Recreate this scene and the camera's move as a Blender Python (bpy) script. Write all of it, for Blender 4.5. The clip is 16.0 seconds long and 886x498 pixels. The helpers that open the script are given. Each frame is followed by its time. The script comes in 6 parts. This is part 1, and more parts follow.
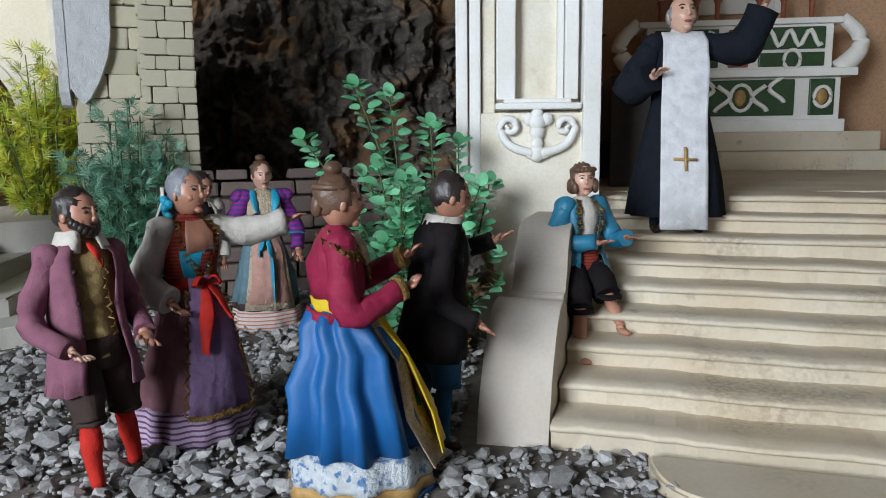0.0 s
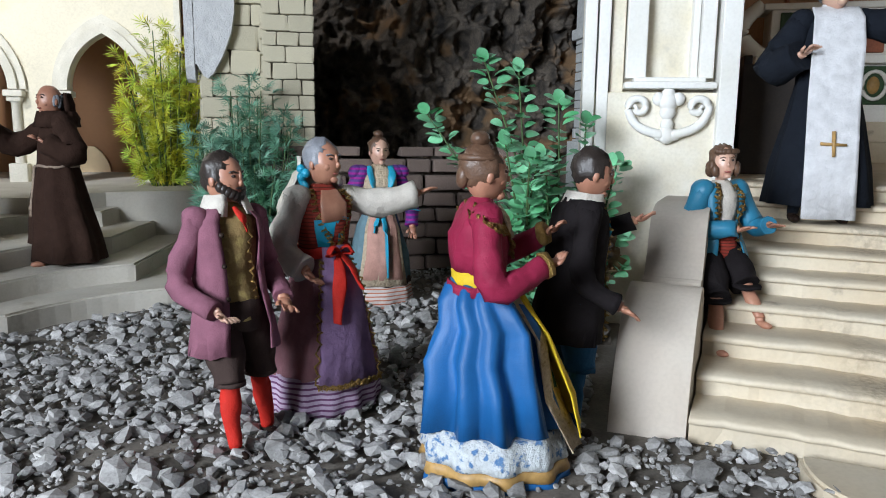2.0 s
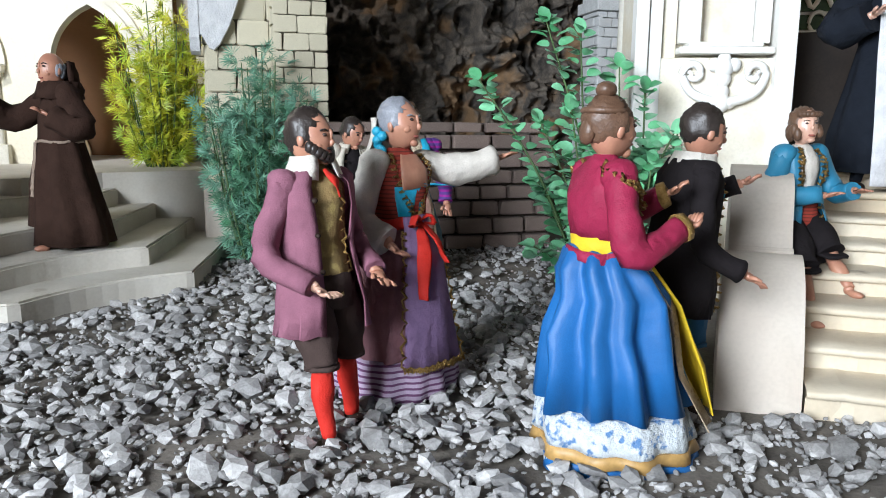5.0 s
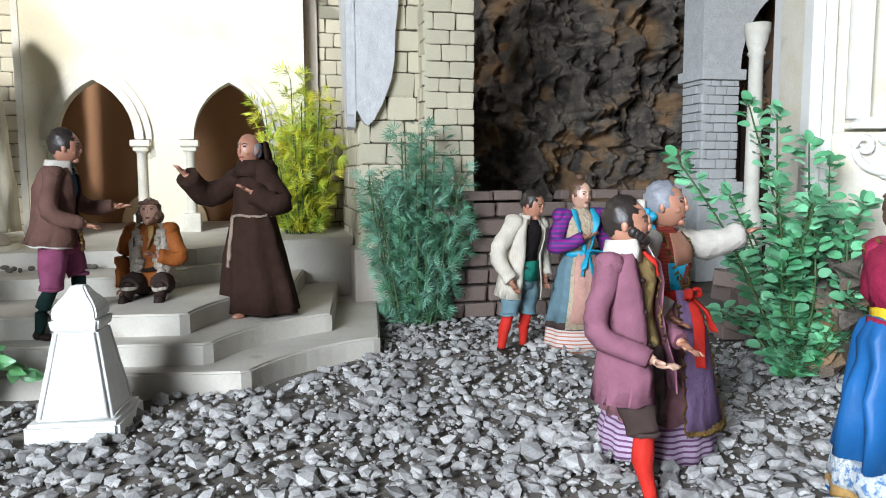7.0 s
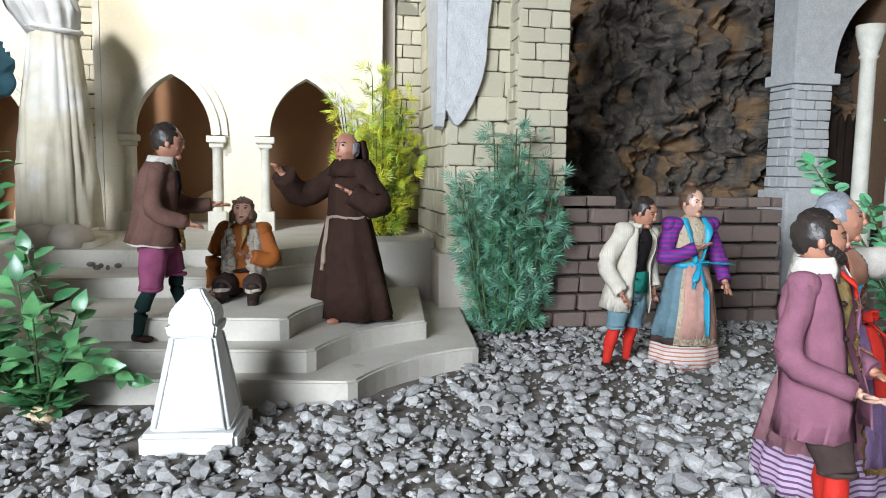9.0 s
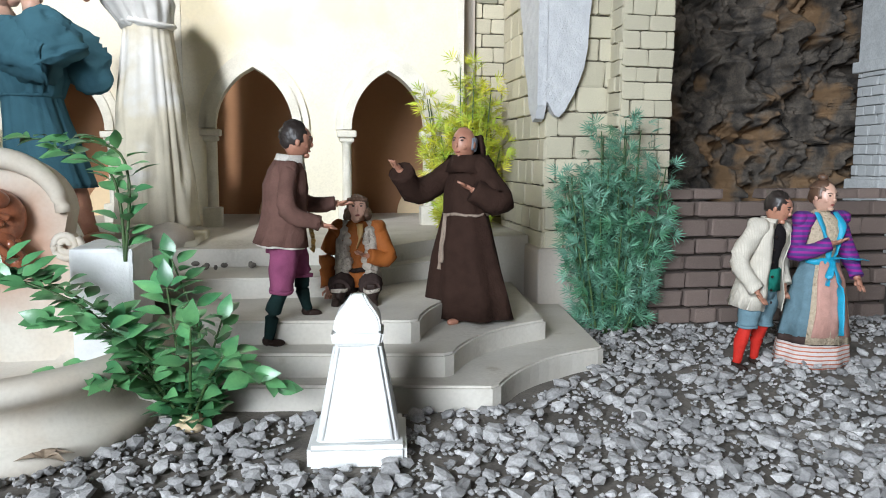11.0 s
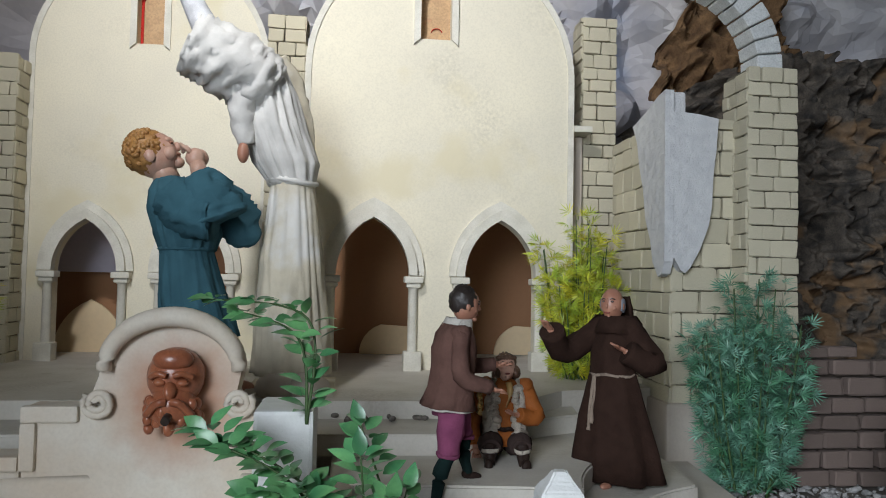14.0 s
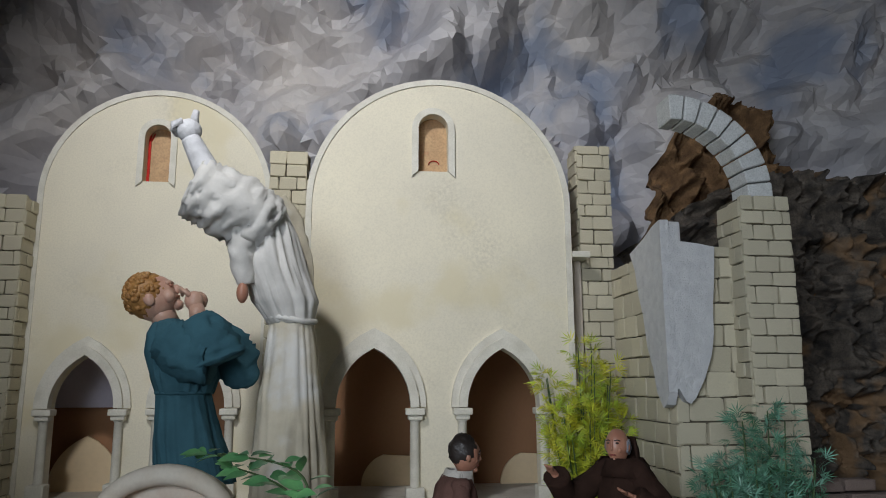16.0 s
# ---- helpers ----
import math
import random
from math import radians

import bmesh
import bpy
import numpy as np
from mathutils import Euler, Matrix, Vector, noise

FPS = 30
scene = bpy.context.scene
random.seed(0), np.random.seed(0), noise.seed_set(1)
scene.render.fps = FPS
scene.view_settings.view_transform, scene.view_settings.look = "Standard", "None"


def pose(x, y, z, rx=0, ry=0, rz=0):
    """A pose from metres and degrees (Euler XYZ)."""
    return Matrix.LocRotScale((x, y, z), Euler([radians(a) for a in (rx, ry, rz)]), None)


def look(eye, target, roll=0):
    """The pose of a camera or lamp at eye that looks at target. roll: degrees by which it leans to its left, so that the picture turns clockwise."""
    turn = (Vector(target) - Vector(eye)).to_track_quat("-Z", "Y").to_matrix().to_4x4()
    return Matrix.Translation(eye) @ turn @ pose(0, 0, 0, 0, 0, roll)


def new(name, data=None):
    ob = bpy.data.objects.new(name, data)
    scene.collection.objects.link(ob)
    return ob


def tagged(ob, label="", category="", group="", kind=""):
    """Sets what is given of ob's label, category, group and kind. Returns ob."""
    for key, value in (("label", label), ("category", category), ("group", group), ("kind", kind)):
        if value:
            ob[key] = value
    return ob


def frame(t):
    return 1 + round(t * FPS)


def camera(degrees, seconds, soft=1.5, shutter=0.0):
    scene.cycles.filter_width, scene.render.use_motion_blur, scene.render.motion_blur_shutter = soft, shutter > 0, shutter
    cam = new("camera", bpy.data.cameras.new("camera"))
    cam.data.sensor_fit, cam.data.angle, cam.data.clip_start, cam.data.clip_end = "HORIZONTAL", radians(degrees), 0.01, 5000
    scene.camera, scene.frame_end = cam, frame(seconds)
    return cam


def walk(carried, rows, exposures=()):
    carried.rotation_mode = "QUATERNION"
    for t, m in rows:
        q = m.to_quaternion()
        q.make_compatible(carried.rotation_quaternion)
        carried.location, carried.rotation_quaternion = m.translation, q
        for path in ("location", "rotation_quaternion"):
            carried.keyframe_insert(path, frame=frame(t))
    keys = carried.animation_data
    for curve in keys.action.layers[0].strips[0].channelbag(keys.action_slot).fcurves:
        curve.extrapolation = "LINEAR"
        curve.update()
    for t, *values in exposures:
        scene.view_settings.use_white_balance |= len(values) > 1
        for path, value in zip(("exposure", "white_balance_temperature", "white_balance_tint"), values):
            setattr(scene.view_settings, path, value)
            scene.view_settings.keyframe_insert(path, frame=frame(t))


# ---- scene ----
cam = camera(62.0, 16.0, soft=1.0)
PATH = [
    (0, (-0.285, -0.158, 0.281), (0.297, 1.733, -0.01), -0.6),
    (0.5, (-0.296, -0.143, 0.278), (0.241, 1.758, -0.038), -0.5),
    (1, (-0.309, -0.14, 0.278), (0.196, 1.766, -0.055), -0.5),
    (1.5, (-0.328, -0.141, 0.279), (0.12, 1.778, -0.062), -0.5),
    (2, (-0.328, -0.13, 0.268), (0.037, 1.809, -0.056), 0.7),
    (2.5, (-0.322, -0.128, 0.271), (-0.003, 1.824, -0.025), -0.2),
    (3, (-0.318, -0.122, 0.266), (0.038, 1.817, -0.074), 0.5),
    (3.2, (-0.319, -0.115, 0.265), (0.042, 1.821, -0.084), -0.0),
    (5.5, (-0.485, -0.038, 0.237), (0.007, 1.869, -0.108), 0.6),
    (6, (-0.544, -0.026, 0.248), (-0.059, 1.891, -0.057), 0.1),
    (6.5, (-0.612, -0.044, 0.265), (-0.159, 1.887, 0.014), -0.5),
    (7, (-0.675, -0.05, 0.267), (-0.225, 1.887, 0.059), -0.3),
    (7.5, (-0.71, -0.071, 0.272), (-0.261, 1.87, 0.098), -0.6),
    (8, (-0.73, -0.059, 0.269), (-0.32, 1.892, 0.104), -0.5),
    (8.5, (-0.752, -0.017, 0.272), (-0.372, 1.938, 0.088), 0.7),
    (8.7, (-0.758, -0.001, 0.27), (-0.38, 1.953, 0.075), 0.8),
    (10.8, (-0.894, 0.081, 0.276), (-0.551, 2.037, 0.038), 0.6),
    (11, (-0.911, 0.078, 0.28), (-0.571, 2.034, 0.038), 0.3),
    (11.5, (-0.955, 0.075, 0.282), (-0.643, 2.037, 0.051), 0.5),
    (12, (-0.986, 0.078, 0.281), (-0.717, 2.049, 0.066), -0.3),
    (12.5, (-1.024, 0.087, 0.285), (-0.775, 2.061, 0.085), 0.1),
    (13, (-1.063, 0.092, 0.293), (-0.819, 2.071, 0.145), 0.3),
    (13.5, (-1.077, 0.089, 0.309), (-0.824, 2.072, 0.258), 1.0),
    (14, (-1.074, 0.084, 0.331), (-0.829, 2.067, 0.416), 1.1),
    (14.5, (-1.066, 0.081, 0.349), (-0.826, 2.058, 0.529), 1.4),
    (15, (-1.064, 0.08, 0.365), (-0.821, 2.05, 0.612), 0.3),
    (15.5, (-1.059, 0.081, 0.377), (-0.824, 2.043, 0.684), 0.0),
    (16, (-1.064, 0.079, 0.384), (-0.839, 2.032, 0.748), -0.2),
]
walk(cam, [(t, look(eye, target, roll)) for t, eye, target, roll in PATH], [(t, s, 6180, 11.5) for t, s in ((0, -0.7), (3, -0.2), (5.5, 0.0), (8, -0.05), (11, -0.15), (12.5, -0.42), (13.2, -0.6), (14.5, -1.38), (16, -1.62))])

# ---- world, lights ----
world = bpy.data.worlds.new("world")
scene.world = world
world.use_nodes = True
wn = world.node_tree
sky = wn.nodes.new("ShaderNodeTexSky")
sky.sky_type, sky.sun_disc = 'NISHITA', False
sky.sun_elevation, sky.sun_rotation = radians(35), radians(215)
wn.links.new(sky.outputs[0], wn.nodes["Background"].inputs[0])
wn.nodes["Background"].inputs[1].default_value = 0.06


def area(name, eye, target, sx, sy, watts, col):
    d = bpy.data.lights.new(name, 'AREA')
    d.shape, d.size, d.size_y, d.energy, d.color = 'RECTANGLE', sx, sy, watts, col
    ob = new(name, d)
    ob.matrix_world = look(eye, target)
    return ob


# daylight of the window behind the camera, a weak fill added at the right with no real source, and the display's own
# spot
area("window_light", (-1.80, -0.95, 0.80), (0.25, 0.80, 0.10), 0.8, 0.9, 46, (0.88, 0.95, 1.0)).data.spread = radians(110)
area("right_fill", (1.15, -0.9, 0.7), (0.1, 0.8, 0.1), 0.5, 0.9, 2.5, (1.0, 0.97, 0.93))
spot = bpy.data.lights.new("display_spot", 'SPOT')
spot.energy, spot.spot_size, spot.spot_blend, spot.shadow_soft_size, spot.color = 240, radians(70), 1.0, 0.05, (1.0, 0.985, 0.95)
new("display_spot", spot).matrix_world = look((-1.52, 0.32, 1.64), (-1.18, 1.80, 1.02))

# ---- materials ----


def mat(name, col, col2=None, rough=0.8, scale=40.0, fine=400.0, bump=0.15, metal=0.0, mix=0.5, rand=0.0, stain=None, stain_scale=9.0,
        stain_at=0.58, stripes=None, island=0.0, spec=0.5, dist=0.002):
    """Base colour varied at two scales, with fine relief."""
    m = bpy.data.materials.new(name)
    m.use_nodes = True
    nt = m.node_tree
    L = nt.links.new
    b = nt.nodes["Principled BSDF"]
    tc = nt.nodes.new("ShaderNodeTexCoord")
    col2 = col2 or tuple(c * 0.72 for c in col)

    def tex(sc, detail=5):
        n = nt.nodes.new("ShaderNodeTexNoise")
        n.inputs["Scale"].default_value, n.inputs["Detail"].default_value = sc, detail
        L(tc.outputs["Object"], n.inputs["Vector"])
        return n

    def blend(fac, a, c, kind='MIX'):
        n = nt.nodes.new("ShaderNodeMix")
        n.data_type, n.blend_type = 'RGBA', kind
        for k, v in ((0, fac), (6, a), (7, c)):
            if hasattr(v, "is_linked"):
                L(v, n.inputs[k])
            else:
                n.inputs[k].default_value = v if k == 0 else (*v, 1)
        return n.outputs[2]

    def ramp(v, lo, hi, to=1.0):
        n = nt.nodes.new("ShaderNodeMapRange")
        n.inputs[1].default_value, n.inputs[2].default_value, n.inputs[4].default_value = lo, hi, to
        L(v, n.inputs[0])
        return n.outputs[0]
    big, small = tex(scale), tex(fine, 3)
    c = blend(ramp(big.outputs[0], 0.35, 0.68), col, col2)
    c = blend(ramp(small.outputs[0], 0.4, 0.75, mix), c, tuple(x * 0.55 for x in col2))
    if stain:
        st = tex(stain_scale, 8)
        c = blend(ramp(st.outputs[0], stain_at, stain_at + 0.09, 0.85), c, stain)
    if stripes:
        w = nt.nodes.new("ShaderNodeTexWave")
        w.bands_direction = stripes[0]
        w.inputs["Scale"].default_value = stripes[1]
        L(tc.outputs["Object"], w.inputs["Vector"])
        c = blend(ramp(w.outputs[1], stripes[3], stripes[3] + 0.1), c, stripes[2])
    if rand or island:
        g = nt.nodes.new("ShaderNodeObjectInfo") if rand else nt.nodes.new("ShaderNodeNewGeometry")
        r = g.outputs["Random"] if rand else g.outputs["Random Per Island"]
        v = nt.nodes.new("ShaderNodeHueSaturation")
        k = rand or island
        mr = nt.nodes.new("ShaderNodeMapRange")
        mr.inputs[3].default_value, mr.inputs[4].default_value = 1 - k, 1 + k
        L(r, mr.inputs[0])
        L(mr.outputs[0], v.inputs["Value"])
        L(c, v.inputs["Color"])
        c = v.outputs[0]
    L(c, b.inputs["Base Color"])
    b.inputs["Roughness"].default_value, b.inputs["Metallic"].default_value = rough, metal
    b.inputs["Specular IOR Level"].default_value = spec
    if bump:
        add = nt.nodes.new("ShaderNodeMath")
        add.operation = 'MULTIPLY_ADD'
        add.inputs[1].default_value = min(0.6, 2.2 * scale / fine)
        L(small.outputs[0], add.inputs[0])
        L(big.outputs[0], add.inputs[2])
        bp = nt.nodes.new("ShaderNodeBump")
        bp.inputs["Strength"].default_value, bp.inputs["Distance"].default_value = bump, dist
        L(add.outputs[0], bp.inputs["Height"])
        L(bp.outputs[0], b.inputs["Normal"])
    return m


M = dict(
    plaster=mat("cream_plaster", (0.80, 0.74, 0.58), (0.72, 0.67, 0.54), 0.85, 5, 260, 0.12, stain=(0.70, 0.63, 0.44), stain_scale=4.2, stain_at=0.56, mix=0.2),
    moulding=mat("stone_white_moulding", (0.74, 0.71, 0.62), (0.62, 0.59, 0.50), 0.8, 30, 300, 0.15, mix=0.2),
    white=mat("church_white_plaster", (0.86, 0.85, 0.82), (0.80, 0.78, 0.72), 0.8, 14, 250, 0.12, stain=(0.62, 0.52, 0.36), stain_scale=8, stain_at=0.64, mix=0.12),
    cream=mat("church_cream_plaster", (0.80, 0.75, 0.64), (0.72, 0.65, 0.50), 0.85, 22, 250, 0.15, stain=(0.5, 0.47, 0.4), stain_scale=14, stain_at=0.62, mix=0.2),
    slab=mat("rough_grey_render", (0.64, 0.64, 0.64), (0.56, 0.56, 0.57), 0.9, 60, 420, 0.9, dist=0.006, mix=0.15),
    brick=mat("cream_painted_brick", (0.66, 0.60, 0.44), (0.55, 0.50, 0.37), 0.85, 45, 300, 0.5, rand=0.10, stain=(0.13, 0.11, 0.08), stain_scale=34, stain_at=0.66),
    mortar=mat("dark_joint", (0.16, 0.14, 0.10), None, 0.95, 60, 400, 0.4),
    palebrick=mat("pale_grey_brick", (0.66, 0.67, 0.66), (0.56, 0.57, 0.56), 0.85, 45, 300, 0.4, rand=0.06),
    palejoint=mat("pale_grey_joint", (0.42, 0.42, 0.40), None, 0.95, 60, 400, 0.4),
    darkbrick=mat("dark_grey_brown_brick", (0.24, 0.18, 0.15), (0.14, 0.10, 0.085), 0.9, 40, 280, 0.6, rand=0.22, stain=(0.34, 0.28, 0.24), stain_scale=40, stain_at=0.62),
    darkjoint=mat("dark_brown_mortar", (0.06, 0.045, 0.035), None, 0.95, 60, 300, 0.6),
    steps=mat("warm_white_step_paint", (0.60, 0.565, 0.50), (0.53, 0.49, 0.42), 0.75, 16, 240, 0.15, stain=(0.38, 0.33, 0.26), stain_scale=24, stain_at=0.66, mix=0.15),
    stair=mat("cream_stair_paint", (0.64, 0.57, 0.45), (0.58, 0.48, 0.34), 0.7, 9, 220, 0.15, stain=(0.30, 0.25, 0.19), stain_scale=30, stain_at=0.665, mix=0.15),
    stone=mat("beige_carved_stone", (0.54, 0.48, 0.41), (0.48, 0.41, 0.34), 0.85, 12, 260, 0.3, mix=0.15, stain=(0.40, 0.33, 0.26), stain_scale=16, stain_at=0.66),
    whitepaint=mat("thick_white_paint", (0.75, 0.75, 0.73), (0.68, 0.68, 0.65), 0.55, 50, 330, 0.5, mix=0.08, dist=0.003),
    fountain=mat("fountain_off_white_plaster", (0.70, 0.65, 0.56), (0.62, 0.53, 0.42), 0.75, 12, 230, 0.35, stain=(0.55, 0.40, 0.28), stain_scale=9, stain_at=0.62, mix=0.15),
    terracotta=mat("wet_terracotta", (0.40, 0.14, 0.065), (0.28, 0.09, 0.045), 0.28, 40, 260, 0.3),
    wash=mat("terracotta_wash_on_plaster", (0.50, 0.27, 0.16), (0.64, 0.50, 0.38), 0.7, 14, 200, 0.3),
    dirt=mat("grey_brown_dirt", (0.20, 0.175, 0.145), (0.12, 0.105, 0.09), 0.95, 22, 300, 0.9, dist=0.004),
    gravel=mat("grey_gravel", (0.40, 0.39, 0.38), (0.28, 0.27, 0.26), 0.9, 60, 420, 0.6, island=0.4),
    brown=mat("brown_card", (0.36, 0.185, 0.09), (0.31, 0.155, 0.075), 0.8, 3, 90, 0.05, mix=0.1),
    beige=mat("flat_beige", (0.80, 0.63, 0.40), (0.75, 0.58, 0.36), 0.8, 6, 90, 0.05, mix=0.1),
    rock=mat("dark_cork_rock", (0.165, 0.135, 0.105), (0.034, 0.030, 0.027), 0.8, 26, 190, 1.0, stain=(0.26, 0.155, 0.075), stain_scale=7, stain_at=0.55, dist=0.008),
    cork=mat("brown_cork_bark", (0.27, 0.155, 0.07), (0.12, 0.065, 0.03), 0.9, 26, 160, 1.0, dist=0.01),
    # colour of the passage wall where light falls on it
    lilac_paint=mat("pale_lilac_lit_wall", (0.60, 0.56, 0.64), (0.52, 0.48, 0.56), 0.8, 6, 120, 0.05, mix=0.1),
    room=mat("grey_room_wall", (0.26, 0.25, 0.23), None, 0.9, 3, 60, 0.05),
    wood=mat("dark_pew_wood", (0.035, 0.024, 0.018), (0.02, 0.014, 0.011), 0.45, 30, 260, 0.2),
    lightwood=mat("pale_pine_board", (0.55, 0.36, 0.19), (0.46, 0.29, 0.15), 0.7, 25, 200, 0.2, stain=(0.55, 0.04, 0.03), stain_scale=12, stain_at=0.66),
    ochre=mat("ochre_church_wall", (0.52, 0.32, 0.19), (0.46, 0.28, 0.17), 0.85, 10, 160, 0.15),
    red=mat("red_brown_marble", (0.38, 0.12, 0.06), None, 0.5, 40, 200, 0.1),
    green=mat("dark_green_marble", (0.035, 0.085, 0.03), None, 0.4, 40, 200, 0.1),
    gold=mat("ochre_gilding", (0.50, 0.30, 0.10), None, 0.5, 40, 200, 0.1),
    skin=mat("painted_terracotta_skin", (0.45, 0.22, 0.14), (0.38, 0.17, 0.11), 0.42, 60, 400, 0.05, mix=0.15),
    paleskin=mat("pale_painted_skin", (0.60, 0.38, 0.28), (0.55, 0.30, 0.22), 0.38, 50, 400, 0.05, mix=0.1),
    hairdark=mat("dark_painted_hair", (0.035, 0.026, 0.022), None, 0.4, 90, 700, 0.6),
    hairbrown=mat("brown_painted_hair", (0.14, 0.075, 0.045), None, 0.45, 90, 700, 0.6),
    hairgrey=mat("grey_painted_hair", (0.26, 0.27, 0.30), None, 0.45, 90, 700, 0.6),
    hairblond=mat("blond_painted_hair", (0.48, 0.25, 0.075), (0.36, 0.17, 0.05), 0.45, 70, 500, 0.8),
)


def cloth(name, col, **k):
    o = dict(rough=0.92, scale=70, fine=1300, bump=0.55, mix=0.35, spec=0.12, dist=0.006)
    o.update(k)
    M[name] = mat(name, col, tuple(c * 0.8 for c in col), **o)


cloth("plum_wool", (0.25, 0.105, 0.145))
cloth("tan_brocade", (0.30, 0.21, 0.09), stain=(0.42, 0.32, 0.12), stain_scale=120, stain_at=0.55)
cloth("black_cloth", (0.016, 0.013, 0.014))
cloth("dark_brown_cloth", (0.06, 0.04, 0.035))
cloth("red_cloth", (0.55, 0.03, 0.02), rough=0.6)
cloth("white_linen", (0.66, 0.61, 0.54))
cloth("white_felt", (0.74, 0.74, 0.76))
cloth("lilac_cotton", (0.27, 0.17, 0.31))
cloth("mauve_cotton", (0.31, 0.15, 0.17))
cloth("red_striped_cotton", (0.33, 0.05, 0.035), stripes=('Z', 90.0, (0.13, 0.03, 0.02), 0.7))
cloth("blue_satin", (0.014, 0.115, 0.33), rough=0.5, spec=0.35, scale=34, bump=0.3)
cloth("maroon_silk", (0.29, 0.022, 0.06), rough=0.5)
cloth("yellow_silk", (0.72, 0.50, 0.03), rough=0.5)
cloth("gold_braid", (0.36, 0.22, 0.07), rough=0.4, metal=0.5, scale=300, bump=0.8)
cloth("cream_lace", (0.66, 0.53, 0.38), scale=260, bump=0.8, stain=(0.35, 0.25, 0.16), stain_scale=220, stain_at=0.58)
cloth("white_lace", (0.70, 0.74, 0.76), scale=200, bump=0.8, stain=(0.03, 0.16, 0.40), stain_scale=150, stain_at=0.55)
cloth("teal_satin", (0.03, 0.20, 0.33), rough=0.45, spec=0.4, scale=34, bump=0.3)
cloth("cyan_ribbon", (0.02, 0.36, 0.55), rough=0.4, spec=0.5)
cloth("navy_denim", (0.02, 0.075, 0.15))
cloth("priest_black", (0.012, 0.015, 0.022))
cloth("friar_brown", (0.040, 0.021, 0.015))
cloth("brown_jacket", (0.155, 0.082, 0.065))
cloth("magenta_cotton", (0.24, 0.065, 0.13))
cloth("dark_teal_sock", (0.012, 0.028, 0.026))
cloth("shoe_leather", (0.03, 0.018, 0.014), rough=0.45)
cloth("orange_leather", (0.36, 0.11, 0.025), rough=0.55)
cloth("habit_cord", (0.34, 0.26, 0.20), scale=160)
cloth("fleece", (0.62, 0.54, 0.45), scale=160, bump=1.0, dist=0.006)
cloth("ecru_knit", (0.62, 0.57, 0.48), stripes=('X', 120.0, (0.50, 0.45, 0.37), 0.75))
cloth("grey_blue_cloth", (0.15, 0.24, 0.28))
cloth("green_sash", (0.02, 0.20, 0.15))
cloth("pink_satin", (0.56, 0.31, 0.25), rough=0.5)
cloth("purple_sleeve", (0.10, 0.05, 0.22), rough=0.5, stripes=('Z', 45.0, (0.26, 0.02, 0.22), 0.55))
cloth("banded_hem", (0.66, 0.58, 0.54), stripes=('Z', 55.0, (0.44, 0.15, 0.09), 0.72))
cloth("lilac_hem", (0.46, 0.36, 0.47), stripes=('Z', 60.0, (0.13, 0.055, 0.12), 0.62))
cloth("boy_blue_tunic", (0.06, 0.15, 0.19), scale=26, bump=0.5, dist=0.009)
cloth("monk_white", (0.74, 0.72, 0.68), scale=30, bump=0.4, dist=0.008, mix=0.1)
cloth("monk_cream", (0.64, 0.58, 0.45), scale=26, bump=0.4, dist=0.008, mix=0.15, stain=(0.70, 0.69, 0.66), stain_scale=7, stain_at=0.55)


def leafmat(name, c1, c2, rough=0.45):
    M[name] = mat(name, c1, c2, rough, 25, 300, 0.1, island=0.3, mix=0.2)


leafmat("yellow_fern", (0.34, 0.50, 0.05), (0.62, 0.55, 0.03))
leafmat("blue_green_fern", (0.17, 0.36, 0.26), (0.06, 0.20, 0.09))
leafmat("mint_leaf", (0.25, 0.56, 0.34), (0.08, 0.36, 0.14), 0.3)
leafmat("ivy_leaf", (0.17, 0.40, 0.15), (0.06, 0.22, 0.09), 0.3)
M["stem"] = mat("green_stem", (0.07, 0.13, 0.04), None, 0.6, 60, 300, 0.2)
M["deadleaf"] = mat("dry_leaf", (0.42, 0.33, 0.24), (0.30, 0.22, 0.15), 0.8, 60, 300, 0.3)

# faint grey grime in patches on the cloister plaster
def grime(m, col, scale, at, amount):
    nt = m.node_tree
    b = nt.nodes["Principled BSDF"]
    src = b.inputs["Base Color"].links[0].from_socket
    tc = nt.nodes.new("ShaderNodeTexCoord")
    a, f = nt.nodes.new("ShaderNodeTexNoise"), nt.nodes.new("ShaderNodeTexNoise")
    a.inputs["Scale"].default_value, a.inputs["Detail"].default_value = scale, 6
    f.inputs["Scale"].default_value, f.inputs["Detail"].default_value = scale * 22, 5
    mul = nt.nodes.new("ShaderNodeMath")
    mul.operation = 'MULTIPLY'
    ra, rf = nt.nodes.new("ShaderNodeMapRange"), nt.nodes.new("ShaderNodeMapRange")
    ra.inputs[1].default_value, ra.inputs[2].default_value, ra.inputs[4].default_value = at, at + 0.14, amount
    rf.inputs[1].default_value, rf.inputs[2].default_value = 0.38, 0.62
    mx = nt.nodes.new("ShaderNodeMix")
    mx.data_type = 'RGBA'
    mx.inputs[7].default_value = (*col, 1)
    for n, q in ((a, ra), (f, rf)):
        nt.links.new(tc.outputs["Object"], n.inputs["Vector"])
        nt.links.new(n.outputs[0], q.inputs[0])
    nt.links.new(ra.outputs[0], mul.inputs[0])
    nt.links.new(rf.outputs[0], mul.inputs[1])
    nt.links.new(mul.outputs[0], mx.inputs[0])
    nt.links.new(src, mx.inputs[6])
    nt.links.new(mx.outputs[2], b.inputs["Base Color"])


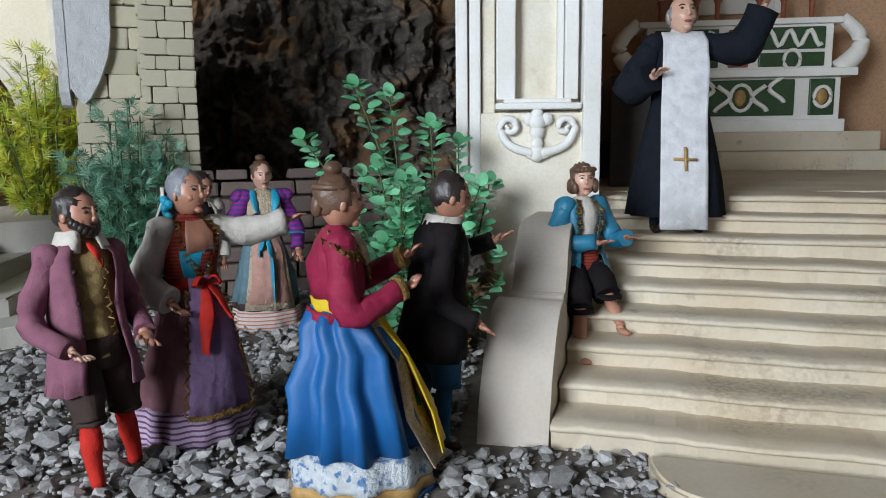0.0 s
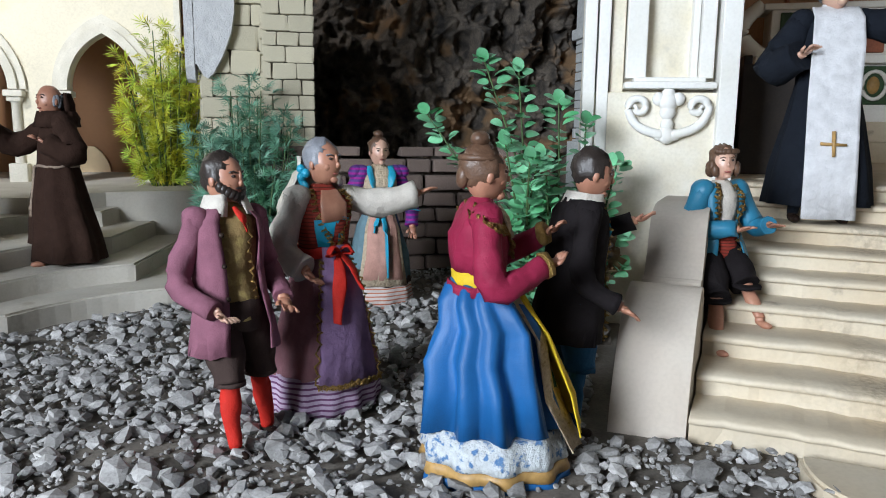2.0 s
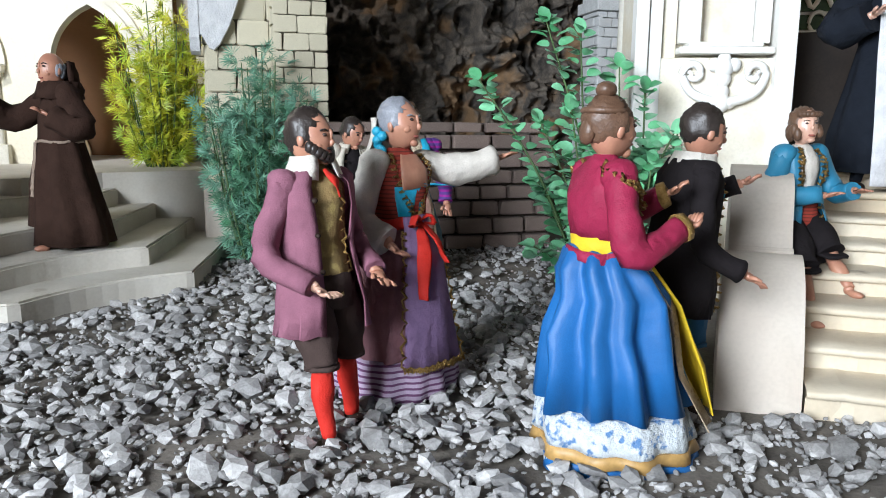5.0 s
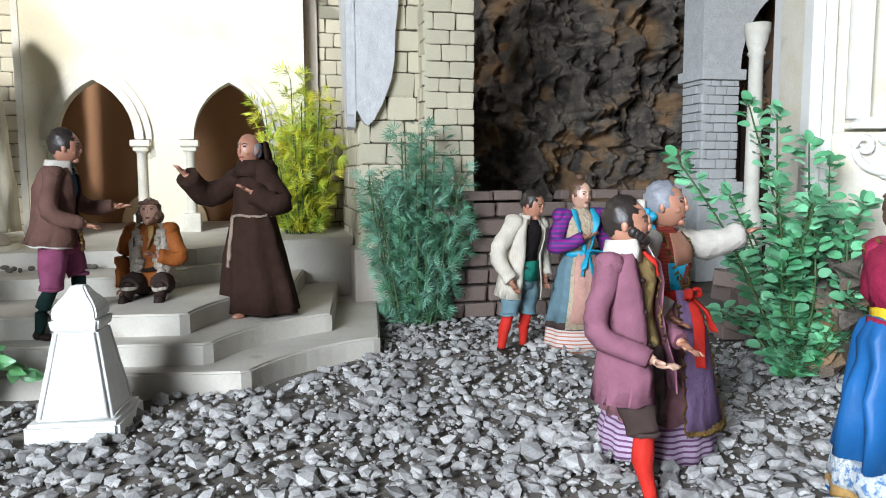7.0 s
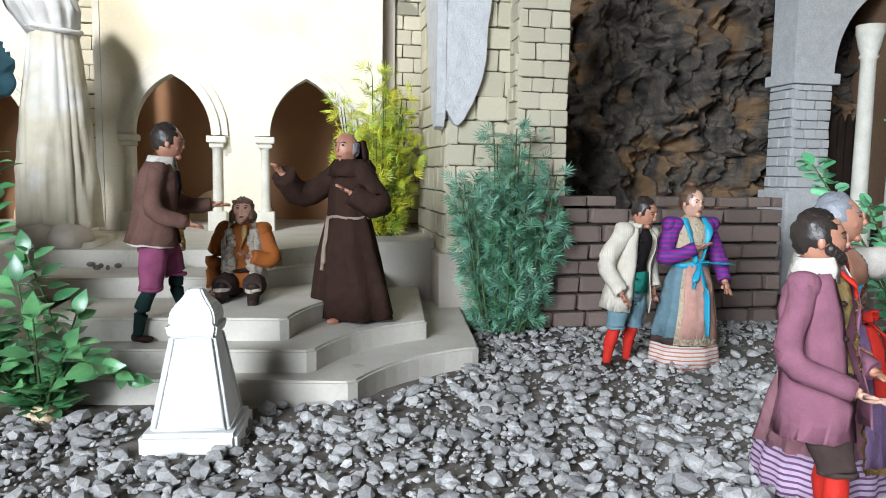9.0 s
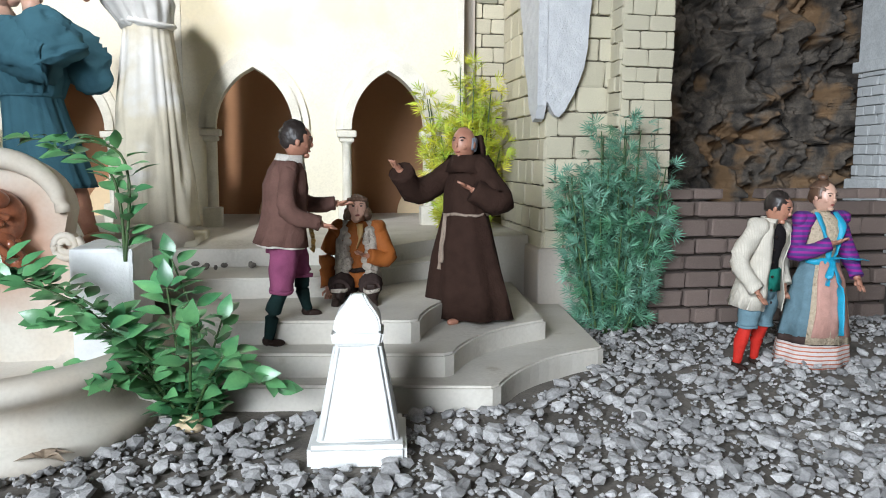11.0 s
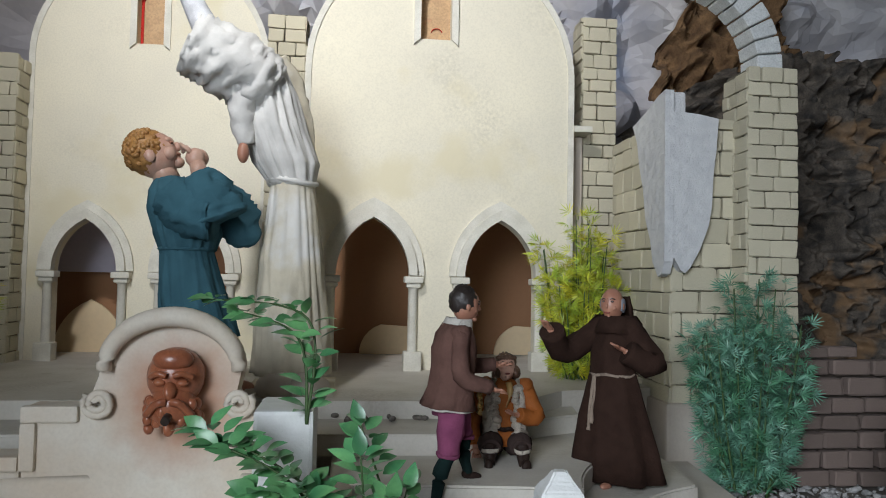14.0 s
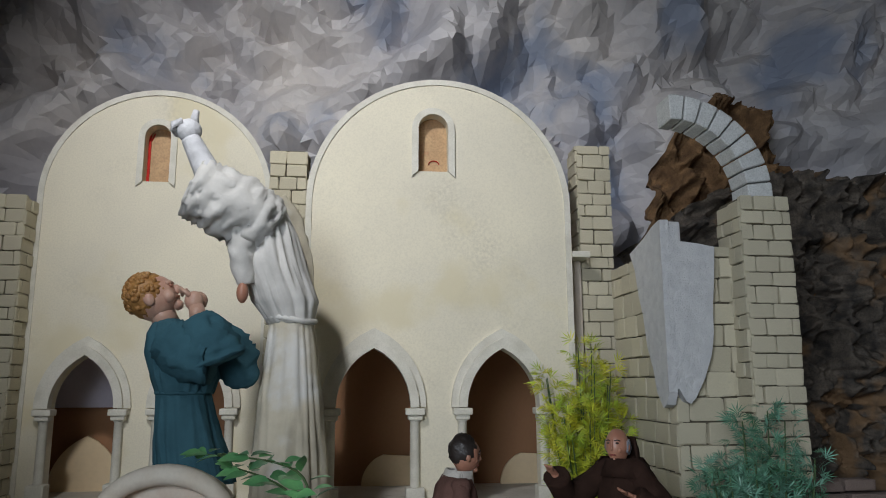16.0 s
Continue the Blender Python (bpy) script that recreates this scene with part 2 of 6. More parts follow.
grime(M["plaster"], (0.40, 0.37, 0.29), 5.5, 0.52, 0.28)
grime(M["stair"], (0.22, 0.17, 0.12), 8.0, 0.54, 0.55)
grime(M["steps"], (0.30, 0.26, 0.20), 9.0, 0.55, 0.4)
grime(M["slab"], (0.34, 0.34, 0.33), 9.0, 0.55, 0.4)

# painted crumpled paper
M["paper"] = mat("painted_crumpled_paper", (0.66, 0.62, 0.59), (0.42, 0.42, 0.47), 0.6, 2.6, 60, 0.1, stain=(0.27, 0.32, 0.43), stain_scale=2.4, stain_at=0.55, mix=0.1)


# fountain back, with a rust stain spreading from the spout
m_ = M["shell"] = M["fountain"].copy()
m_.name = "rust_stained_fountain_plaster"
nt_ = m_.node_tree
bs_ = nt_.nodes["Principled BSDF"]
old_ = bs_.inputs["Base Color"].links[0].from_socket
geo_ = nt_.nodes.new("ShaderNodeTexCoord")
ds_ = nt_.nodes.new("ShaderNodeVectorMath")
ds_.operation = 'DISTANCE'
ds_.inputs[1].default_value = (-1.283, 1.01, 0.176)
nz_ = nt_.nodes.new("ShaderNodeTexNoise")
nz_.inputs["Scale"].default_value, nz_.inputs["Detail"].default_value = 30, 6
ad_ = nt_.nodes.new("ShaderNodeMath")
ad_.operation = 'MULTIPLY_ADD'
ad_.inputs[1].default_value = 0.05
mr_ = nt_.nodes.new("ShaderNodeMapRange")
mr_.inputs[1].default_value, mr_.inputs[2].default_value, mr_.inputs[3].default_value, mr_.inputs[4].default_value = 0.065, 0.125, 0.9, 0.0
mx_ = nt_.nodes.new("ShaderNodeMix")
mx_.data_type = 'RGBA'
mx_.inputs[7].default_value = (0.46, 0.22, 0.12, 1)
nt_.links.new(geo_.outputs["Object"], ds_.inputs[0])
nt_.links.new(geo_.outputs["Object"], nz_.inputs["Vector"])
nt_.links.new(nz_.outputs[0], ad_.inputs[0])
nt_.links.new(ds_.outputs["Value"], ad_.inputs[2])
nt_.links.new(ad_.outputs[0], mr_.inputs[0])
nt_.links.new(mr_.outputs[0], mx_.inputs[0])
nt_.links.new(old_, mx_.inputs[6])
nt_.links.new(mx_.outputs[2], bs_.inputs["Base Color"])

# ---- building tools ----


def part(name, bm, material, parent=None, label="", smooth=False):
    me = bpy.data.meshes.new(name)
    bmesh.ops.recalc_face_normals(bm, faces=bm.faces[:])
    bm.to_mesh(me)
    bm.free()
    for m in material if isinstance(material, (list, tuple)) else [material]:
        me.materials.append(M[m])
    if smooth:
        for p in me.polygons:
            p.use_smooth = True
    ob = new(name, me)
    if parent:
        ob.parent = parent
    if label:
        ob["label"] = label
    return ob


def empty(name, m=None, **tags):
    ob = new(name)
    ob.empty_display_size = 0.02
    if m is not None:
        ob.matrix_world = m
    return tagged(ob, **tags)


def box(bm, lo, hi, m=None, bevel=0.0):
    r = bmesh.ops.create_cube(bm, size=1)
    vs = r["verts"]
    lo, hi = Vector(lo), Vector(hi)
    for v in vs:
        v.co = Vector([(lo[i] + hi[i]) / 2 + v.co[i] * (hi[i] - lo[i]) for i in range(3)])
        if m is not None:
            v.co = m @ v.co
    if bevel:
        es = list({e for v in vs for e in v.link_edges})
        bmesh.ops.bevel(bm, geom=es, offset=bevel, segments=2, affect='EDGES', profile=0.6)
    return vs


def prism(bm, outline, depth, m, holes=()):
    """A flat outline (x, z) with holes, in the plane y = 0 of m, thickened backwards by depth along y."""
    edges = []
    for loop in (outline, *holes):
        vs = [bm.verts.new((x, 0, z)) for x, z in loop]
        edges += [bm.edges.new((vs[i], vs[(i + 1) % len(vs)])) for i in range(len(vs))]
    r = bmesh.ops.triangle_fill(bm, use_beauty=True, use_dissolve=False, edges=edges)
    faces = [g for g in r["geom"] if isinstance(g, bmesh.types.BMFace)]
    e = bmesh.ops.extrude_face_region(bm, geom=faces)
    back = [g for g in e["geom"] if isinstance(g, bmesh.types.BMVert)]
    for v in back:
        v.co.y += depth
    for v in {v for f in faces for v in f.verts} | set(back):
        v.co = m @ v.co


def slab(bm, outline, z0, z1):
    """A level outline (x, y) from z0 to z1."""
    vs = [bm.verts.new((x, y, z0)) for x, y in outline]
    f = bm.faces.new(vs)
    e = bmesh.ops.extrude_face_region(bm, geom=[f])
    for g in e["geom"]:
        if isinstance(g, bmesh.types.BMVert):
            g.co.z = z1


def ring(c, rx, ry, n=20, rot=0.0, wob=0.0, k=7, ph=0.0):
    out = []
    for i in range(n):
        a = 2 * math.pi * i / n
        w = 1 + wob * math.sin(k * a + ph)
        x, y = rx * w * math.cos(a), ry * w * math.sin(a)
        out.append(Vector((c[0] + x * math.cos(rot) - y * math.sin(rot), c[1] + x * math.sin(rot) + y * math.cos(rot), c[2])))
    return out


def loft(bm, rings, mi=0, cap=True):
    vs = [[bm.verts.new(p) for p in r] for r in rings]
    n = len(vs[0])
    for a, b in zip(vs, vs[1:]):
        for i in range(n):
            f = bm.faces.new((a[i], a[(i + 1) % n], b[(i + 1) % n], b[i]))
            f.material_index, f.smooth = mi, True
    if cap:
        for r in (vs[0], vs[-1]):
            f = bm.faces.new(r)
            f.material_index = mi


def tube(bm, pts, radii, mi=0, n=8, flat=1.0):
    """A tube through points; flat squeezes it across."""
    pts = [Vector(p) for p in pts]
    rings = []
    up = Vector((0, 0, 1))
    for i, p in enumerate(pts):
        t = (pts[min(i + 1, len(pts) - 1)] - pts[max(i - 1, 0)]).normalized()
        s = t.cross(up)
        if s.length < 0.2:
            s = t.cross(Vector((0, 1, 0)))
        s.normalize()
        w = s.cross(t)
        r = radii[i] if isinstance(radii, (list, tuple)) else radii
        rings.append([p + s * r * math.cos(2 * math.pi * k / n) + w * r * flat * math.sin(2 * math.pi * k / n) for k in range(n)])
    loft(bm, rings, mi)


def ball(bm, c, s, mi=0, m=None, u=14, v=10):
    r = bmesh.ops.create_uvsphere(bm, u_segments=u, v_segments=v, radius=1)
    for w in r["verts"]:
        q = Vector((w.co[0] * s[0], w.co[1] * s[1], w.co[2] * s[2]))
        if m is not None:
            q = m @ q
        w.co = q + Vector(c)
    for f in {f for w in r["verts"] for f in w.link_faces}:
        f.material_index, f.smooth = mi, True
    return r["verts"]


def curve_pts(pts, n=8):
    """Smooth points through the given ones."""
    pts = [Vector(p) for p in pts]
    out = []
    for i in range(len(pts) - 1):
        p0, p1, p2, p3 = pts[max(i - 1, 0)], pts[i], pts[i + 1], pts[min(i + 2, len(pts) - 1)]
        for k in range(n):
            t = k / n
            out.append(0.5 * ((2 * p1) + (p2 - p0) * t + (2 * p0 - 5 * p1 + 4 * p2 - p3) * t * t + (3 * p1 - p0 - 3 * p2 + p3) * t ** 3))
    out.append(pts[-1])
    return out


def grid(bm, nx, ny, fn):
    vs = [[bm.verts.new(fn(i / nx, j / ny)) for i in range(nx + 1)] for j in range(ny + 1)]
    for j in range(ny):
        for i in range(nx):
            f = bm.faces.new((vs[j][i], vs[j][i + 1], vs[j + 1][i + 1], vs[j + 1][i]))
            f.smooth = True
    return vs


def fbm(p, s, o=5):
    return noise.fractal(Vector(p) * s, 1.0, 2.0, o)


def thing(name, **tags):
    return empty(name, None, **tags)


def arch_band(cx, half, spring, top, n=10):
    """A pointed arch from its left foot over the point to its right foot, as (x, z)."""
    h = top - spring
    r = (half * half + h * h) / (2 * half)
    left = []
    for i in range(n + 1):
        z = spring + h * i / n
        left.append((cx - half + r - math.sqrt(max(r * r - (z - spring) ** 2, 0)), z))
    return left + [(2 * cx - x, z) for x, z in reversed(left[:-1])]

# ---- the setting ----
random.seed(3)

# unseen shell of the room round the display, open at the window behind the camera
bm = bmesh.new()
box(bm, (-3.2, -2.4, -0.95), (2.6, 2.75, -0.9))
tagged(part("floor", bm, "room"), "grey plain floor under the display", "floor", kind="structure")
bm = bmesh.new()
box(bm, (-3.2, -2.4, 2.3), (2.6, 2.75, 2.35))
tagged(part("ceiling", bm, "room"), "grey plain ceiling over the display", "ceiling", kind="structure")
for nm, lo, hi in (("wall_west", (-3.2, -2.4, -0.9), (-3.15, 2.75, 2.3)), ("wall_east", (2.55, -2.4, -0.9), (2.6, 2.75, 2.3)),
                   ("wall_north", (-3.15, 2.7, -0.9), (2.55, 2.75, 2.3))):
    bm = bmesh.new()
    box(bm, lo, hi)
    tagged(part(nm, bm, "room"), "plain grey room wall", "wall", kind="structure")
bm = bmesh.new()
prism(bm, [(-3.15, -0.9), (2.55, -0.9), (2.55, 2.3), (-3.15, 2.3)], 0.05, pose(0, -2.4, 0), holes=[[(-2.6, 0.2), (-0.9, 0.2), (-0.9, 1.8), (-2.6, 1.8)]])
tagged(part("wall_south", bm, "room"), "plain grey room wall with a window opening", "wall", kind="structure")

# ground of the display
bm = bmesh.new()


def ground_fn(u, v):
    x, y = -2.6 + 4.6 * u, 0.12 + 2.3 * v
    return (x, y, -0.004 + 0.006 * fbm((x, y, 0), 9, 4))


grid(bm, 230, 115, ground_fn)
vs = bm.verts[:]
tagged(part("ground", bm, "dirt", smooth=True), "grey-brown dirt strewn with gravel", "ground", kind="structure")
bm = bmesh.new()
box(bm, (-2.6, 0.12, -0.9), (2.0, 2.42, -0.02))
tagged(part("display_base", bm, "room"), "plain grey base that carries the display", "platform", kind="structure")

# crumpled painted paper behind and above
bm = bmesh.new()


def paper_fn(u, v):
    x = -3.0 + 5.4 * u
    z = 0.0 + 2.2 * v
    y = 2.22 - 0.25 * max(0, v - 0.55) ** 2 * 4
    j = Vector((u * 997.1, v * 613.7, 0.5))
    x += 0.016 * noise.noise(j)
    z += 0.016 * noise.noise(j + Vector((9, 4, 0)))
    p = Vector((x, z, 0.3))
    wp = p + 0.06 * noise.noise_vector(p * 2.3)
    fold = 0.0
    for s, k, w, tw in ((1.3, 0.6, 0.36, 0.6), (2.7, 0.7, 0.30, -0.8), (5.0, 0.8, 0.19, 0.9), (9.0, 0.9, 0.085, -0.5)):
        q = Vector((wp.x * s + wp.y * s * tw, wp.y * s * k - wp.x * s * tw * 0.6, 1.7 * s))
        fold += w * abs(noise.noise(q))
    return (x, y + 0.16 - fold + 0.009 * noise.noise(j + Vector((2, 8, 5))), z)


grid(bm, 240, 104, paper_fn)
bmesh.ops.triangulate(bm, faces=bm.faces[:])
for f in bm.faces:
    f.smooth = False
tagged(part("backdrop", bm, "paper"), "crumpled grey-blue painted paper sky behind the display", "backdrop", kind="structure")


def rockface(name, label, material, x0, x1, z0, z1, y, depth, taper, seed, nx=150, nz=130, yaw=0.0):
    """A lump of cork-like rock with a ragged outline."""
    bm = bmesh.new()

    def fn(u, v):
        a = u * 2 - 1
        edge = 1 - abs(a) ** 3
        x = x0 + (x1 - x0) * u + 0.03 * fbm((v * 6, seed, u * 2), 1.0, 4)
        top = z1 - taper * (1 - edge) - 0.05 * abs(fbm((u * 7, seed, 0), 1.0, 4))
        z = z0 + (top - z0) * v
        p = Vector((x, z, seed))
        d = 0.06 * (1 - 2 * abs(noise.noise(p * 8))) + 0.06 * fbm(p, 5, 6) + 0.045 * (1 - 2 * abs(noise.noise(p * 19 + Vector((3, 1, 0))))) + 0.022 * fbm(p, 42, 3)
        cell = noise.voronoi(p * 14)[0][0]
        d -= 0.09 * min(cell, 0.5)
        wp = p + 0.02 * noise.noise_vector(p * 11)
        d += 0.055 * (noise.cell(Vector((wp.x * 21, wp.y * 15, seed))) - 0.5) * max(0.0, min(1.0, 0.6 + 1.6 * noise.noise(p * 4.0)))
        d -= 0.05 * max(0.0, 0.22 - noise.voronoi(wp * 30)[0][0]) * 4 * max(0.0, noise.noise(p * 7 + Vector((5, 5, 0))))
        bulge = depth * math.sqrt(max(0, 1 - abs(a) ** 4)) * (1 - 0.75 * v ** 3)
        return (x, y - bulge - d + 0.3 * yaw * a, z)
    grid(bm, nx, nz, fn)
    ob = part(name, bm, material)
    return tagged(ob, label, "rock")


rockface("rock_face", "dark grey-brown cork rock face with deep hollows", "rock", -0.36, 0.85, -0.02, 0.94, 1.90, 0.14, 0.20, 3.1, 330, 270)
rockface("cork_rock", "brown cork bark lump standing behind the ruin", "cork", -0.27, 0.20, 0.0, 1.20, 2.02, 0.12, 0.30, 8.3, 130, 200)

# --- brick surfaces: shared block mesh, scaled for each brick ---


def block_mesh(name, material, seed, chip):
    rng = random.Random(seed)
    bm = bmesh.new()
    box(bm, (-0.5, -0.5, -0.5), (0.5, 0.5, 0.5))
    bmesh.ops.bevel(bm, geom=bm.edges[:], offset=0.07, segments=1, affect='EDGES')
    for v in bm.verts:
        v.co += Vector([rng.uniform(-chip, chip) for _ in range(3)])
    me = bpy.data.meshes.new(name)
    bm.to_mesh(me)
    bm.free()
    me.materials.append(M[material])
    return me


BLOCKS = {k: [block_mesh("brick", k, s, 0.035) for s in range(6)] for k in ("brick", "palebrick", "darkbrick")}


def bricks(parent, m, w, h, bw, bh, kind, depth=0.012, joint=0.0022, seed=0, z0=0.0, keep=None, proud=0.004):
    """Courses of bricks on the plane y = 0 of m (facing -y), each an object of its own under parent."""
    rng = random.Random(seed)
    z, row = z0, 0
    while z < z0 + h - bh * 0.4:
        hh = min(bh * rng.uniform(0.88, 1.14), z0 + h - z)
        x = -bw * (0.5 if row % 2 else 0.0) * rng.uniform(0.7, 1.0)
        while x < w - 0.002:
            ww = bw * rng.uniform(0.72, 1.25)
            a, b = max(x, 0), min(x + ww, w)
            if w - b < bw * 0.3:
                b = w
                ww = b - x
            if b - a > bw * 0.14 and (keep is None or keep((a + b) / 2, z + hh / 2)):
                ob = new("brick", rng.choice(BLOCKS[kind]))
                ob.parent = parent
                out = rng.uniform(0, proud)
                ob.matrix_world = m @ pose((a + b) / 2, depth / 2 - 0.004 - out, z + hh / 2, 0, rng.uniform(-0.8, 0.8), rng.uniform(-1.2, 1.2)) @ \
                    Matrix.Diagonal((b - a - joint, depth, hh - joint, 1))
            x += ww
        z += hh
        row += 1


def pillar(name, label, x0, x1, y0, y1, z0, z1, kind, joint_mat, bw, bh, seed, faces="FL", kindtag="structure"):
    """A brick pillar: a core with courses on its front, left and right."""
    core = bmesh.new()
    box(core, (x0 + 0.006, y0 + 0.006, z0), (x1 - 0.006, y1 - 0.002, z1 - 0.004))
    ob = tagged(part(name, core, joint_mat), label, "pillar", kind=kindtag)
    LATER.append((ob, faces, x0, x1, y0, y1, z0, z1, kind, bw, bh, seed))
    return ob


def lay_pillar(ob, faces, x0, x1, y0, y1, z0, z1, kind, bw, bh, seed):
    if "F" in faces:
        bricks(ob, pose(x0, y0 + 0.004, 0), x1 - x0, z1 - z0, bw, bh, kind, seed=seed, z0=z0)
    if "L" in faces:
        bricks(ob, pose(x0 + 0.004, y1, 0, 0, 0, -90), y1 - y0, z1 - z0, bw, bh, kind, seed=seed + 1, z0=z0)
    if "R" in faces:
        bricks(ob, pose(x1 - 0.004, y0, 0, 0, 0, 90), y1 - y0, z1 - z0, bw, bh, kind, seed=seed + 2, z0=z0)


LATER = []

# --- the two arched facades of the cloister ---


def facade(name, cx, y, half, base, spring, arches, ahalf, aspring, atop, win, smear, thick=0.03):
    root = tagged(thing(name), "cream plaster cloister wall with rounded top and pointed arches", "wall", kind="structure")
    n = 36
    out = []
    for c in sorted(arches):
        out += [(c - ahalf, base)] + arch_band(c, ahalf, aspring, atop) + [(c + ahalf, base)]
    out = [(cx - half, base)] + out + [(cx + half, base)]
    out += [(cx + half * math.cos(math.pi * i / n), spring + half * 1.0 * math.sin(math.pi * i / n)) for i in range(n + 1)]
    wx, wz0, wz1, wh = win
    hole = [(wx - wh, wz0), (wx + wh, wz0)] + [(wx + wh * math.cos(math.pi * i / 10), wz1 - wh + wh * math.sin(math.pi * i / 10)) for i in range(11)]
    bm = bmesh.new()
    prism(bm, out, thick, pose(0, y, 0), holes=[hole])
    part("wall", bm, "plaster", root)
    # raised border along the rounded top
    bm = bmesh.new()
    o = [(cx + (half + 0.002) * math.cos(math.pi * i / n), spring + (half + 0.002) * math.sin(math.pi * i / n)) for i in range(n + 1)]
    i_ = [(cx + (half - 0.011) * math.cos(math.pi * i / n), spring + (half - 0.011) * math.sin(math.pi * i / n)) for i in range(n, -1, -1)]
    o = [(cx + half + 0.002, base)] + o + [(cx - half - 0.002, base)]
    i_ = [(cx - half + 0.011, base)] + i_ + [(cx + half - 0.011, base)]
    prism(bm, o + i_, 0.012, pose(0, y - 0.003, 0))
    part("border", bm, "moulding", root, "white raised border")
    # pointed arch mouldings with little columns
    for c in arches:
        for k, (d0, d1, pr) in enumerate(((0.0, 0.016, 0.018), (0.016, 0.031, 0.009))):
            bm = bmesh.new()
            a = arch_band(c, ahalf + d1, aspring, atop + d1 * 1.35)
            b = arch_band(c, ahalf + d0 - (0.002 if k == 0 else 0), aspring, atop + d0 * 1.35)
            prism(bm, a + b[::-1], pr + 0.004, pose(0, y - pr, 0))
            part("arch_moulding", bm, "moulding", root)
        for s in (-1, 1):
            x = c + s * (ahalf + 0.008)
            col = bmesh.new()
            prof = [(0.0, 0.015), (0.012, 0.015), (0.016, 0.011), (0.06, 0.010), (aspring - base - 0.03, 0.0095), (aspring - base - 0.026, 0.013)]
            loft(col, [ring((x, y - 0.004, base + z), r, r, 14) for z, r in prof])
            colo = part("column", col, "moulding", root, smooth=True)
            cap = bmesh.new()
            box(cap, (x - 0.020, y - 0.024, aspring - 0.016), (x + 0.020, y + 0.012, aspring - 0.002), bevel=0.003)
            box(cap, (x - 0.015, y - 0.019, aspring - 0.026), (x + 0.015, y + 0.010, aspring - 0.016), bevel=0.003)
            part("capital", cap, "moulding", colo)
            ba = bmesh.new()
            box(ba, (x - 0.019, y - 0.023, base), (x + 0.019, y + 0.012, base + 0.05), bevel=0.003)
            part("column_base", ba, "moulding", colo)
    # window frame and the board behind it
    bm = bmesh.new()
    w2 = wh + 0.014
    o = [(wx + w2, wz0 - 0.013)] + [(wx + w2 * math.cos(math.pi * i / 12), wz1 - wh + w2 * math.sin(math.pi * i / 12)) for i in range(13)] + [(wx - w2, wz0 - 0.013)]
    w3 = wh - 0.0005
    i_ = [(wx - w3, wz0)] + [(wx + w3 * math.cos(math.pi * i / 12), wz1 - wh + w3 * math.sin(math.pi * i / 12)) for i in range(12, -1, -1)] + [(wx + w3, wz0)]
    prism(bm, o + i_, 0.008, pose(0, y - 0.006, 0))
    part("window_frame", bm, "moulding", root, "white frame round a narrow arched window")
    bm = bmesh.new()
    box(bm, (wx - wh - 0.02, y + thick + 0.002, wz0 - 0.03), (wx + wh + 0.02, y + thick + 0.012, wz1 + 0.02))
    part("window_board", bm, "lightwood", root, "pale wooden board with red paint smears")
    bm = bmesh.new()
    if smear == "edge":
        box(bm, (wx - wh - 0.004, y + thick - 0.001, wz0), (wx - wh + 0.006, y + thick + 0.001, wz1 - 0.012))
        tube(bm, [(wx - wh + 0.006, y + thick, wz1 - 0.03), (wx - wh + 0.014, y + thick, wz1 - 0.012)], 0.004, 0, 6, 0.3)
    else:
        tube(bm, [(wx + 0.004 + 0.012 * math.cos(t), y + thick, wz0 + 0.024 + 0.010 * math.sin(t)) for t in (0.2 + 0.35 * i for i in range(9))], 0.003, 0, 6, 0.3)
    part("paint_smear", bm, "red_cloth", root, "red paint smear")
    return root


F1, F2 = 1.652, 1.80
facade("cloister_wall_1", -0.888, F1, 0.291, 0.13, 0.775, (-1.030, -0.757), 0.079, 0.340, 0.462, (-0.904, 0.852, 0.985, 0.034), "arc")
facade("cloister_wall_2", -1.532, F2, 0.259, 0.13, 0.815, (-1.656, -1.422), 0.070, 0.338, 0.452, (-1.537, 0.852, 0.990, 0.030), "edge")

# passage behind the arches
bm = bmesh.new()
box(bm, (-2.3, 2.00, 0.10), (-0.58, 2.02, 0.62))
tagged(part("passage_wall", bm, "brown"), "plain brown wall of the passage behind the arches", "wall", kind="structure")
# flat beige pointed arch shapes just before the brown wall
for cx, ch, ct in ((-1.705, 0.085, 0.268), (-1.36, 0.10, 0.24), (-0.945, 0.105, 0.215), (-0.595, 0.105, 0.215)):
    bm = bmesh.new()
    prism(bm, [(cx - ch, 0.13)] + arch_band(cx, ch, 0.14, ct) + [(cx + ch, 0.13)], 0.008, pose(0, 1.985, 0))
    tagged(part("arch_panel", bm, "beige"), "beige pointed arch shape on the brown passage wall", "panel", group="arch panels in the passage")

# light on the upper left passage wall, put in as a thin lilac sheet
bm = bmesh.new()
box(bm, (-1.86, 1.972, 0.335), (-1.585, 1.984, 0.60))
tagged(part("passage_board", bm, "lilac_paint"), "pale lilac sheet standing in for light on the passage wall", "panel", kind="structure")

# stepped platform with hollowed corners
def hollow(a, b, sag, n=10):
    """Points of an arc from a to b, bent to its left by sag."""
    a, b = Vector(a), Vector(b)
    d = b - a
    nrm = Vector((-d.y, d.x)).normalized()
    return [a + d * t + nrm * sag * 4 * t * (1 - t) for t in (i / n for i in range(n + 1))]


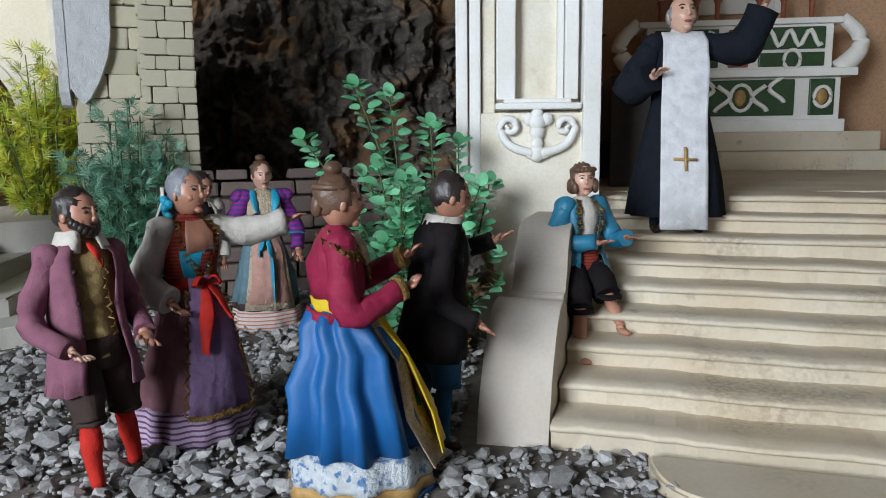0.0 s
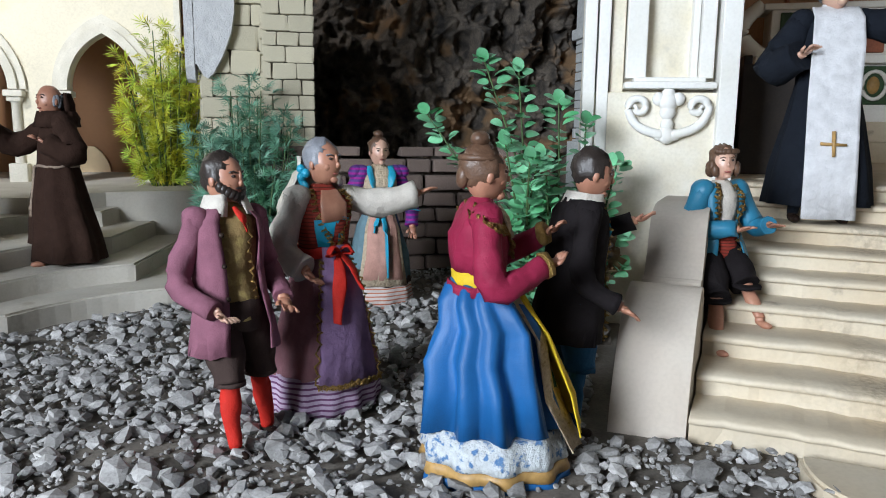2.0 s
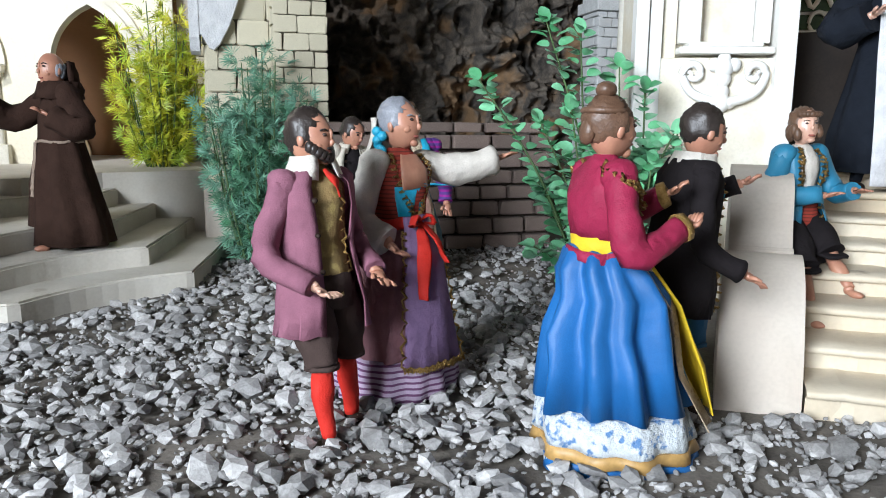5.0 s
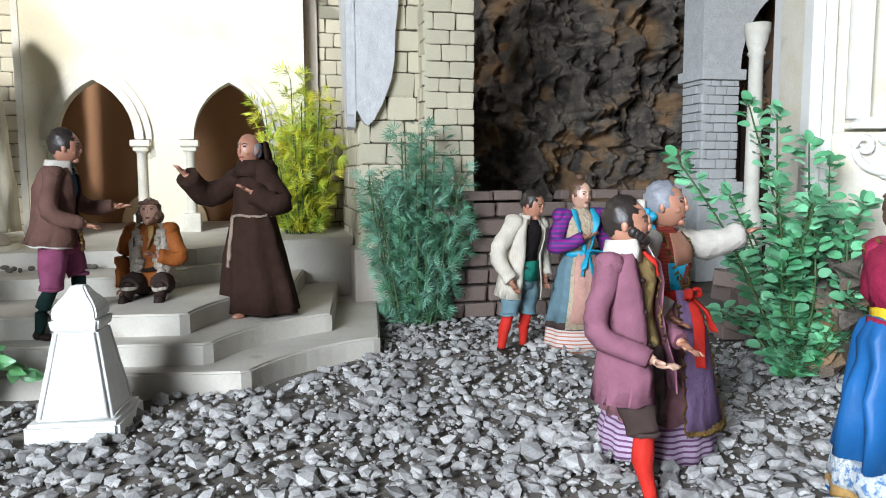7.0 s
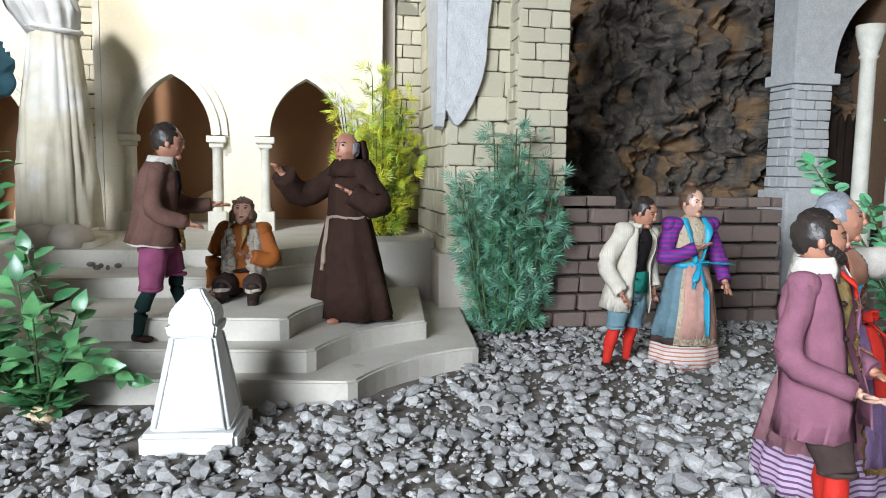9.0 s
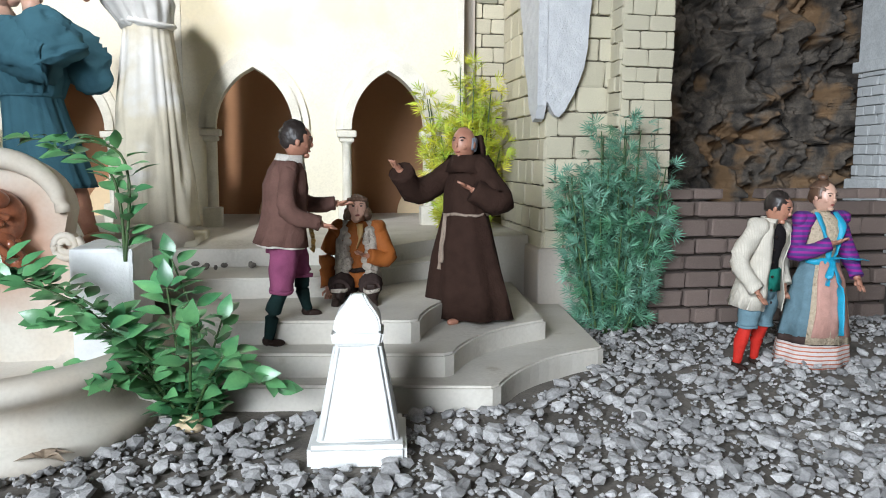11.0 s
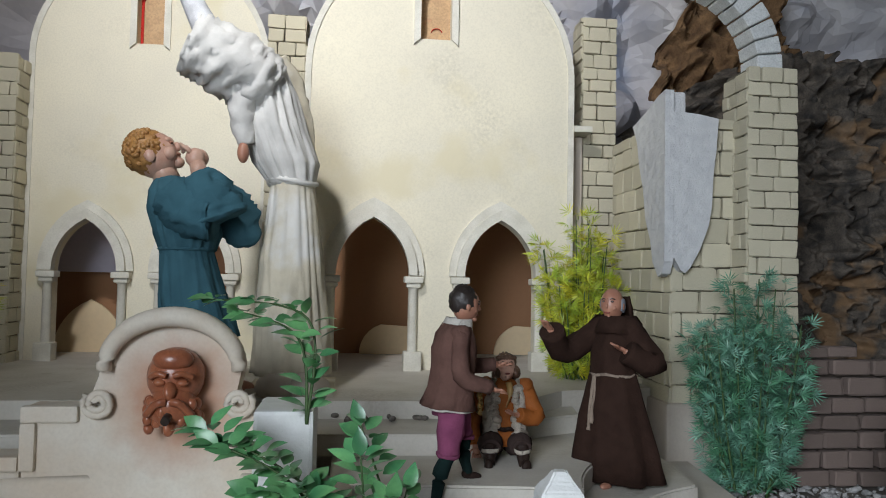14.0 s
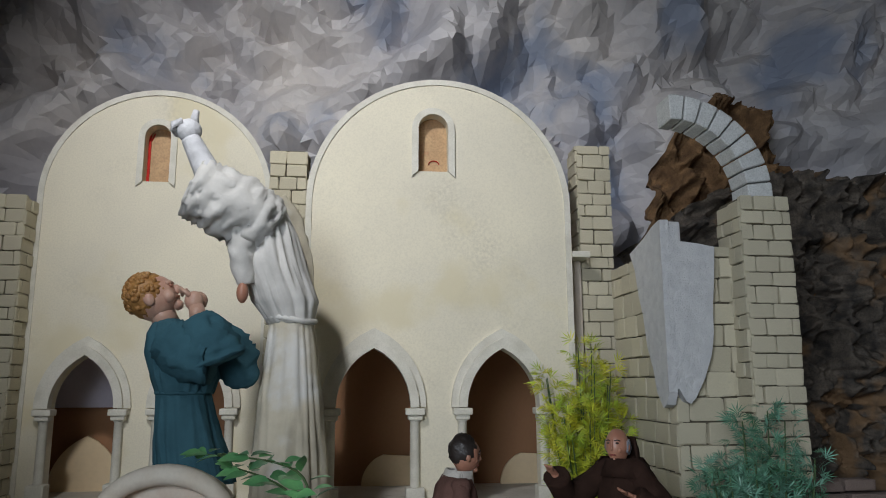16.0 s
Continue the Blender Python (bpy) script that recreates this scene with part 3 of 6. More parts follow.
PLAT = tagged(thing("platform"), "warm white stepped platform with hollowed corners", "platform", kind="structure")
for z0, z1, fl, a, b, side, back in (
        (-0.02, 0.026, (-1.095, 0.925), (-0.705, 0.862), (-0.534, 1.008), (-0.44, 1.66), 1.66),
        (0.026, 0.054, (-1.095, 0.955), (-0.752, 0.905), (-0.600, 1.062), (-0.52, 1.66), 1.66),
        (0.054, 0.083, (-1.095, 0.995), (-0.785, 0.960), (-0.655, 1.155), (-0.58, 1.66), 1.66),
        (0.083, 0.112, (-1.9, 1.16), (-0.86, 1.13), (-0.70, 1.28), (-0.63, 1.66), 1.66)):
    bm = bmesh.new()
    pts = [fl, (a[0] - 0.012, a[1])] + [tuple(p) for p in hollow((a[0], a[1] + 0.008), b, 0.022)] + [(b[0] + 0.01, b[1] + 0.006), side, (fl[0], back)]
    slab(bm, pts, z0, z1)
    bmesh.ops.bevel(bm, geom=[e for e in bm.edges if all(v.co.z > z1 - 1e-5 for v in e.verts)], offset=0.003, segments=2, affect='EDGES')
    part("step", bm, "steps", PLAT)
bm = bmesh.new()
slab(bm, [(-2.3, 1.27), (-0.80, 1.25), (-0.70, 1.36), (-0.52, 1.40), (-0.50, 2.0), (-2.3, 2.0)], 0.0, 0.140)
part("landing", bm, "steps", PLAT, "dusty cracked landing before the arches")

# ruin: brick corner with slabs of render
RX0, RX1, RY0, RY1, RZ = -0.515, -0.388, 1.325, 1.62, 0.63
bm = bmesh.new()
box(bm, (RX0 + 0.006, RY0 + 0.006, 0.0), (RX1 + 0.03, RY1, RZ - 0.01))
RUIN = tagged(part("ruin_wall", bm, "mortar"), "ruined cream brick wall corner with broken grey render", "wall", kind="structure")
bm = bmesh.new()
box(bm, (RX0 - 0.012, RY0 - 0.012, -0.01), (RX1 + 0.0, RY1, 0.125), bevel=0.006)
tagged(part("wall_base", bm, "stone"), "rough beige plaster base of the ruin", "wall base", kind="structure")
bm = bmesh.new()
prism(bm, [(-0.529, 0.645), (-0.529, 0.385), (-0.528, 0.366), (-0.518, 0.378), (-0.506, 0.356), (-0.498, 0.352), (-0.488, 0.362), (-0.470, 0.395),
           (-0.455, 0.435), (-0.449, 0.47), (-0.447, 0.52), (-0.441, 0.57), (-0.437, 0.625), (-0.47, 0.631), (-0.50, 0.634)], 0.022, pose(0, RY0 - 0.020, 0))
part("render_slab", bm, "slab", RUIN, "broken grey sheet of rough render")
bm = bmesh.new()
prism(bm, [(-0.15, 0.636), (-0.08, 0.652), (-0.03, 0.668), (0.0, 0.672), (0.0, 0.372), (-0.012, 0.350), (-0.028, 0.345), (-0.052, 0.372), (-0.062, 0.41), (-0.085, 0.45), (-0.098, 0.51), (-0.115, 0.55), (-0.128, 0.60)], 0.016,
      pose(RX0 - 0.022, RY0 - 0.022, 0, 0, 0, -90))
part("render_slab", bm, "slab", RUIN, "broken white sheet of render on the side")
bm = bmesh.new()
box(bm, (-0.532, RY0 - 0.015, 0.63), (-0.495, RY0 + 0.03, 0.672), bevel=0.006)
part("broken_block", bm, "slab", RUIN)
# pillar at its side, and the broken arch springing from it
PIL = pillar("brick_pillar", "cream brick pillar of the ruin with blackened joints", -0.400, -0.307, 1.275, 1.36, 0.0, 0.715, "brick", "mortar", 0.042, 0.0275, 21, "FL")
ARC = tagged(thing("broken_arch"), "broken arch of pale grey blocks springing from a pillar", "arch")
ac = Vector((-0.508, 1.317, 0.722))
for i in range(9):
    t0, t1 = math.radians(-3 + i * 10.6), math.radians(-3 + (i + 1) * 10.6 - 1.1)
    bm = bmesh.new()
    r0, r1 = 0.134, 0.181
    q = [(r0, t0), (r1, t0), (r1, (t0 + t1) / 2), (r1, t1), (r0, t1), (r0, (t0 + t1) / 2)]
    prism(bm, [(r * math.cos(t), r * math.sin(t)) for r, t in q], 0.06, pose(ac.x, ac.y - 0.03, ac.z))
    bmesh.ops.bevel(bm, geom=bm.edges[:], offset=0.002, segments=1, affect='EDGES')
    part("arch_block", bm, "palebrick", ARC)
# brick pillars between and beside the facades
pillar("brick_pillar", "grey-cream brick pillar between the cloister walls", -1.272, -1.187, 1.745, 1.80, 0.13, 0.925, "brick", "mortar", 0.045, 0.030, 31, "FR")
pillar("brick_pillar", "cream brick pillar beside the cloister wall", -0.560, -0.478, 1.705, 1.77, 0.0, 0.942, "brick", "mortar", 0.045, 0.030, 41, "FL")
pillar("brick_pillar", "grey brick pillar at the cloister's end", -1.87, -1.79, 1.74, 1.80, 0.13, 0.80, "brick", "mortar", 0.045, 0.030, 51, "FR")
bm = bmesh.new()
box(bm, (-0.596, 1.64, 0.662), (-0.555, 1.70, 0.676), bevel=0.002)
tagged(part("stone_ledge", bm, "moulding"), "small white stone ledge between wall and pillar", "ledge", kind="structure")
bm = bmesh.new()
box(bm, (-0.590, 1.69, 0.14), (-0.562, 1.75, 0.662), bevel=0.003)
tagged(part("stone_post", bm, "stone"), "narrow grey-brown post in the gap beside the wall", "post", kind="structure")

# low dark brick wall
LW = tagged(thing("low_wall"), "low wall of dark worn bricks", "wall", kind="structure")
bm = bmesh.new()
box(bm, (-0.395, 1.246, -0.01), (0.10, 1.30, 0.205))
core = part("wall_core", bm, "darkjoint", LW)
# --- church: frame of its own ---
CH = pose(-0.012, 0.447, 0, 0, 0, -25)
CS = pose(0.0, 0.430, 0, 0, 0, -34)
CF = pose(0.057, 0.448, 0, 0, 0, -18)
STAIR = tagged(thing("church_stairs"), "cream painted church steps with worn dirty treads", "stairs", kind="structure")
RISE, RUN, Z1 = 0.0222, 0.056, 0.024
for k in range(9):
    bm = bmesh.new()
    b0, zt = -0.002 + RUN * k, Z1 + RISE * k - (0.001 if k == 8 else 0)

    def worn(x, y, z, top, zt=zt, b0=b0, k=k):
        """Hand-built treads: slightly bowed and chipped along the nosing."""
        d = 0.0022 * noise.noise(Vector((x * 9, k * 3.7, 0))) + 0.0012 * noise.noise(Vector((x * 60, k * 1.7, 4)))
        return CS @ Vector((x, y + (d * 1.6 if y < b0 + 0.02 else 0), z + (d if top else 0)))
    n = 70
    rows = []
    for i in range(n + 1):
        x = -0.002 + 0.64 * i / n
        rows.append([worn(x, b0 + 0.004, zt - RISE - 0.003, False), worn(x, b0 + 0.002, zt - 0.008, False), worn(x, b0 - 0.004, zt - 0.0065, False),
                     worn(x, b0 - 0.0055, zt - 0.003, True), worn(x, b0 - 0.003, zt - 0.0004, True), worn(x, b0 + 0.02, zt, True), worn(x, b0 + RUN + 0.012 if k < 8 else b0 + 0.12, zt, True)])
    vs = [[bm.verts.new(p) for p in row] for row in rows]
    for i in range(n):
        for j in range(6):
            bm.faces.new((vs[i][j], vs[i + 1][j], vs[i + 1][j + 1], vs[i][j + 1])).smooth = j in (2, 3, 4)
    box(bm, (0.0, b0 + 0.005, -0.02), (0.636, b0 + RUN + 0.010, zt - 0.003), CS)
    part("step", bm, "stair", STAIR)
bm = bmesh.new()
box(bm, (0.088, 0.50, 0.15), (1.148, 1.56, 0.2015), CH, bevel=0.0025)
part("church_floor", bm, "stair", STAIR)
bm = bmesh.new()
pts = [(0.085 + 0.05 * (1 - math.cos(t)) , -0.014 - 0.075 * math.sin(t)) for t in (math.pi / 2 * i / 8 for i in range(9))] + [(0.64, -0.089), (0.64, -0.014)]
slab(bm, [tuple((CS @ Vector((x, y, 0)))[:2]) for x, y in pts], -0.02, 0.010)
bmesh.ops.bevel(bm, geom=[e for e in bm.edges if all(v.co.z > 0.009 for v in e.verts)], offset=0.003, segments=2, affect='EDGES')
part("bottom_step", bm, "stair", STAIR, "low rounded bottom step half sunk in gravel")

# scrolled side wall of the stairs
BAL = tagged(thing("stair_scroll"), "rough beige stone scroll at the foot of the stairs", "balustrade")
prof1 = [(-0.004, -0.01), (0.006, 0.03), (0.024, 0.068), (0.046, 0.098), (0.068, 0.114), (0.092, 0.119), (0.112, 0.113), (0.124, 0.098), (0.124, -0.01)]
prof2 = [(0.118, -0.01), (0.118, 0.108), (0.134, 0.118), (0.148, 0.140), (0.157, 0.164), (0.170, 0.180), (0.190, 0.187), (0.212, 0.189), (0.30, 0.189), (0.30, -0.01)]
for nm, prof, a0, a1 in (("lower_scroll", prof1, -0.072, -0.004), ("upper_scroll", prof2, -0.066, -0.008)):
    bm = bmesh.new()
    sm = [tuple(p)[:2] for p in curve_pts([(b, z, 0) for b, z in prof[:-2]], 5)] + prof[-2:]
    prism(bm, sm, a1 - a0, CS @ Matrix.Translation((a0, 0, 0)) @ pose(0, 0, 0, 0, 0, 90) @ Matrix.Scale(-1, 4, (0, 1, 0)))
    bmesh.ops.bevel(bm, geom=[e for e in bm.edges if len(e.link_faces) == 2 and e.calc_face_angle(0) > 1.2], offset=0.003, segments=2, affect='EDGES')
    part(nm, bm, "stone", BAL)
bm = bmesh.new()
for i in range(15):
    random.seed(100 + i)
    c = CH @ Vector((random.uniform(-0.12, -0.07), random.uniform(0.16, 0.32), random.uniform(0.0, 0.15)))
    r = random.uniform(0.012, 0.026)
    for v in ball(bm, c, (r, r * 0.8, r * 0.7), 0, None, 9, 7):
        v.co += Vector([0.9 * r * noise.noise(v.co * 75 + Vector((k * 3.1, 0, i))) for k in range(3)])
for f in bm.faces:
    f.smooth = False
tagged(part("rubble", bm, "rock"), "brown rough stones heaped against the church foot", "rubble", kind="stuff")

# church front: pier with sunk panel and corbel
W0 = 0.36
CHW = tagged(thing("church_front"), "white and cream church front pier with sunk panel", "wall", kind="structure")


def chbox(name, lo, hi, material, parent=CHW, label="", bevel=0.002, fr=CF):
    bm = bmesh.new()
    box(bm, lo, hi, fr, bevel)
    return part(name, bm, material, parent, label)


chbox("pier_core", (-0.130, W0 + 0.020, 0.0), (0.058, W0 + 0.12, 1.0), "cream")
chbox("pier_foot", (-0.134, W0 - 0.002, 0.0), (0.056, W0 + 0.022, 0.318), "cream")
chbox("pilaster_strip", (-0.134, W0 - 0.010, 0.20), (-0.118, W0 + 0.022, 1.0), "white")
chbox("pilaster_strip", (-0.116, W0 - 0.004, 0.20), (-0.100, W0 + 0.022, 1.0), "white")
chbox("pilaster_strip", (-0.098, W0 + 0.006, 0.318), (-0.080, W0 + 0.022, 1.0), "cream")
chbox("panel_side", (-0.078, W0 - 0.004, 0.336), (-0.052, W0 + 0.040, 1.0), "white")
chbox("panel_side", (0.016, W0 - 0.004, 0.336), (0.034, W0 + 0.040, 1.0), "white")
chbox("panel_side", (0.006, W0 + 0.004, 0.336), (0.015, W0 + 0.030, 1.0), "white")
chbox("pilaster_strip", (0.040, W0 - 0.014, 0.16), (0.064, W0 + 0.03, 1.0), "white")
chbox("panel_sill", (-0.080, W0 - 0.016, 0.322), (0.038, W0 + 0.022, 0.331), "white", bevel=0.003)
chbox("panel_sill", (-0.068, W0 - 0.012, 0.331), (0.024, W0 + 0.022, 0.337), "white", bevel=0.002)
PANEL = chbox("sunk_panel", (-0.052, W0 + 0.0285, 0.336), (0.008, W0 + 0.0300, 1.0), "palejoint")
LATER.append(("panel", PANEL))
# corbel: two scrolls and an acanthus boss
COR = tagged(thing("wall_corbel"), "white carved corbel with scrolls and leaf boss", "corbel")
for s in (-1, 1):
    bm = bmesh.new()
    pts = []
    for i in range(34):
        t = i / 33
        if t < 0.55:
            a = 4 * math.pi * (0.55 - t)
            r = 0.003 + 0.011 * t / 0.55
            pts.append((s * (0.042 - 0.004) + s * r * math.cos(a), 0.298 + r * math.sin(a)))
        else:
            q = (t - 0.55) / 0.45
            pts.append((s * (0.052 - 0.047 * q + 0.010 * math.sin(q * math.pi)), 0.298 - 0.036 * q - 0.006 * math.sin(q * math.pi)))
    tube(bm, [CF @ Vector((-0.022 + x, W0 - 0.010, z)) for x, z in pts], [0.004 + 0.0025 * (i / 33) for i in range(34)], 0, 8)
    part("scroll", bm, "white", COR, smooth=True)
for x, z, r in ((0, 0.305, 0.013), (-0.012, 0.309, 0.009), (0.013, 0.309, 0.009), (0, 0.292, 0.011), (0, 0.276, 0.009), (0, 0.262, 0.012), (-0.010, 0.262, 0.008), (0.010, 0.262, 0.008), (0, 0.316, 0.009)):
    bm = bmesh.new()
    ball(bm, CF @ Vector((-0.022 + x, W0 - 0.008, z)), (r, r * 0.8, r), 0, None, 10, 8)
    part("leaf_boss", bm, "white", COR, smooth=True)

# side wall of the church, slender column, pier and arch of the passage, spiked gate
chbox("side_wall", (-0.10, W0 + 0.10, 0.0), (0.02, 0.60, 1.0), "white")
bm = bmesh.new()
cc = Vector((0.203, 1.17, 0))
loft(bm, [ring((cc.x, cc.y, z), r, r, 16) for z, r in ((0, 0.022), (0.18, 0.022), (0.195, 0.017), (0.20, 0.014), (0.475, 0.013), (0.48, 0.017), (0.485, 0.014), (0.497, 0.018), (0.515, 0.022), (0.518, 0.0235), (0.534, 0.0235))])
tagged(part("slender_column", bm, "moulding", smooth=True), "slender pale column with a carved capital", "column", kind="structure")
PIER = pillar("brick_pier", "pale grey brick pier carrying a round arch", 0.324, 0.420, 1.532, 1.62, 0.0, 0.480, "palebrick", "palejoint", 0.034, 0.022, 61, "FL")
bm = bmesh.new()
box(bm, (0.314, 1.520, 0.480), (0.431, 1.63, 0.505), bevel=0.003)
box(bm, (0.312, 1.520, 0.0), (0.433, 1.63, 0.240), bevel=0.004)
tagged(part("pier_capital", bm, "palebrick"), "pale grey plain capital and foot of the brick pier", "capital", kind="structure")
bm = bmesh.new()
arc = [(0.58 - 0.156 * math.cos(t), 0.505 + 0.20 * math.sin(t)) for t in (math.pi / 2 * i / 12 for i in range(13))]
prism(bm, arc + [(0.66, 0.705), (0.66, 1.0), (0.322, 1.0), (0.322, 0.505)], 0.085, pose(0, 1.534, 0))
tagged(part("passage_arch", bm, "palebrick"), "pale grey round arch beside the church", "arch", kind="structure")
GATE = tagged(thing("spiked_gate"), "dark wooden gate with spiked top beside the church", "gate")
for i in range(7):
    bm = bmesh.new()
    x = 0.440 + i * 0.022
    prism(bm, [(x, 0.0), (x + 0.018, 0.0), (x + 0.018, 0.40), (x + 0.009, 0.425), (x, 0.40)], 0.01, pose(0, 1.61, 0))
    part("board", bm, "wood", GATE)

# church interior behind the doorway
chbox("inner_wall_left", (0.062, 0.485, 0.15), (0.085, 1.56, 1.0), "ochre", fr=CH)
chbox("inner_wall_right", (1.15, 0.30, 0.0), (1.20, 1.56, 1.0), "cream", fr=CH)
chbox("inner_wall_back", (0.062, 1.562, 0.0), (1.20, 1.60, 1.0), "ochre", fr=CH)
chbox("inner_ceiling", (-0.10, 0.40, 1.002), (1.20, 1.60, 1.02), "cream", fr=CH)
ALT = tagged(thing("altar"), "white carved altar with green, red and ochre marble inlay", "altar")
AC, AB = 0.50, 1.36


def abox(name, lo, hi, material, parent=ALT, label="", bevel=0.003):
    bm = bmesh.new()
    box(bm, (AC + lo[0], AB + lo[1], lo[2]), (AC + hi[0], AB + hi[1], hi[2]), CH, bevel)
    return part(name, bm, material, parent, label)


for i, (w, d, z) in enumerate(((0.36, -0.16, 0.2015), (0.31, -0.10, 0.248))):
    abox("altar_step", (-w, d, z), (w, 0.15, z + 0.046), "stair")
abox("altar_body", (-0.24, -0.02, 0.294), (0.24, 0.14, 0.43), "white")
abox("plinth", (-0.25, -0.035, 0.294), (0.25, 0.14, 0.325), "white")
abox("altar_top", (-0.27, -0.045, 0.43), (0.27, 0.14, 0.45), "white")
abox("back_panel", (-0.23, 0.02, 0.45), (0.23, 0.14, 0.565), "white")
abox("shelf_top", (-0.25, 0.01, 0.565), (0.25, 0.15, 0.58), "white")
for x0, x1, z0, z1, yy, m_ in ((-0.13, 0.13, 0.335, 0.425, -0.026, "green"), (0.165, 0.225, 0.335, 0.425, -0.026, "green"), (-0.225, -0.165, 0.335, 0.425, -0.026, "green"),
                               (-0.21, -0.05, 0.460, 0.495, 0.014, "green"), (0.05, 0.21, 0.460, 0.495, 0.014, "green"), (0.05, 0.21, 0.503, 0.558, 0.014, "green"),
                               (-0.21, -0.05, 0.503, 0.558, 0.014, "green"), (-0.025, 0.025, 0.46, 0.555, 0.012, "red")):
    abox("inlay", (x0, yy, z0), (x1, yy + 0.02, z1), m_)
bm = bmesh.new()
for cx_, cz_, pl in ((0.0, 0.38, -0.030), (0.195, 0.38, -0.030), (-0.195, 0.38, -0.030), (0.13, 0.476, 0.010), (-0.13, 0.476, 0.010)):
    rr = 0.026 if abs(cx_) < 0.01 else 0.02
    pts = [CH @ Vector((AC + cx_ + rr * math.cos(t), AB + pl, cz_ + rr * 1.25 * math.sin(t))) for t in (2 * math.pi * i / 16 for i in range(17))]
    tube(bm, pts, 0.005, 0, 6)
    part("medallion_frame", bm, "white", ALT, "white raised frame", smooth=True)
    bm = bmesh.new()
for s_ in (-1, 1):
    for k in range(2):
        pts = [CH @ Vector((AC + s_ * (0.045 + 0.04 * k + 0.018 * math.cos(t * 1.7)), AB - 0.030, 0.345 + 0.035 * k * 0.6 + 0.02 * t)) for t in (i * 0.25 for i in range(14))]
        tube(bm, pts, 0.006, 0, 6)
        part("scroll", bm, "white", ALT, smooth=True)
        bm = bmesh.new()
    pts = [CH @ Vector((AC + s_ * (0.06 + 0.14 * i / 20), AB + 0.010, 0.53 + 0.02 * math.sin(i * 0.9))) for i in range(21)]
    tube(bm, pts, 0.006, 0, 6)
    part("wavy_band", bm, "white", ALT, smooth=True)
    bm = bmesh.new()
bm.free()
for cx_ in (0.0, 0.195, -0.195):
    bm = bmesh.new()
    ball(bm, CH @ Vector((AC + cx_, AB - 0.022, 0.38)), (0.016, 0.012, 0.022), 0)
    part("ochre_boss", bm, "gold", ALT, smooth=True)
for s_ in (-1, 1):
    bm = bmesh.new()
    pts = [CH @ Vector((AC + s_ * (0.25 + 0.05 * math.sin(t * 1.2)), AB + 0.03, 0.45 + 0.05 * t)) for t in (i * 0.2 for i in range(14))]
    tube(bm, pts, [0.026 - 0.0008 * i for i in range(14)], 0, 8)
    part("volute", bm, "white", ALT, smooth=True)
for x in (-0.19, -0.10, -0.045, 0.06, 0.12, 0.19):
    bm = bmesh.new()
    loft(bm, [ring(CH @ Vector((AC + x, AB + 0.07, z)), r, r, 10) for z, r in ((0.58, 0.012), (0.585, 0.012), (0.59, 0.006), (0.63, 0.007), (0.635, 0.011), (0.64, 0.011))])
    c_ = tagged(thing("candlestick"), "red-brown candlestick with white candle on the altar", "candlestick", group="altar candlesticks")
    part("stick", bm, "red", c_, smooth=True)
    bm = bmesh.new()
    loft(bm, [ring(CH @ Vector((AC + x, AB + 0.07, z)), 0.005, 0.005, 10) for z in (0.64, 0.72)])
    part("candle", bm, "white", c_)
# dark window behind the altar
AW = tagged(thing("altar_painting_frame"), "dark panel in a white frame above the altar", "panel")
bm = bmesh.new()
box(bm, (AC - 0.11, 1.552, 0.66), (AC + 0.13, 1.558, 0.95), CH)
part("panel", bm, "wood", AW)
for lo, hi in (((-0.14, 1.545, 0.62), (-0.11, 1.56, 0.98)), ((0.13, 1.545, 0.62), (0.16, 1.56, 0.98)), ((-0.11, 1.545, 0.62), (0.13, 1.56, 0.66))):
    bm = bmesh.new()
    box(bm, (AC + lo[0], lo[1], lo[2]), (AC + hi[0], hi[1], hi[2]), CH, 0.003)
    part("frame", bm, "white", AW)


def pew(m, label):
    """A dark bench with panelled end, seat and back."""
    root = tagged(thing("pew"), label, "pew", group="dark church pews")
    for nm, lo, hi in (("end_panel", (0, 0, 0), (0.014, 0.13, 0.17)), ("end_panel", (0.30, 0, 0), (0.314, 0.13, 0.17)), ("seat", (0.014, 0.02, 0.075), (0.30, 0.13, 0.087)),
                       ("backrest", (0.014, 0.115, 0.087), (0.30, 0.128, 0.185)), ("kick_board", (0.014, 0.03, 0.0), (0.30, 0.04, 0.075))):
        bm = bmesh.new()
        box(bm, lo, hi, m, 0.002)
        part(nm, bm, "wood", root)
    return root


pew(CH @ pose(0.245, 0.60, 0.2015, 0, 0, 90), "dark wooden pew against the ochre church wall")
pew(CH @ pose(0.80, 1.10, 0.2015, 0, 0, -8), "dark wooden pew with knobbed end near the altar")

# ---- fountain, bollard, small stones ----
FO = tagged(thing("fountain"), "off-white plaster wall fountain with oval basin and shell back", "fountain")
FC = Vector((-1.295, 1.010, 0))
bm = bmesh.new()
prof = [(-0.01, 1.09, 0), (0.010, 1.105, 0), (0.020, 1.08, 0), (0.024, 1.02, 0), (0.038, 0.99, 0), (0.050, 1.0, 0), (0.057, 1.04, 0), (0.063, 1.09, 0), (0.070, 1.115, 0), (0.079, 1.115, 0), (0.085, 1.08, 0), (0.086, 1.02, 0), (0.078, 0.965, 0), (0.045, 0.88, 0), (0.03, 0.70, 0)]


def basin_ring(z, k, n=56):
    out = []
    for i in range(n):
        a = 2 * math.pi * i / n
        c, s = math.cos(a), math.sin(a)
        ex = 0.8
        x = 0.205 * k * math.copysign(abs(c) ** ex, c)
        y = 0.262 * k * math.copysign(abs(s) ** ex, s) if s < 0 else 0.03 * s
        out.append(Vector((FC.x + x, FC.y + y, z)))
    return out


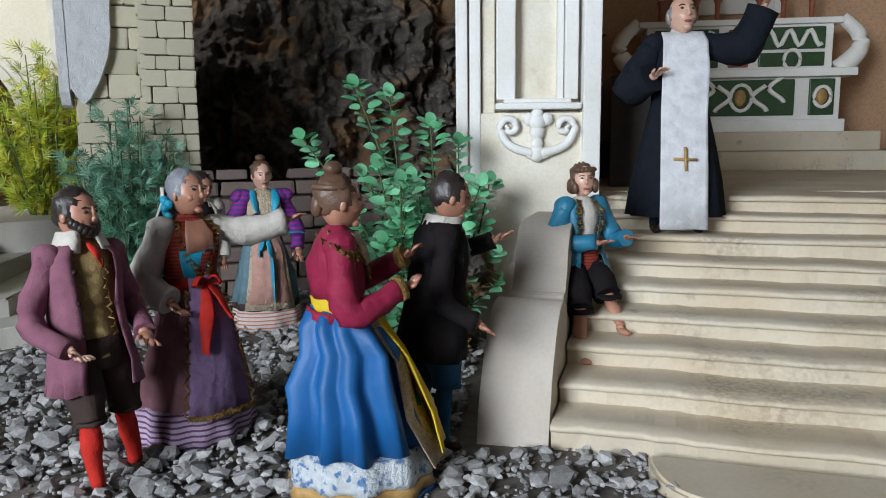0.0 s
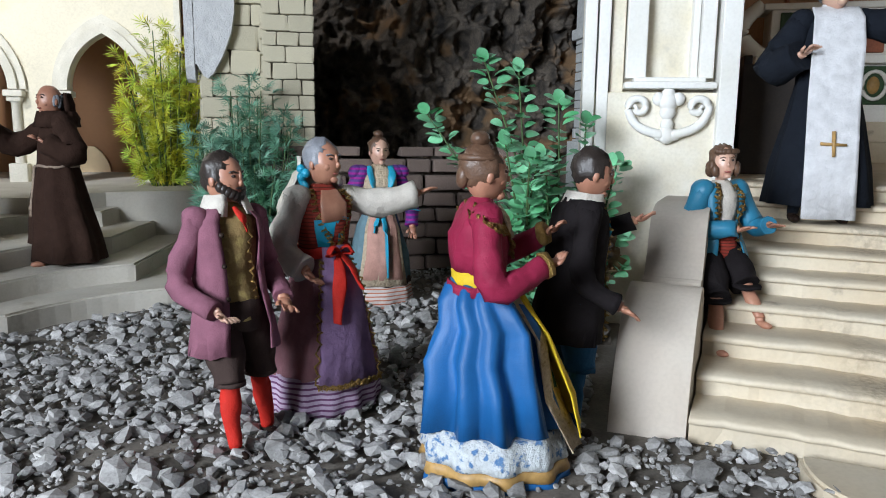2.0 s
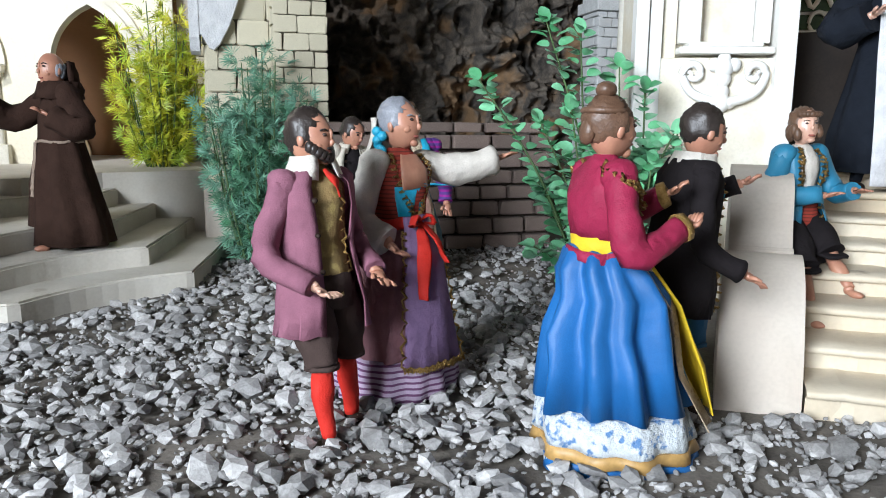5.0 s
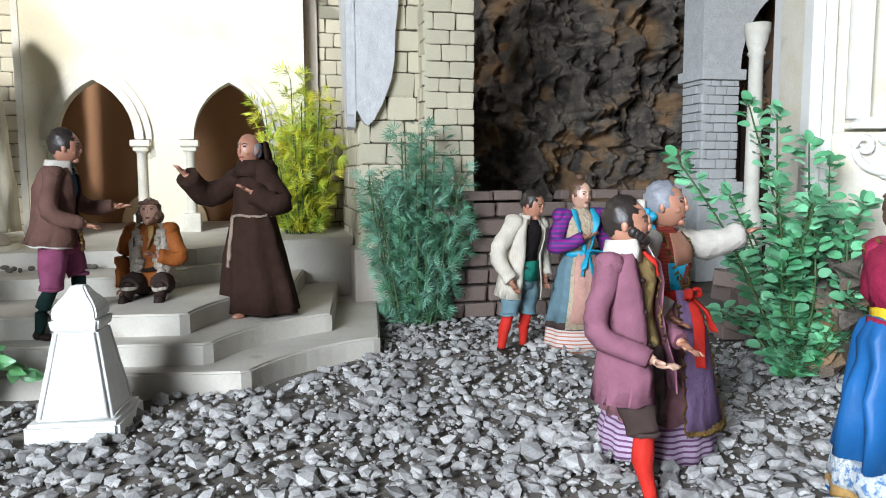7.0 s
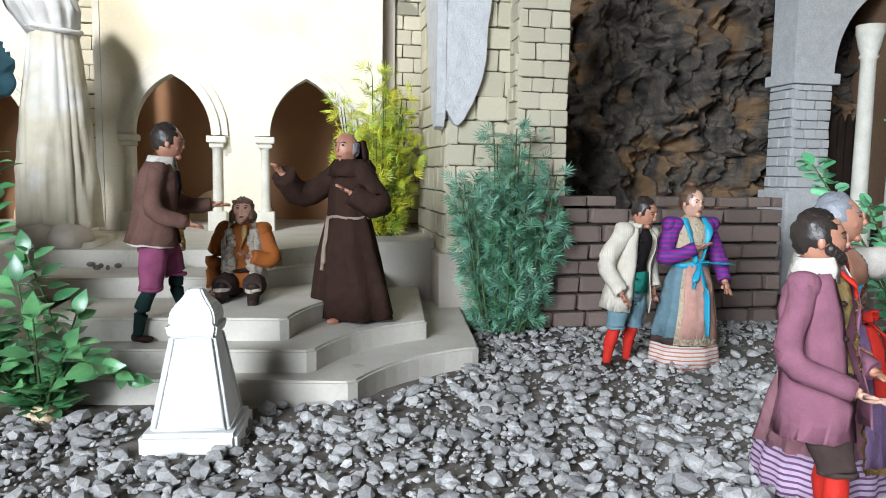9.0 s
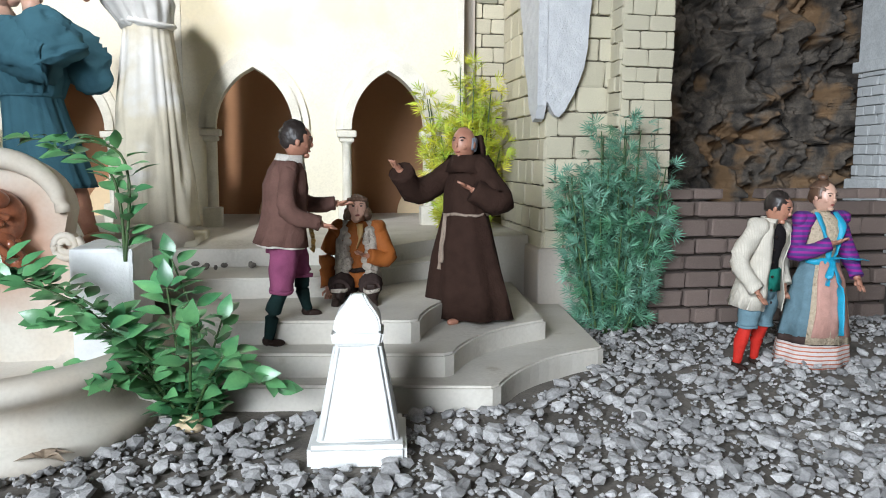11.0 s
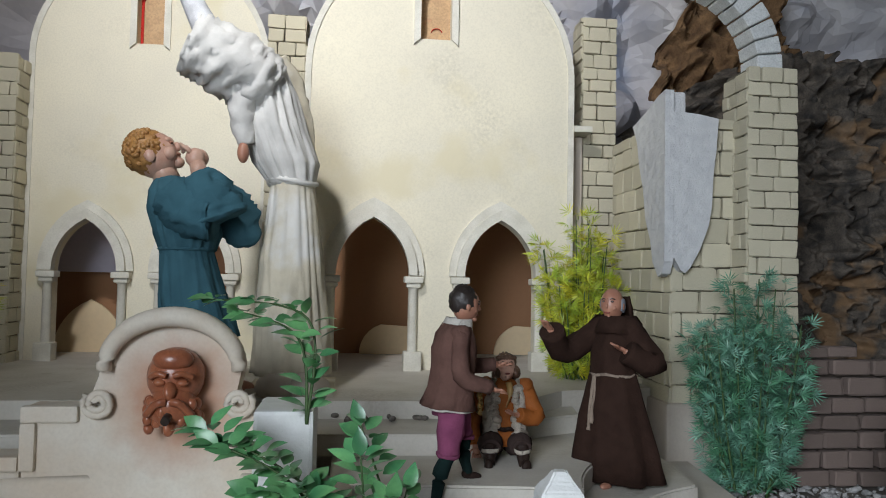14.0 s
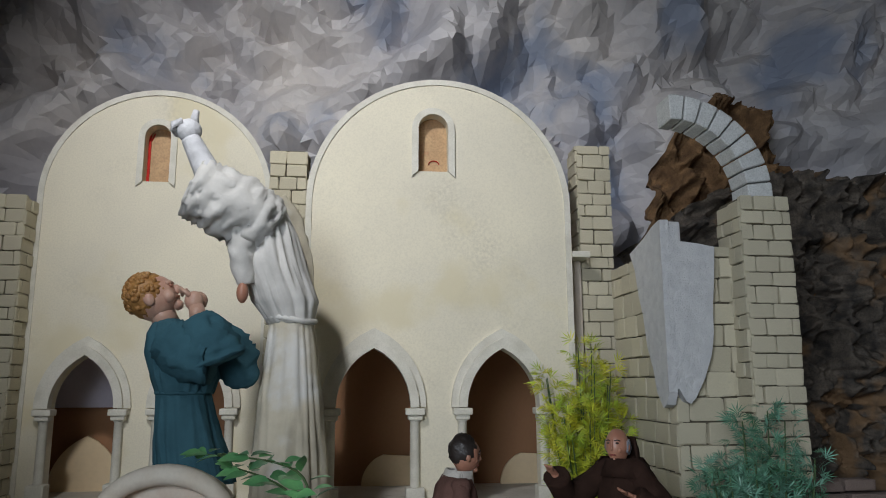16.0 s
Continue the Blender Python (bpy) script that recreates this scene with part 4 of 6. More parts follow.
loft(bm, [basin_ring(z, k) for z, k, _ in prof])
part("basin", bm, "fountain", FO, smooth=True)
bm = bmesh.new()
sh = [(-0.168, 0.0), (-0.168, 0.168), (-0.112, 0.168), (-0.096, 0.172), (-0.090, 0.185), (-0.083, 0.205), (-0.080, 0.225)]
sh += [(0.005 - 0.083 * math.cos(t), 0.215 + 0.068 * math.sin(t)) for t in (math.pi * i / 16 for i in range(1, 17))]
sh += [(0.082, 0.185), (0.095, 0.165), (0.11, 0.150), (0.17, 0.148), (0.17, 0.0)]
prism(bm, sh, 0.045, pose(FC.x, FC.y + 0.028, 0))
bmesh.ops.bevel(bm, geom=[e for e in bm.edges if len(e.link_faces) == 2 and e.calc_face_angle(0) > 1.2], offset=0.006, segments=3, affect='EDGES')
part("back_board", bm, "shell", FO)
bm = bmesh.new()
n = 26
pts = [(FC.x + 0.005 - 0.080 * math.cos(t), FC.y + 0.020, 0.214 + 0.066 * math.sin(t)) for t in (math.pi * i / n for i in range(n + 1))]
tube(bm, pts, [0.009 + 0.004 * math.sin(math.pi * i / n) for i in range(n + 1)], 0, 10)
part("shell_rim", bm, "fountain", FO, smooth=True)
for s in (-1, 1):
    bm = bmesh.new()
    pts = []
    for i in range(30):
        a = 4.2 * math.pi * i / 29
        r = 0.004 + 0.014 * i / 29
        pts.append((FC.x + 0.003 + s * (0.083 + r * math.cos(a)), FC.y + 0.020, 0.174 + r * math.sin(a)))
    tube(bm, pts, 0.0045, 0, 8)
    part("volute", bm, "fountain", FO, smooth=True)
bm = bmesh.new()
for lo, hi in (((-0.170, 0.150), (-0.104, 0.170)), ((-0.170, 0.092), (-0.152, 0.1495)), ((-0.42, 0.092), (-0.1705, 0.110))):
    box(bm, (FC.x + lo[0], FC.y + 0.021, lo[1]), (FC.x + hi[0], FC.y + 0.034, hi[1]), None, 0.003)
part("raised_border", bm, "fountain", FO)
# spout mask, one plain shape
bm = bmesh.new()
mc = Vector((FC.x + 0.012, FC.y + 0.012, 0.196))
ball(bm, mc + Vector((0, 0, 0.012)), (0.034, 0.030, 0.036))
ball(bm, mc + Vector((0, -0.014, -0.022)), (0.029, 0.024, 0.026))
ball(bm, mc + Vector((0, -0.030, -0.002)), (0.0075, 0.012, 0.012))
ball(bm, mc + Vector((0, -0.018, 0.034)), (0.024, 0.016, 0.014))
random.seed(8)
for i in range(34):
    a = random.uniform(-1.3, 1.3)
    ball(bm, mc + Vector((0.031 * math.sin(a), -0.026 * math.cos(a) - random.uniform(0, 0.008), -0.020 - random.uniform(-0.008, 0.028))), (0.0065, 0.006, 0.0075), 0, None, 8, 6)
for sg in (-1, 1):
    ball(bm, mc + Vector((sg * 0.013, -0.027, 0.008)), (0.008, 0.006, 0.005), 0, None, 8, 6)
    tube(bm, curve_pts([mc + Vector((sg * 0.003, -0.036, -0.014)), mc + Vector((sg * 0.014, -0.038, -0.016)), mc + Vector((sg * 0.026, -0.030, -0.030))], 5), [0.005] * 11, 0, 6)
    tube(bm, curve_pts([mc + Vector((sg * 0.004, -0.033, 0.016)), mc + Vector((sg * 0.014, -0.032, 0.019)), mc + Vector((sg * 0.024, -0.024, 0.014))], 5), [0.004] * 11, 0, 6)
for v in bm.verts:
    v.co += Vector((0.4, -1, 0.4)) * 0.0028 * noise.noise(v.co * 95)
tagged(part("spout_mask", bm, "terracotta", smooth=True), "glossy terracotta bearded mask on the fountain back", "fountain mask")
bm = bmesh.new()
tube(bm, [mc + Vector((0, -0.034, -0.030)), mc + Vector((0, -0.050, -0.034))], 0.005, 0, 10)
tagged(part("spout", bm, "wood"), "short dark spout pipe in the mask's mouth", "spout")
bm = bmesh.new()
box(bm, (-1.180, 0.940, -0.01), (-1.112, 1.045, 0.180), bevel=0.005)
tagged(part("plaster_block", bm, "whitepaint"), "white painted block beside the fountain", "block")
bm = bmesh.new()
box(bm, (-1.110, 0.885, -0.01), (-1.072, 0.965, 0.075), bevel=0.004)
tagged(part("kerb_block", bm, "steps"), "off-white kerb block between fountain and steps", "block")
bm = bmesh.new()
box(bm, (-1.75, 1.040, -0.01), (-1.466, 1.09, 0.108), bevel=0.004)
tagged(part("fountain_wall", bm, "fountain"), "low off-white wall behind the fountain", "low wall", kind="structure")

# white bollard
BO = tagged(thing("bollard"), "white painted square tapering bollard in the gravel", "bollard")
B = pose(-0.872, 0.776, 0, 0, 0, -6)


def sq(z, h):
    return [B @ Vector((x * h, y * h, z)) for x, y in ((-1, -1), (1, -1), (1, 1), (-1, 1))]


def frustum(name, lv, bev=0.0025):
    bm = bmesh.new()
    loft(bm, [sq(z, h) for z, h in lv])
    for f in bm.faces:
        f.smooth = False
    bmesh.ops.bevel(bm, geom=bm.edges[:], offset=bev, segments=2, affect='EDGES')
    part(name, bm, "whitepaint", BO)


frustum("plinth", [(-0.012, 0.046), (0.018, 0.046)], 0.004)
frustum("shaft", [(0.016, 0.037), (0.108, 0.0205)])
frustum("collar", [(0.106, 0.0225), (0.115, 0.0245), (0.118, 0.0245)])
frustum("cap", [(0.118, 0.022), (0.128, 0.022), (0.136, 0.0185), (0.143, 0.012), (0.150, 0.008), (0.152, 0.0065)], 0.002)
for ang in range(4):
    bm = bmesh.new()
    R = B @ pose(0, 0, 0, 0, 0, 90 * ang)
    for s in (-1, 1):
        tube(bm, [R @ Vector((s * 0.0325, -0.0366, 0.020)), R @ Vector((s * 0.0175, -0.0212, 0.105))], 0.0016, 0, 6)
    tube(bm, [R @ Vector((-0.0325, -0.0366, 0.020)), R @ Vector((0.0325, -0.0366, 0.020))], 0.0016, 0, 6)
    part("raised_edge", bm, "whitepaint", BO)

# gravel
random.seed(5)
STONES = []
for s in range(24):
    q = bmesh.new()
    bmesh.ops.create_icosphere(q, subdivisions=1, radius=1)
    for v in q.verts:
        v.co = Vector([c * random.uniform(0.62, 1.25) for c in v.co])
    sx = (random.uniform(0.8, 1.4), random.uniform(0.7, 1.1), random.uniform(0.45, 0.8))
    STONES.append(([Vector((v.co.x * sx[0], v.co.y * sx[1], v.co.z * sx[2])) for v in q.verts], [[v.index for v in f.verts] for f in q.faces]))
    q.free()


def in_way(x, y):
    """Where the platform, fountain, stairs and bollard stand."""
    if y > 0.86 + max(0, (x + 0.705)) * 0.85 and x < -0.52 and x > -1.12:
        return True
    if (x - FC.x) ** 2 / 0.215 ** 2 + (y - FC.y) ** 2 / 0.27 ** 2 < 1 or (x < -1.06 and y > 0.93):
        return True
    c = CH.inverted() @ Vector((x, y, 0))
    if c.x > -0.075 and c.y > (-0.09 if c.x > 0.10 else -0.012 if c.x > 0 else -0.03):
        return True
    return abs(x + 0.884) < 0.05 and abs(y - 0.775) < 0.05


vsum, fsum = [], []


def stones(count, x0, x1, y0, y1, r0, r1, power=2.0):
    n = 0
    while n < count:
        x, y = random.uniform(x0, x1), random.uniform(y0, y1)
        dens = 0.5 + 0.75 * noise.noise(Vector((x * 3.2, y * 4.5, 0))) + (0.35 if y < 0.80 else -0.22)
        n += 1
        if random.random() > dens + 0.35 or in_way(x, y):
            continue
        r = r0 + (r1 - r0) * random.random() ** power
        vv, ff = random.choice(STONES)
        rot = Euler((random.uniform(-0.5, 0.5), random.uniform(-0.5, 0.5), random.uniform(0, 6.28))).to_matrix()
        base = len(vsum)
        z = r * random.uniform(0.15, 0.5)
        vsum.extend([rot @ v * r + Vector((x, y, z)) for v in vv])
        fsum.extend([[base + i for i in f] for f in ff])


stones(9500, -1.35, 0.10, 0.20, 1.24, 0.0028, 0.0100, 2.4)
stones(15000, -1.35, 0.10, 0.20, 1.24, 0.0012, 0.0036, 1.0)
stones(420, -1.3, 0.0, 0.22, 0.95, 0.008, 0.0135, 1.3)
me = bpy.data.meshes.new("gravel")
me.from_pydata([tuple(v) for v in vsum], [], fsum)
me.materials.append(M["gravel"])
tagged(new("gravel", me), "loose grey crushed stones of mixed size", "gravel", kind="stuff")
bm = bmesh.new()
for i in range(16):
    c = Vector((random.uniform(-1.12, -0.95), random.uniform(1.19, 1.3), 0.118))
    ball(bm, c, (random.uniform(0.003, 0.008), 0.004, 0.004), 0, None, 6, 5)
tagged(part("rubble", bm, "dirt"), "dark crumbs of dirt on the landing", "rubble", kind="stuff")

# ruined brick corner behind the mint plant
RB = tagged(thing("brick_heap"), "heap of broken red-brown bricks in the gravel", "bricks")
random.seed(12)
for i in range(11):
    ob = new("brick", random.choice(BLOCKS["darkbrick"]))
    ob.parent = RB
    ob.matrix_world = pose(0.055 + random.uniform(-0.03, 0.03), 0.975 + random.uniform(-0.05, 0.05), 0.012 + 0.026 * (i // 3), random.uniform(-6, 6), random.uniform(-8, 8), random.uniform(0, 180)) @ Matrix.Diagonal((0.055, 0.028, 0.026, 1))

# ---- plants ----


def leaf(bm, base, d, up, length, width, fold=0.25, n=4, mi=0, round_=0.5):
    """One leaf with a folded midrib."""
    d = d.normalized()
    side = d.cross(up)
    if side.length < 1e-3:
        side = d.cross(Vector((1, 0, 0)))
    side.normalize()
    nrm = side.cross(d)
    prev = None
    for i in range(n + 1):
        t = i / n
        if round_ < 0:
            t = 0.5 - 0.5 * math.cos(math.pi * t)
            w = width * 0.5 * math.sqrt(max(0.004, 1 - (2 * t - 1) ** 2))
        else:
            w = width * (math.sin(math.pi * min(1, t ** round_ * 0.98 + 0.02))) * 0.5
        c = base + d * length * t - nrm * length * 0.25 * t * t
        row = [bm.verts.new(c - side * w + nrm * w * fold), bm.verts.new(c), bm.verts.new(c + side * w + nrm * w * fold)]
        if prev:
            for k in range(2):
                f = bm.faces.new((prev[k], prev[k + 1], row[k + 1], row[k]))
                f.material_index, f.smooth = mi, True
        prev = row


def fern_plant(name, label, base, height, spread, material, seed, stems=16, fronds=15, needle=0.014):
    """Feathery plastic plant: stems with whorls of divided leaves."""
    rng = random.Random(seed)
    root = tagged(thing(name), label, "plant")
    sb, lb = bmesh.new(), bmesh.new()
    base = Vector(base)
    for s in range(stems):
        a = rng.uniform(0, 6.28)
        out = spread * math.sqrt(rng.random())
        h = height * rng.uniform(0.55, 1.0) * (1 - 0.25 * (out / spread) ** 2)
        tip = base + Vector((out * math.cos(a), out * 0.8 * math.sin(a), h))
        mid = base + Vector((out * 0.75 * math.cos(a), out * 0.6 * math.sin(a), h * 0.5))
        pts = curve_pts([base + Vector((0.4 * out * math.cos(a), 0.4 * out * math.sin(a), 0)), mid, tip], 8)
        tube(sb, pts, [0.0022 - 0.0013 * i / len(pts) for i in range(len(pts))], 0, 5)
        for k in range(fronds):
            t = 0.12 + 0.88 * k / (fronds - 1)
            p = pts[min(int(t * (len(pts) - 1)), len(pts) - 1)]
            for w in range(3):
                b = rng.uniform(0, 6.28)
                d = Vector((math.cos(b), math.sin(b), rng.uniform(0.1, 1.0))).normalized()
                L = rng.uniform(0.020, 0.036)
                ax = d
                sd = ax.cross(Vector((0, 0, 1))).normalized()
                face = Vector((rng.uniform(-0.7, 0.7), rng.uniform(-1.1, 0.3), rng.uniform(0.2, 0.9))).normalized()
                sd = ax.cross(face).normalized()
                leaf(lb, p, ax, face, L, 0.003, 0.1, 1)
                for q in range(7):
                    fa = (q - 3) * 0.36
                    dd = ax * math.cos(fa) + sd * math.sin(fa)
                    leaf(lb, p + ax * L * (0.62 + 0.10 * math.cos(fa)), dd, face, needle * (0.8 + 0.35 * math.cos(fa)) * rng.uniform(0.85, 1.15), needle * 0.155, 0.15, 2)
    part("stem", sb, "stem", root)
    tagged(part("foliage", lb, material, root), kind="stuff")
    return root


fern_plant("yellow_fern", "yellow-green feathery artificial plant beside the ruin", (-0.615, 1.53, 0.138), 0.335, 0.085, "yellow_fern", 1, 26, 16, 0.021)
fern_plant("blue_green_fern", "blue-green feathery artificial plant before the ruin", (-0.43, 1.225, -0.005), 0.365, 0.088, "blue_green_fern", 2, 40, 18, 0.018)
fern_plant("yellow_fern", "yellow-green feathery artificial plant at the cloister's end", (-1.80, 1.50, 0.138), 0.30, 0.08, "yellow_fern", 4, 12, 12, 0.020)


def leafy_plant(name, label, base, tips, material, seed, llen, lwid, step, round_, jitter=0.5, stemr=0.0022):
    """A bush whose stems run to given tips, with pairs of leaves along them."""
    rng = random.Random(seed)
    root = tagged(thing(name), label, "plant")
    sb, lb = bmesh.new(), bmesh.new()
    base = Vector(base)
    for tip, bend in tips:
        tip = Vector(tip)
        mid = base.lerp(tip, 0.5) + Vector(bend)
        pts = curve_pts([base, mid, tip], 10)
        tube(sb, pts, [stemr * (1 - 0.6 * i / len(pts)) for i in range(len(pts))], 0, 5)
        total = sum((pts[i + 1] - pts[i]).length for i in range(len(pts) - 1))
        k = max(4, int(total / step))
        for j in range(k):
            t = 0.10 + 0.90 * (j + rng.uniform(-0.2, 0.2)) / (k - 1)
            f = max(0, min(t, 1)) * (len(pts) - 1)
            i0 = min(int(f), len(pts) - 2)
            p = pts[i0].lerp(pts[i0 + 1], f - i0)
            ax = (pts[i0 + 1] - pts[i0]).normalized()
            b = rng.uniform(0, 6.28)
            for sg in (0, math.pi):
                r = Vector((math.cos(b + sg), math.sin(b + sg), 0))
                d = (r + ax * 0.5 + Vector((rng.uniform(-jitter, jitter), rng.uniform(-jitter, jitter), rng.uniform(-0.1, jitter))) * 0.6).normalized()
                q = p + d * 0.006
                upv = Vector((rng.uniform(-0.5, 0.5), rng.uniform(-0.9, 0.1), 1))
                leaf(lb, q, d, upv, llen * rng.uniform(0.7, 1.15), lwid * rng.uniform(0.75, 1.15), 0.25, 5, 0, round_)
        leaf(lb, tip, (tip - mid), Vector((0, -1, 0.3)), llen, lwid, 0.2, 5, 0, round_)
    part("stem", sb, "stem", root)
    tagged(part("foliage", lb, material, root), kind="stuff")
    return root


rng = random.Random(77)
tips = [((-0.118, 0.735, 0.345), (0.02, 0, 0)), ((-0.075, 0.74, 0.335), (0, 0.01, 0)), ((-0.02, 0.75, 0.30), (0.01, 0, 0)), ((0.02, 0.76, 0.275), (0.02, 0, 0)),
        ((0.055, 0.74, 0.225), (0.02, 0, 0.02)), ((-0.175, 0.80, 0.285), (0, 0, 0.03)), ((-0.10, 0.70, 0.25), (0, 0, 0)), ((-0.05, 0.70, 0.22), (0, -0.02, 0)), ((0.0, 0.70, 0.19), (0, -0.03, 0))]
for i in range(36):
    tips.append(((-0.030 + rng.uniform(-0.08, 0.085), 0.745 + rng.uniform(-0.09, 0.08), rng.uniform(0.06, 0.24)), (rng.uniform(-0.02, 0.02), rng.uniform(-0.02, 0.02), 0.02)))
leafy_plant("mint_plant", "bright green artificial plant with small round leaves", (-0.035, 0.745, -0.005), tips, "mint_leaf", 5, 0.0175, 0.0155, 0.0105, -1)
tips = [((-0.955, 0.84, 0.045), (0.0, 0, 0.03)), ((-0.975, 0.82, 0.065), (0.0, 0, 0.03)), ((-1.01, 0.87, 0.11), (0, 0, 0)), ((-1.0, 0.80, 0.09), (0.0, 0, 0.01)), ((-1.06, 0.85, 0.15), (0, 0, 0)), ((-1.06, 0.88, 0.175), (0.02, 0, 0)),
        ((-1.12, 0.83, 0.115), (0, 0, 0.03)), ((-1.15, 0.80, 0.075), (0, 0, 0.04)), ((-1.16, 0.82, 0.125), (0, 0, 0.04)), ((-1.20, 0.84, 0.165), (0, -0.01, 0.04)), ((-1.215, 0.86, 0.175), (0.02, -0.01, 0.03)), ((-1.11, 0.80, 0.07), (0, 0, 0.03)), ((-1.0, 0.86, 0.06), (0, 0, 0.02)), ((-1.03, 0.80, 0.12), (0, 0, 0)), ((-1.09, 0.84, 0.09), (0, 0, 0.02))]
leafy_plant("ivy_bush", "dark green artificial ivy bush growing over the fountain", (-1.045, 0.862, -0.005), tips, "ivy_leaf", 6, 0.029, 0.0165, 0.0120, 0.8)
tips = [((-1.215, 1.035, 0.288), (0.035, -0.04, 0.035)), ((-1.245, 1.04, 0.302), (0.06, -0.04, 0.05))]
leafy_plant("ivy_vine", "ivy vine climbing over block and shell", (-1.12, 0.94, 0.165), tips, "ivy_leaf", 7, 0.029, 0.016, 0.015, 0.8)
bm = bmesh.new()
ball(bm, (-1.043, 0.858, 0.004), (0.016, 0.016, 0.014))
tagged(part("plant_foot", bm, "beige", smooth=True), "round beige plug at the ivy's foot", "plant foot")
bm = bmesh.new()
for a in (-0.5, 0.4, 1.4, 2.3, 3.3):
    leaf(bm, Vector((-1.15, 0.752, 0.016)), Vector((math.cos(a), math.sin(a), 0.25)), Vector((0, 0, 1)), 0.024, 0.014, 0.5)
tagged(part("dry_leaf", bm, "deadleaf"), "curled dry brown leaf on the gravel", "leaf")
bm = bmesh.new()
ball(bm, (-1.70, 1.20, 0.15), (0.05, 0.05, 0.075))
for v in bm.verts:
    v.co += 0.006 * Vector((1, 1, 0)) * math.sin(v.co.x * 140 + v.co.z * 60)
tagged(part("cloth_bundle", bm, "green_sash", smooth=True), "draped dark green cloth bundle beside the fountain wall", "cloth")

# ---- dolls and statues: each one plain mesh ----


class Doll:
    """A figure in its own frame: x forward, y to its left, z up, height 1."""

    def __init__(self, at, yaw, height, lean=(0, 0)):
        self.bm, self.names = bmesh.new(), []
        self.m = pose(*at, lean[1], lean[0], 0) @ pose(0, 0, 0, 0, 0, yaw) @ Matrix.Scale(height, 4)

    def i(self, name):
        if name not in self.names:
            self.names.append(name)
        return self.names.index(name)

    def body(self, levels, mt, n=26, wob=0.0, k=7, ph=0.0, cap=True):
        """levels: (z, rx, ry, x offset, y offset)"""
        rs = []
        for j, (z, rx, ry, ox, oy) in enumerate(levels):
            r = ring((ox, oy, z), rx, ry, n, 0, wob * (1 - 0.7 * j / max(1, len(levels) - 1)), k, ph + 0.12 * j)
            if wob:
                c = Vector((ox, oy, z))
                r = [c + (p - c) * (1 + 0.8 * wob * math.sin(5 * math.atan2(p.y - oy, p.x - ox) + 2.1 + 0.5 * j) * math.sin(2 * math.atan2(p.y - oy, p.x - ox) + 0.7)) for p in r]
            rs.append(r)
        loft(self.bm, rs, self.i(mt), cap)

    def limb(self, pts, radii, mt, n=12, flat=1.0):
        q = curve_pts(pts, 5)
        if isinstance(radii, (list, tuple)):
            f = [radii[min(int(k / 5), len(radii) - 2)] * (1 - (k % 5) / 5) + radii[min(int(k / 5), len(radii) - 2) + 1] * ((k % 5) / 5) for k in range(len(q) - 1)] + [radii[-1]]
        else:
            f = radii
        if isinstance(f, list):
            f = [r * (1 + 0.05 * math.sin(7.3 * k + len(pts))) for k, r in enumerate(f)]
        tube(self.bm, q, f, self.i(mt), n, flat)

    def blob(self, c, s, mt, m=None, u=14, v=10):
        return ball(self.bm, c, s, self.i(mt), m, u, v)

    def hand(self, p, d, mt, palm_up=True, s=1.0):
        p, d = Vector(p), Vector(d).normalized()
        side = d.cross(Vector((0, 0, 1)))
        side = side.normalized() if side.length > 0.1 else Vector((0, 1, 0))
        up = side.cross(d)
        rot = Matrix((d, side, up)).transposed().to_4x4()
        self.blob(p + d * 0.022 * s, (0.027 * s, 0.019 * s, 0.011 * s), mt, rot, 10, 8)
        bend = 0.4 if palm_up else -0.4
        for k in range(4):
            o = p + d * 0.040 * s + side * (k - 1.5) * 0.0105 * s
            e = o + (d + side * (k - 1.5) * 0.10 + up * bend * 0.5 * (0.4 + 0.25 * k)).normalized() * 0.036 * s
            tube(self.bm, [o, o.lerp(e, 0.55) + up * 0.004 * s, e], [0.0064 * s, 0.0058 * s, 0.004 * s], self.i(mt), 6)
        for sd in (1,):
            o = p + d * 0.018 * s + side * 0.016 * s * sd
            tube(self.bm, [o, o + side * 0.014 * sd * s + d * 0.012 * s + up * 0.008 * s, o + side * 0.018 * sd * s + d * 0.030 * s + up * 0.012 * s], [0.007 * s, 0.0065 * s, 0.0045 * s], self.i(mt), 6)

    def arm(self, sgn, elbow, wrist, sleeve, skin, r=(0.042, 0.038, 0.032), shoulder=(0, 0.098, 0.765), cuff=None, palm_up=True):
        sh = (shoulder[0], sgn * shoulder[1], shoulder[2])
        e, w = Vector(elbow), Vector(wrist)
        self.limb([sh, e, w], list(r), sleeve)
        self.blob(sh, (r[0] * 1.08, r[0], r[0] * 1.05), sleeve)
        d = (w - e).normalized()
        if cuff:
            tube(self.bm, [w - d * 0.012, w + d * 0.012], [r[2] * 1.15, r[2] * 1.1], self.i(cuff), 12)
        tube(self.bm, [w - d * 0.01, w + d * 0.014], [0.018, 0.015], self.i(skin), 8)
        self.hand(w + d * 0.008, d, skin, palm_up)

    def head(self, at, skin, hair, tilt=0.0, turn=0.0, style="short", beard=None, s=1.0, roll=0.0):
        R = pose(0, 0, 0, roll, tilt, turn)
        s *= 1.13
        at = Vector(at) - Vector((0, 0, 0.014))

        def P(x, y, z):
            return at + R @ Vector((x * s, y * s, z * s))
        self.limb([at + Vector((-0.012, 0, -0.105 * s)), at + Vector((-0.008, 0, -0.03))], [0.027, 0.025], skin)
        vs = self.blob(at, (0.056 * s, 0.047 * s, 0.068 * s), skin, R, 22, 16)
        inv = R.inverted()
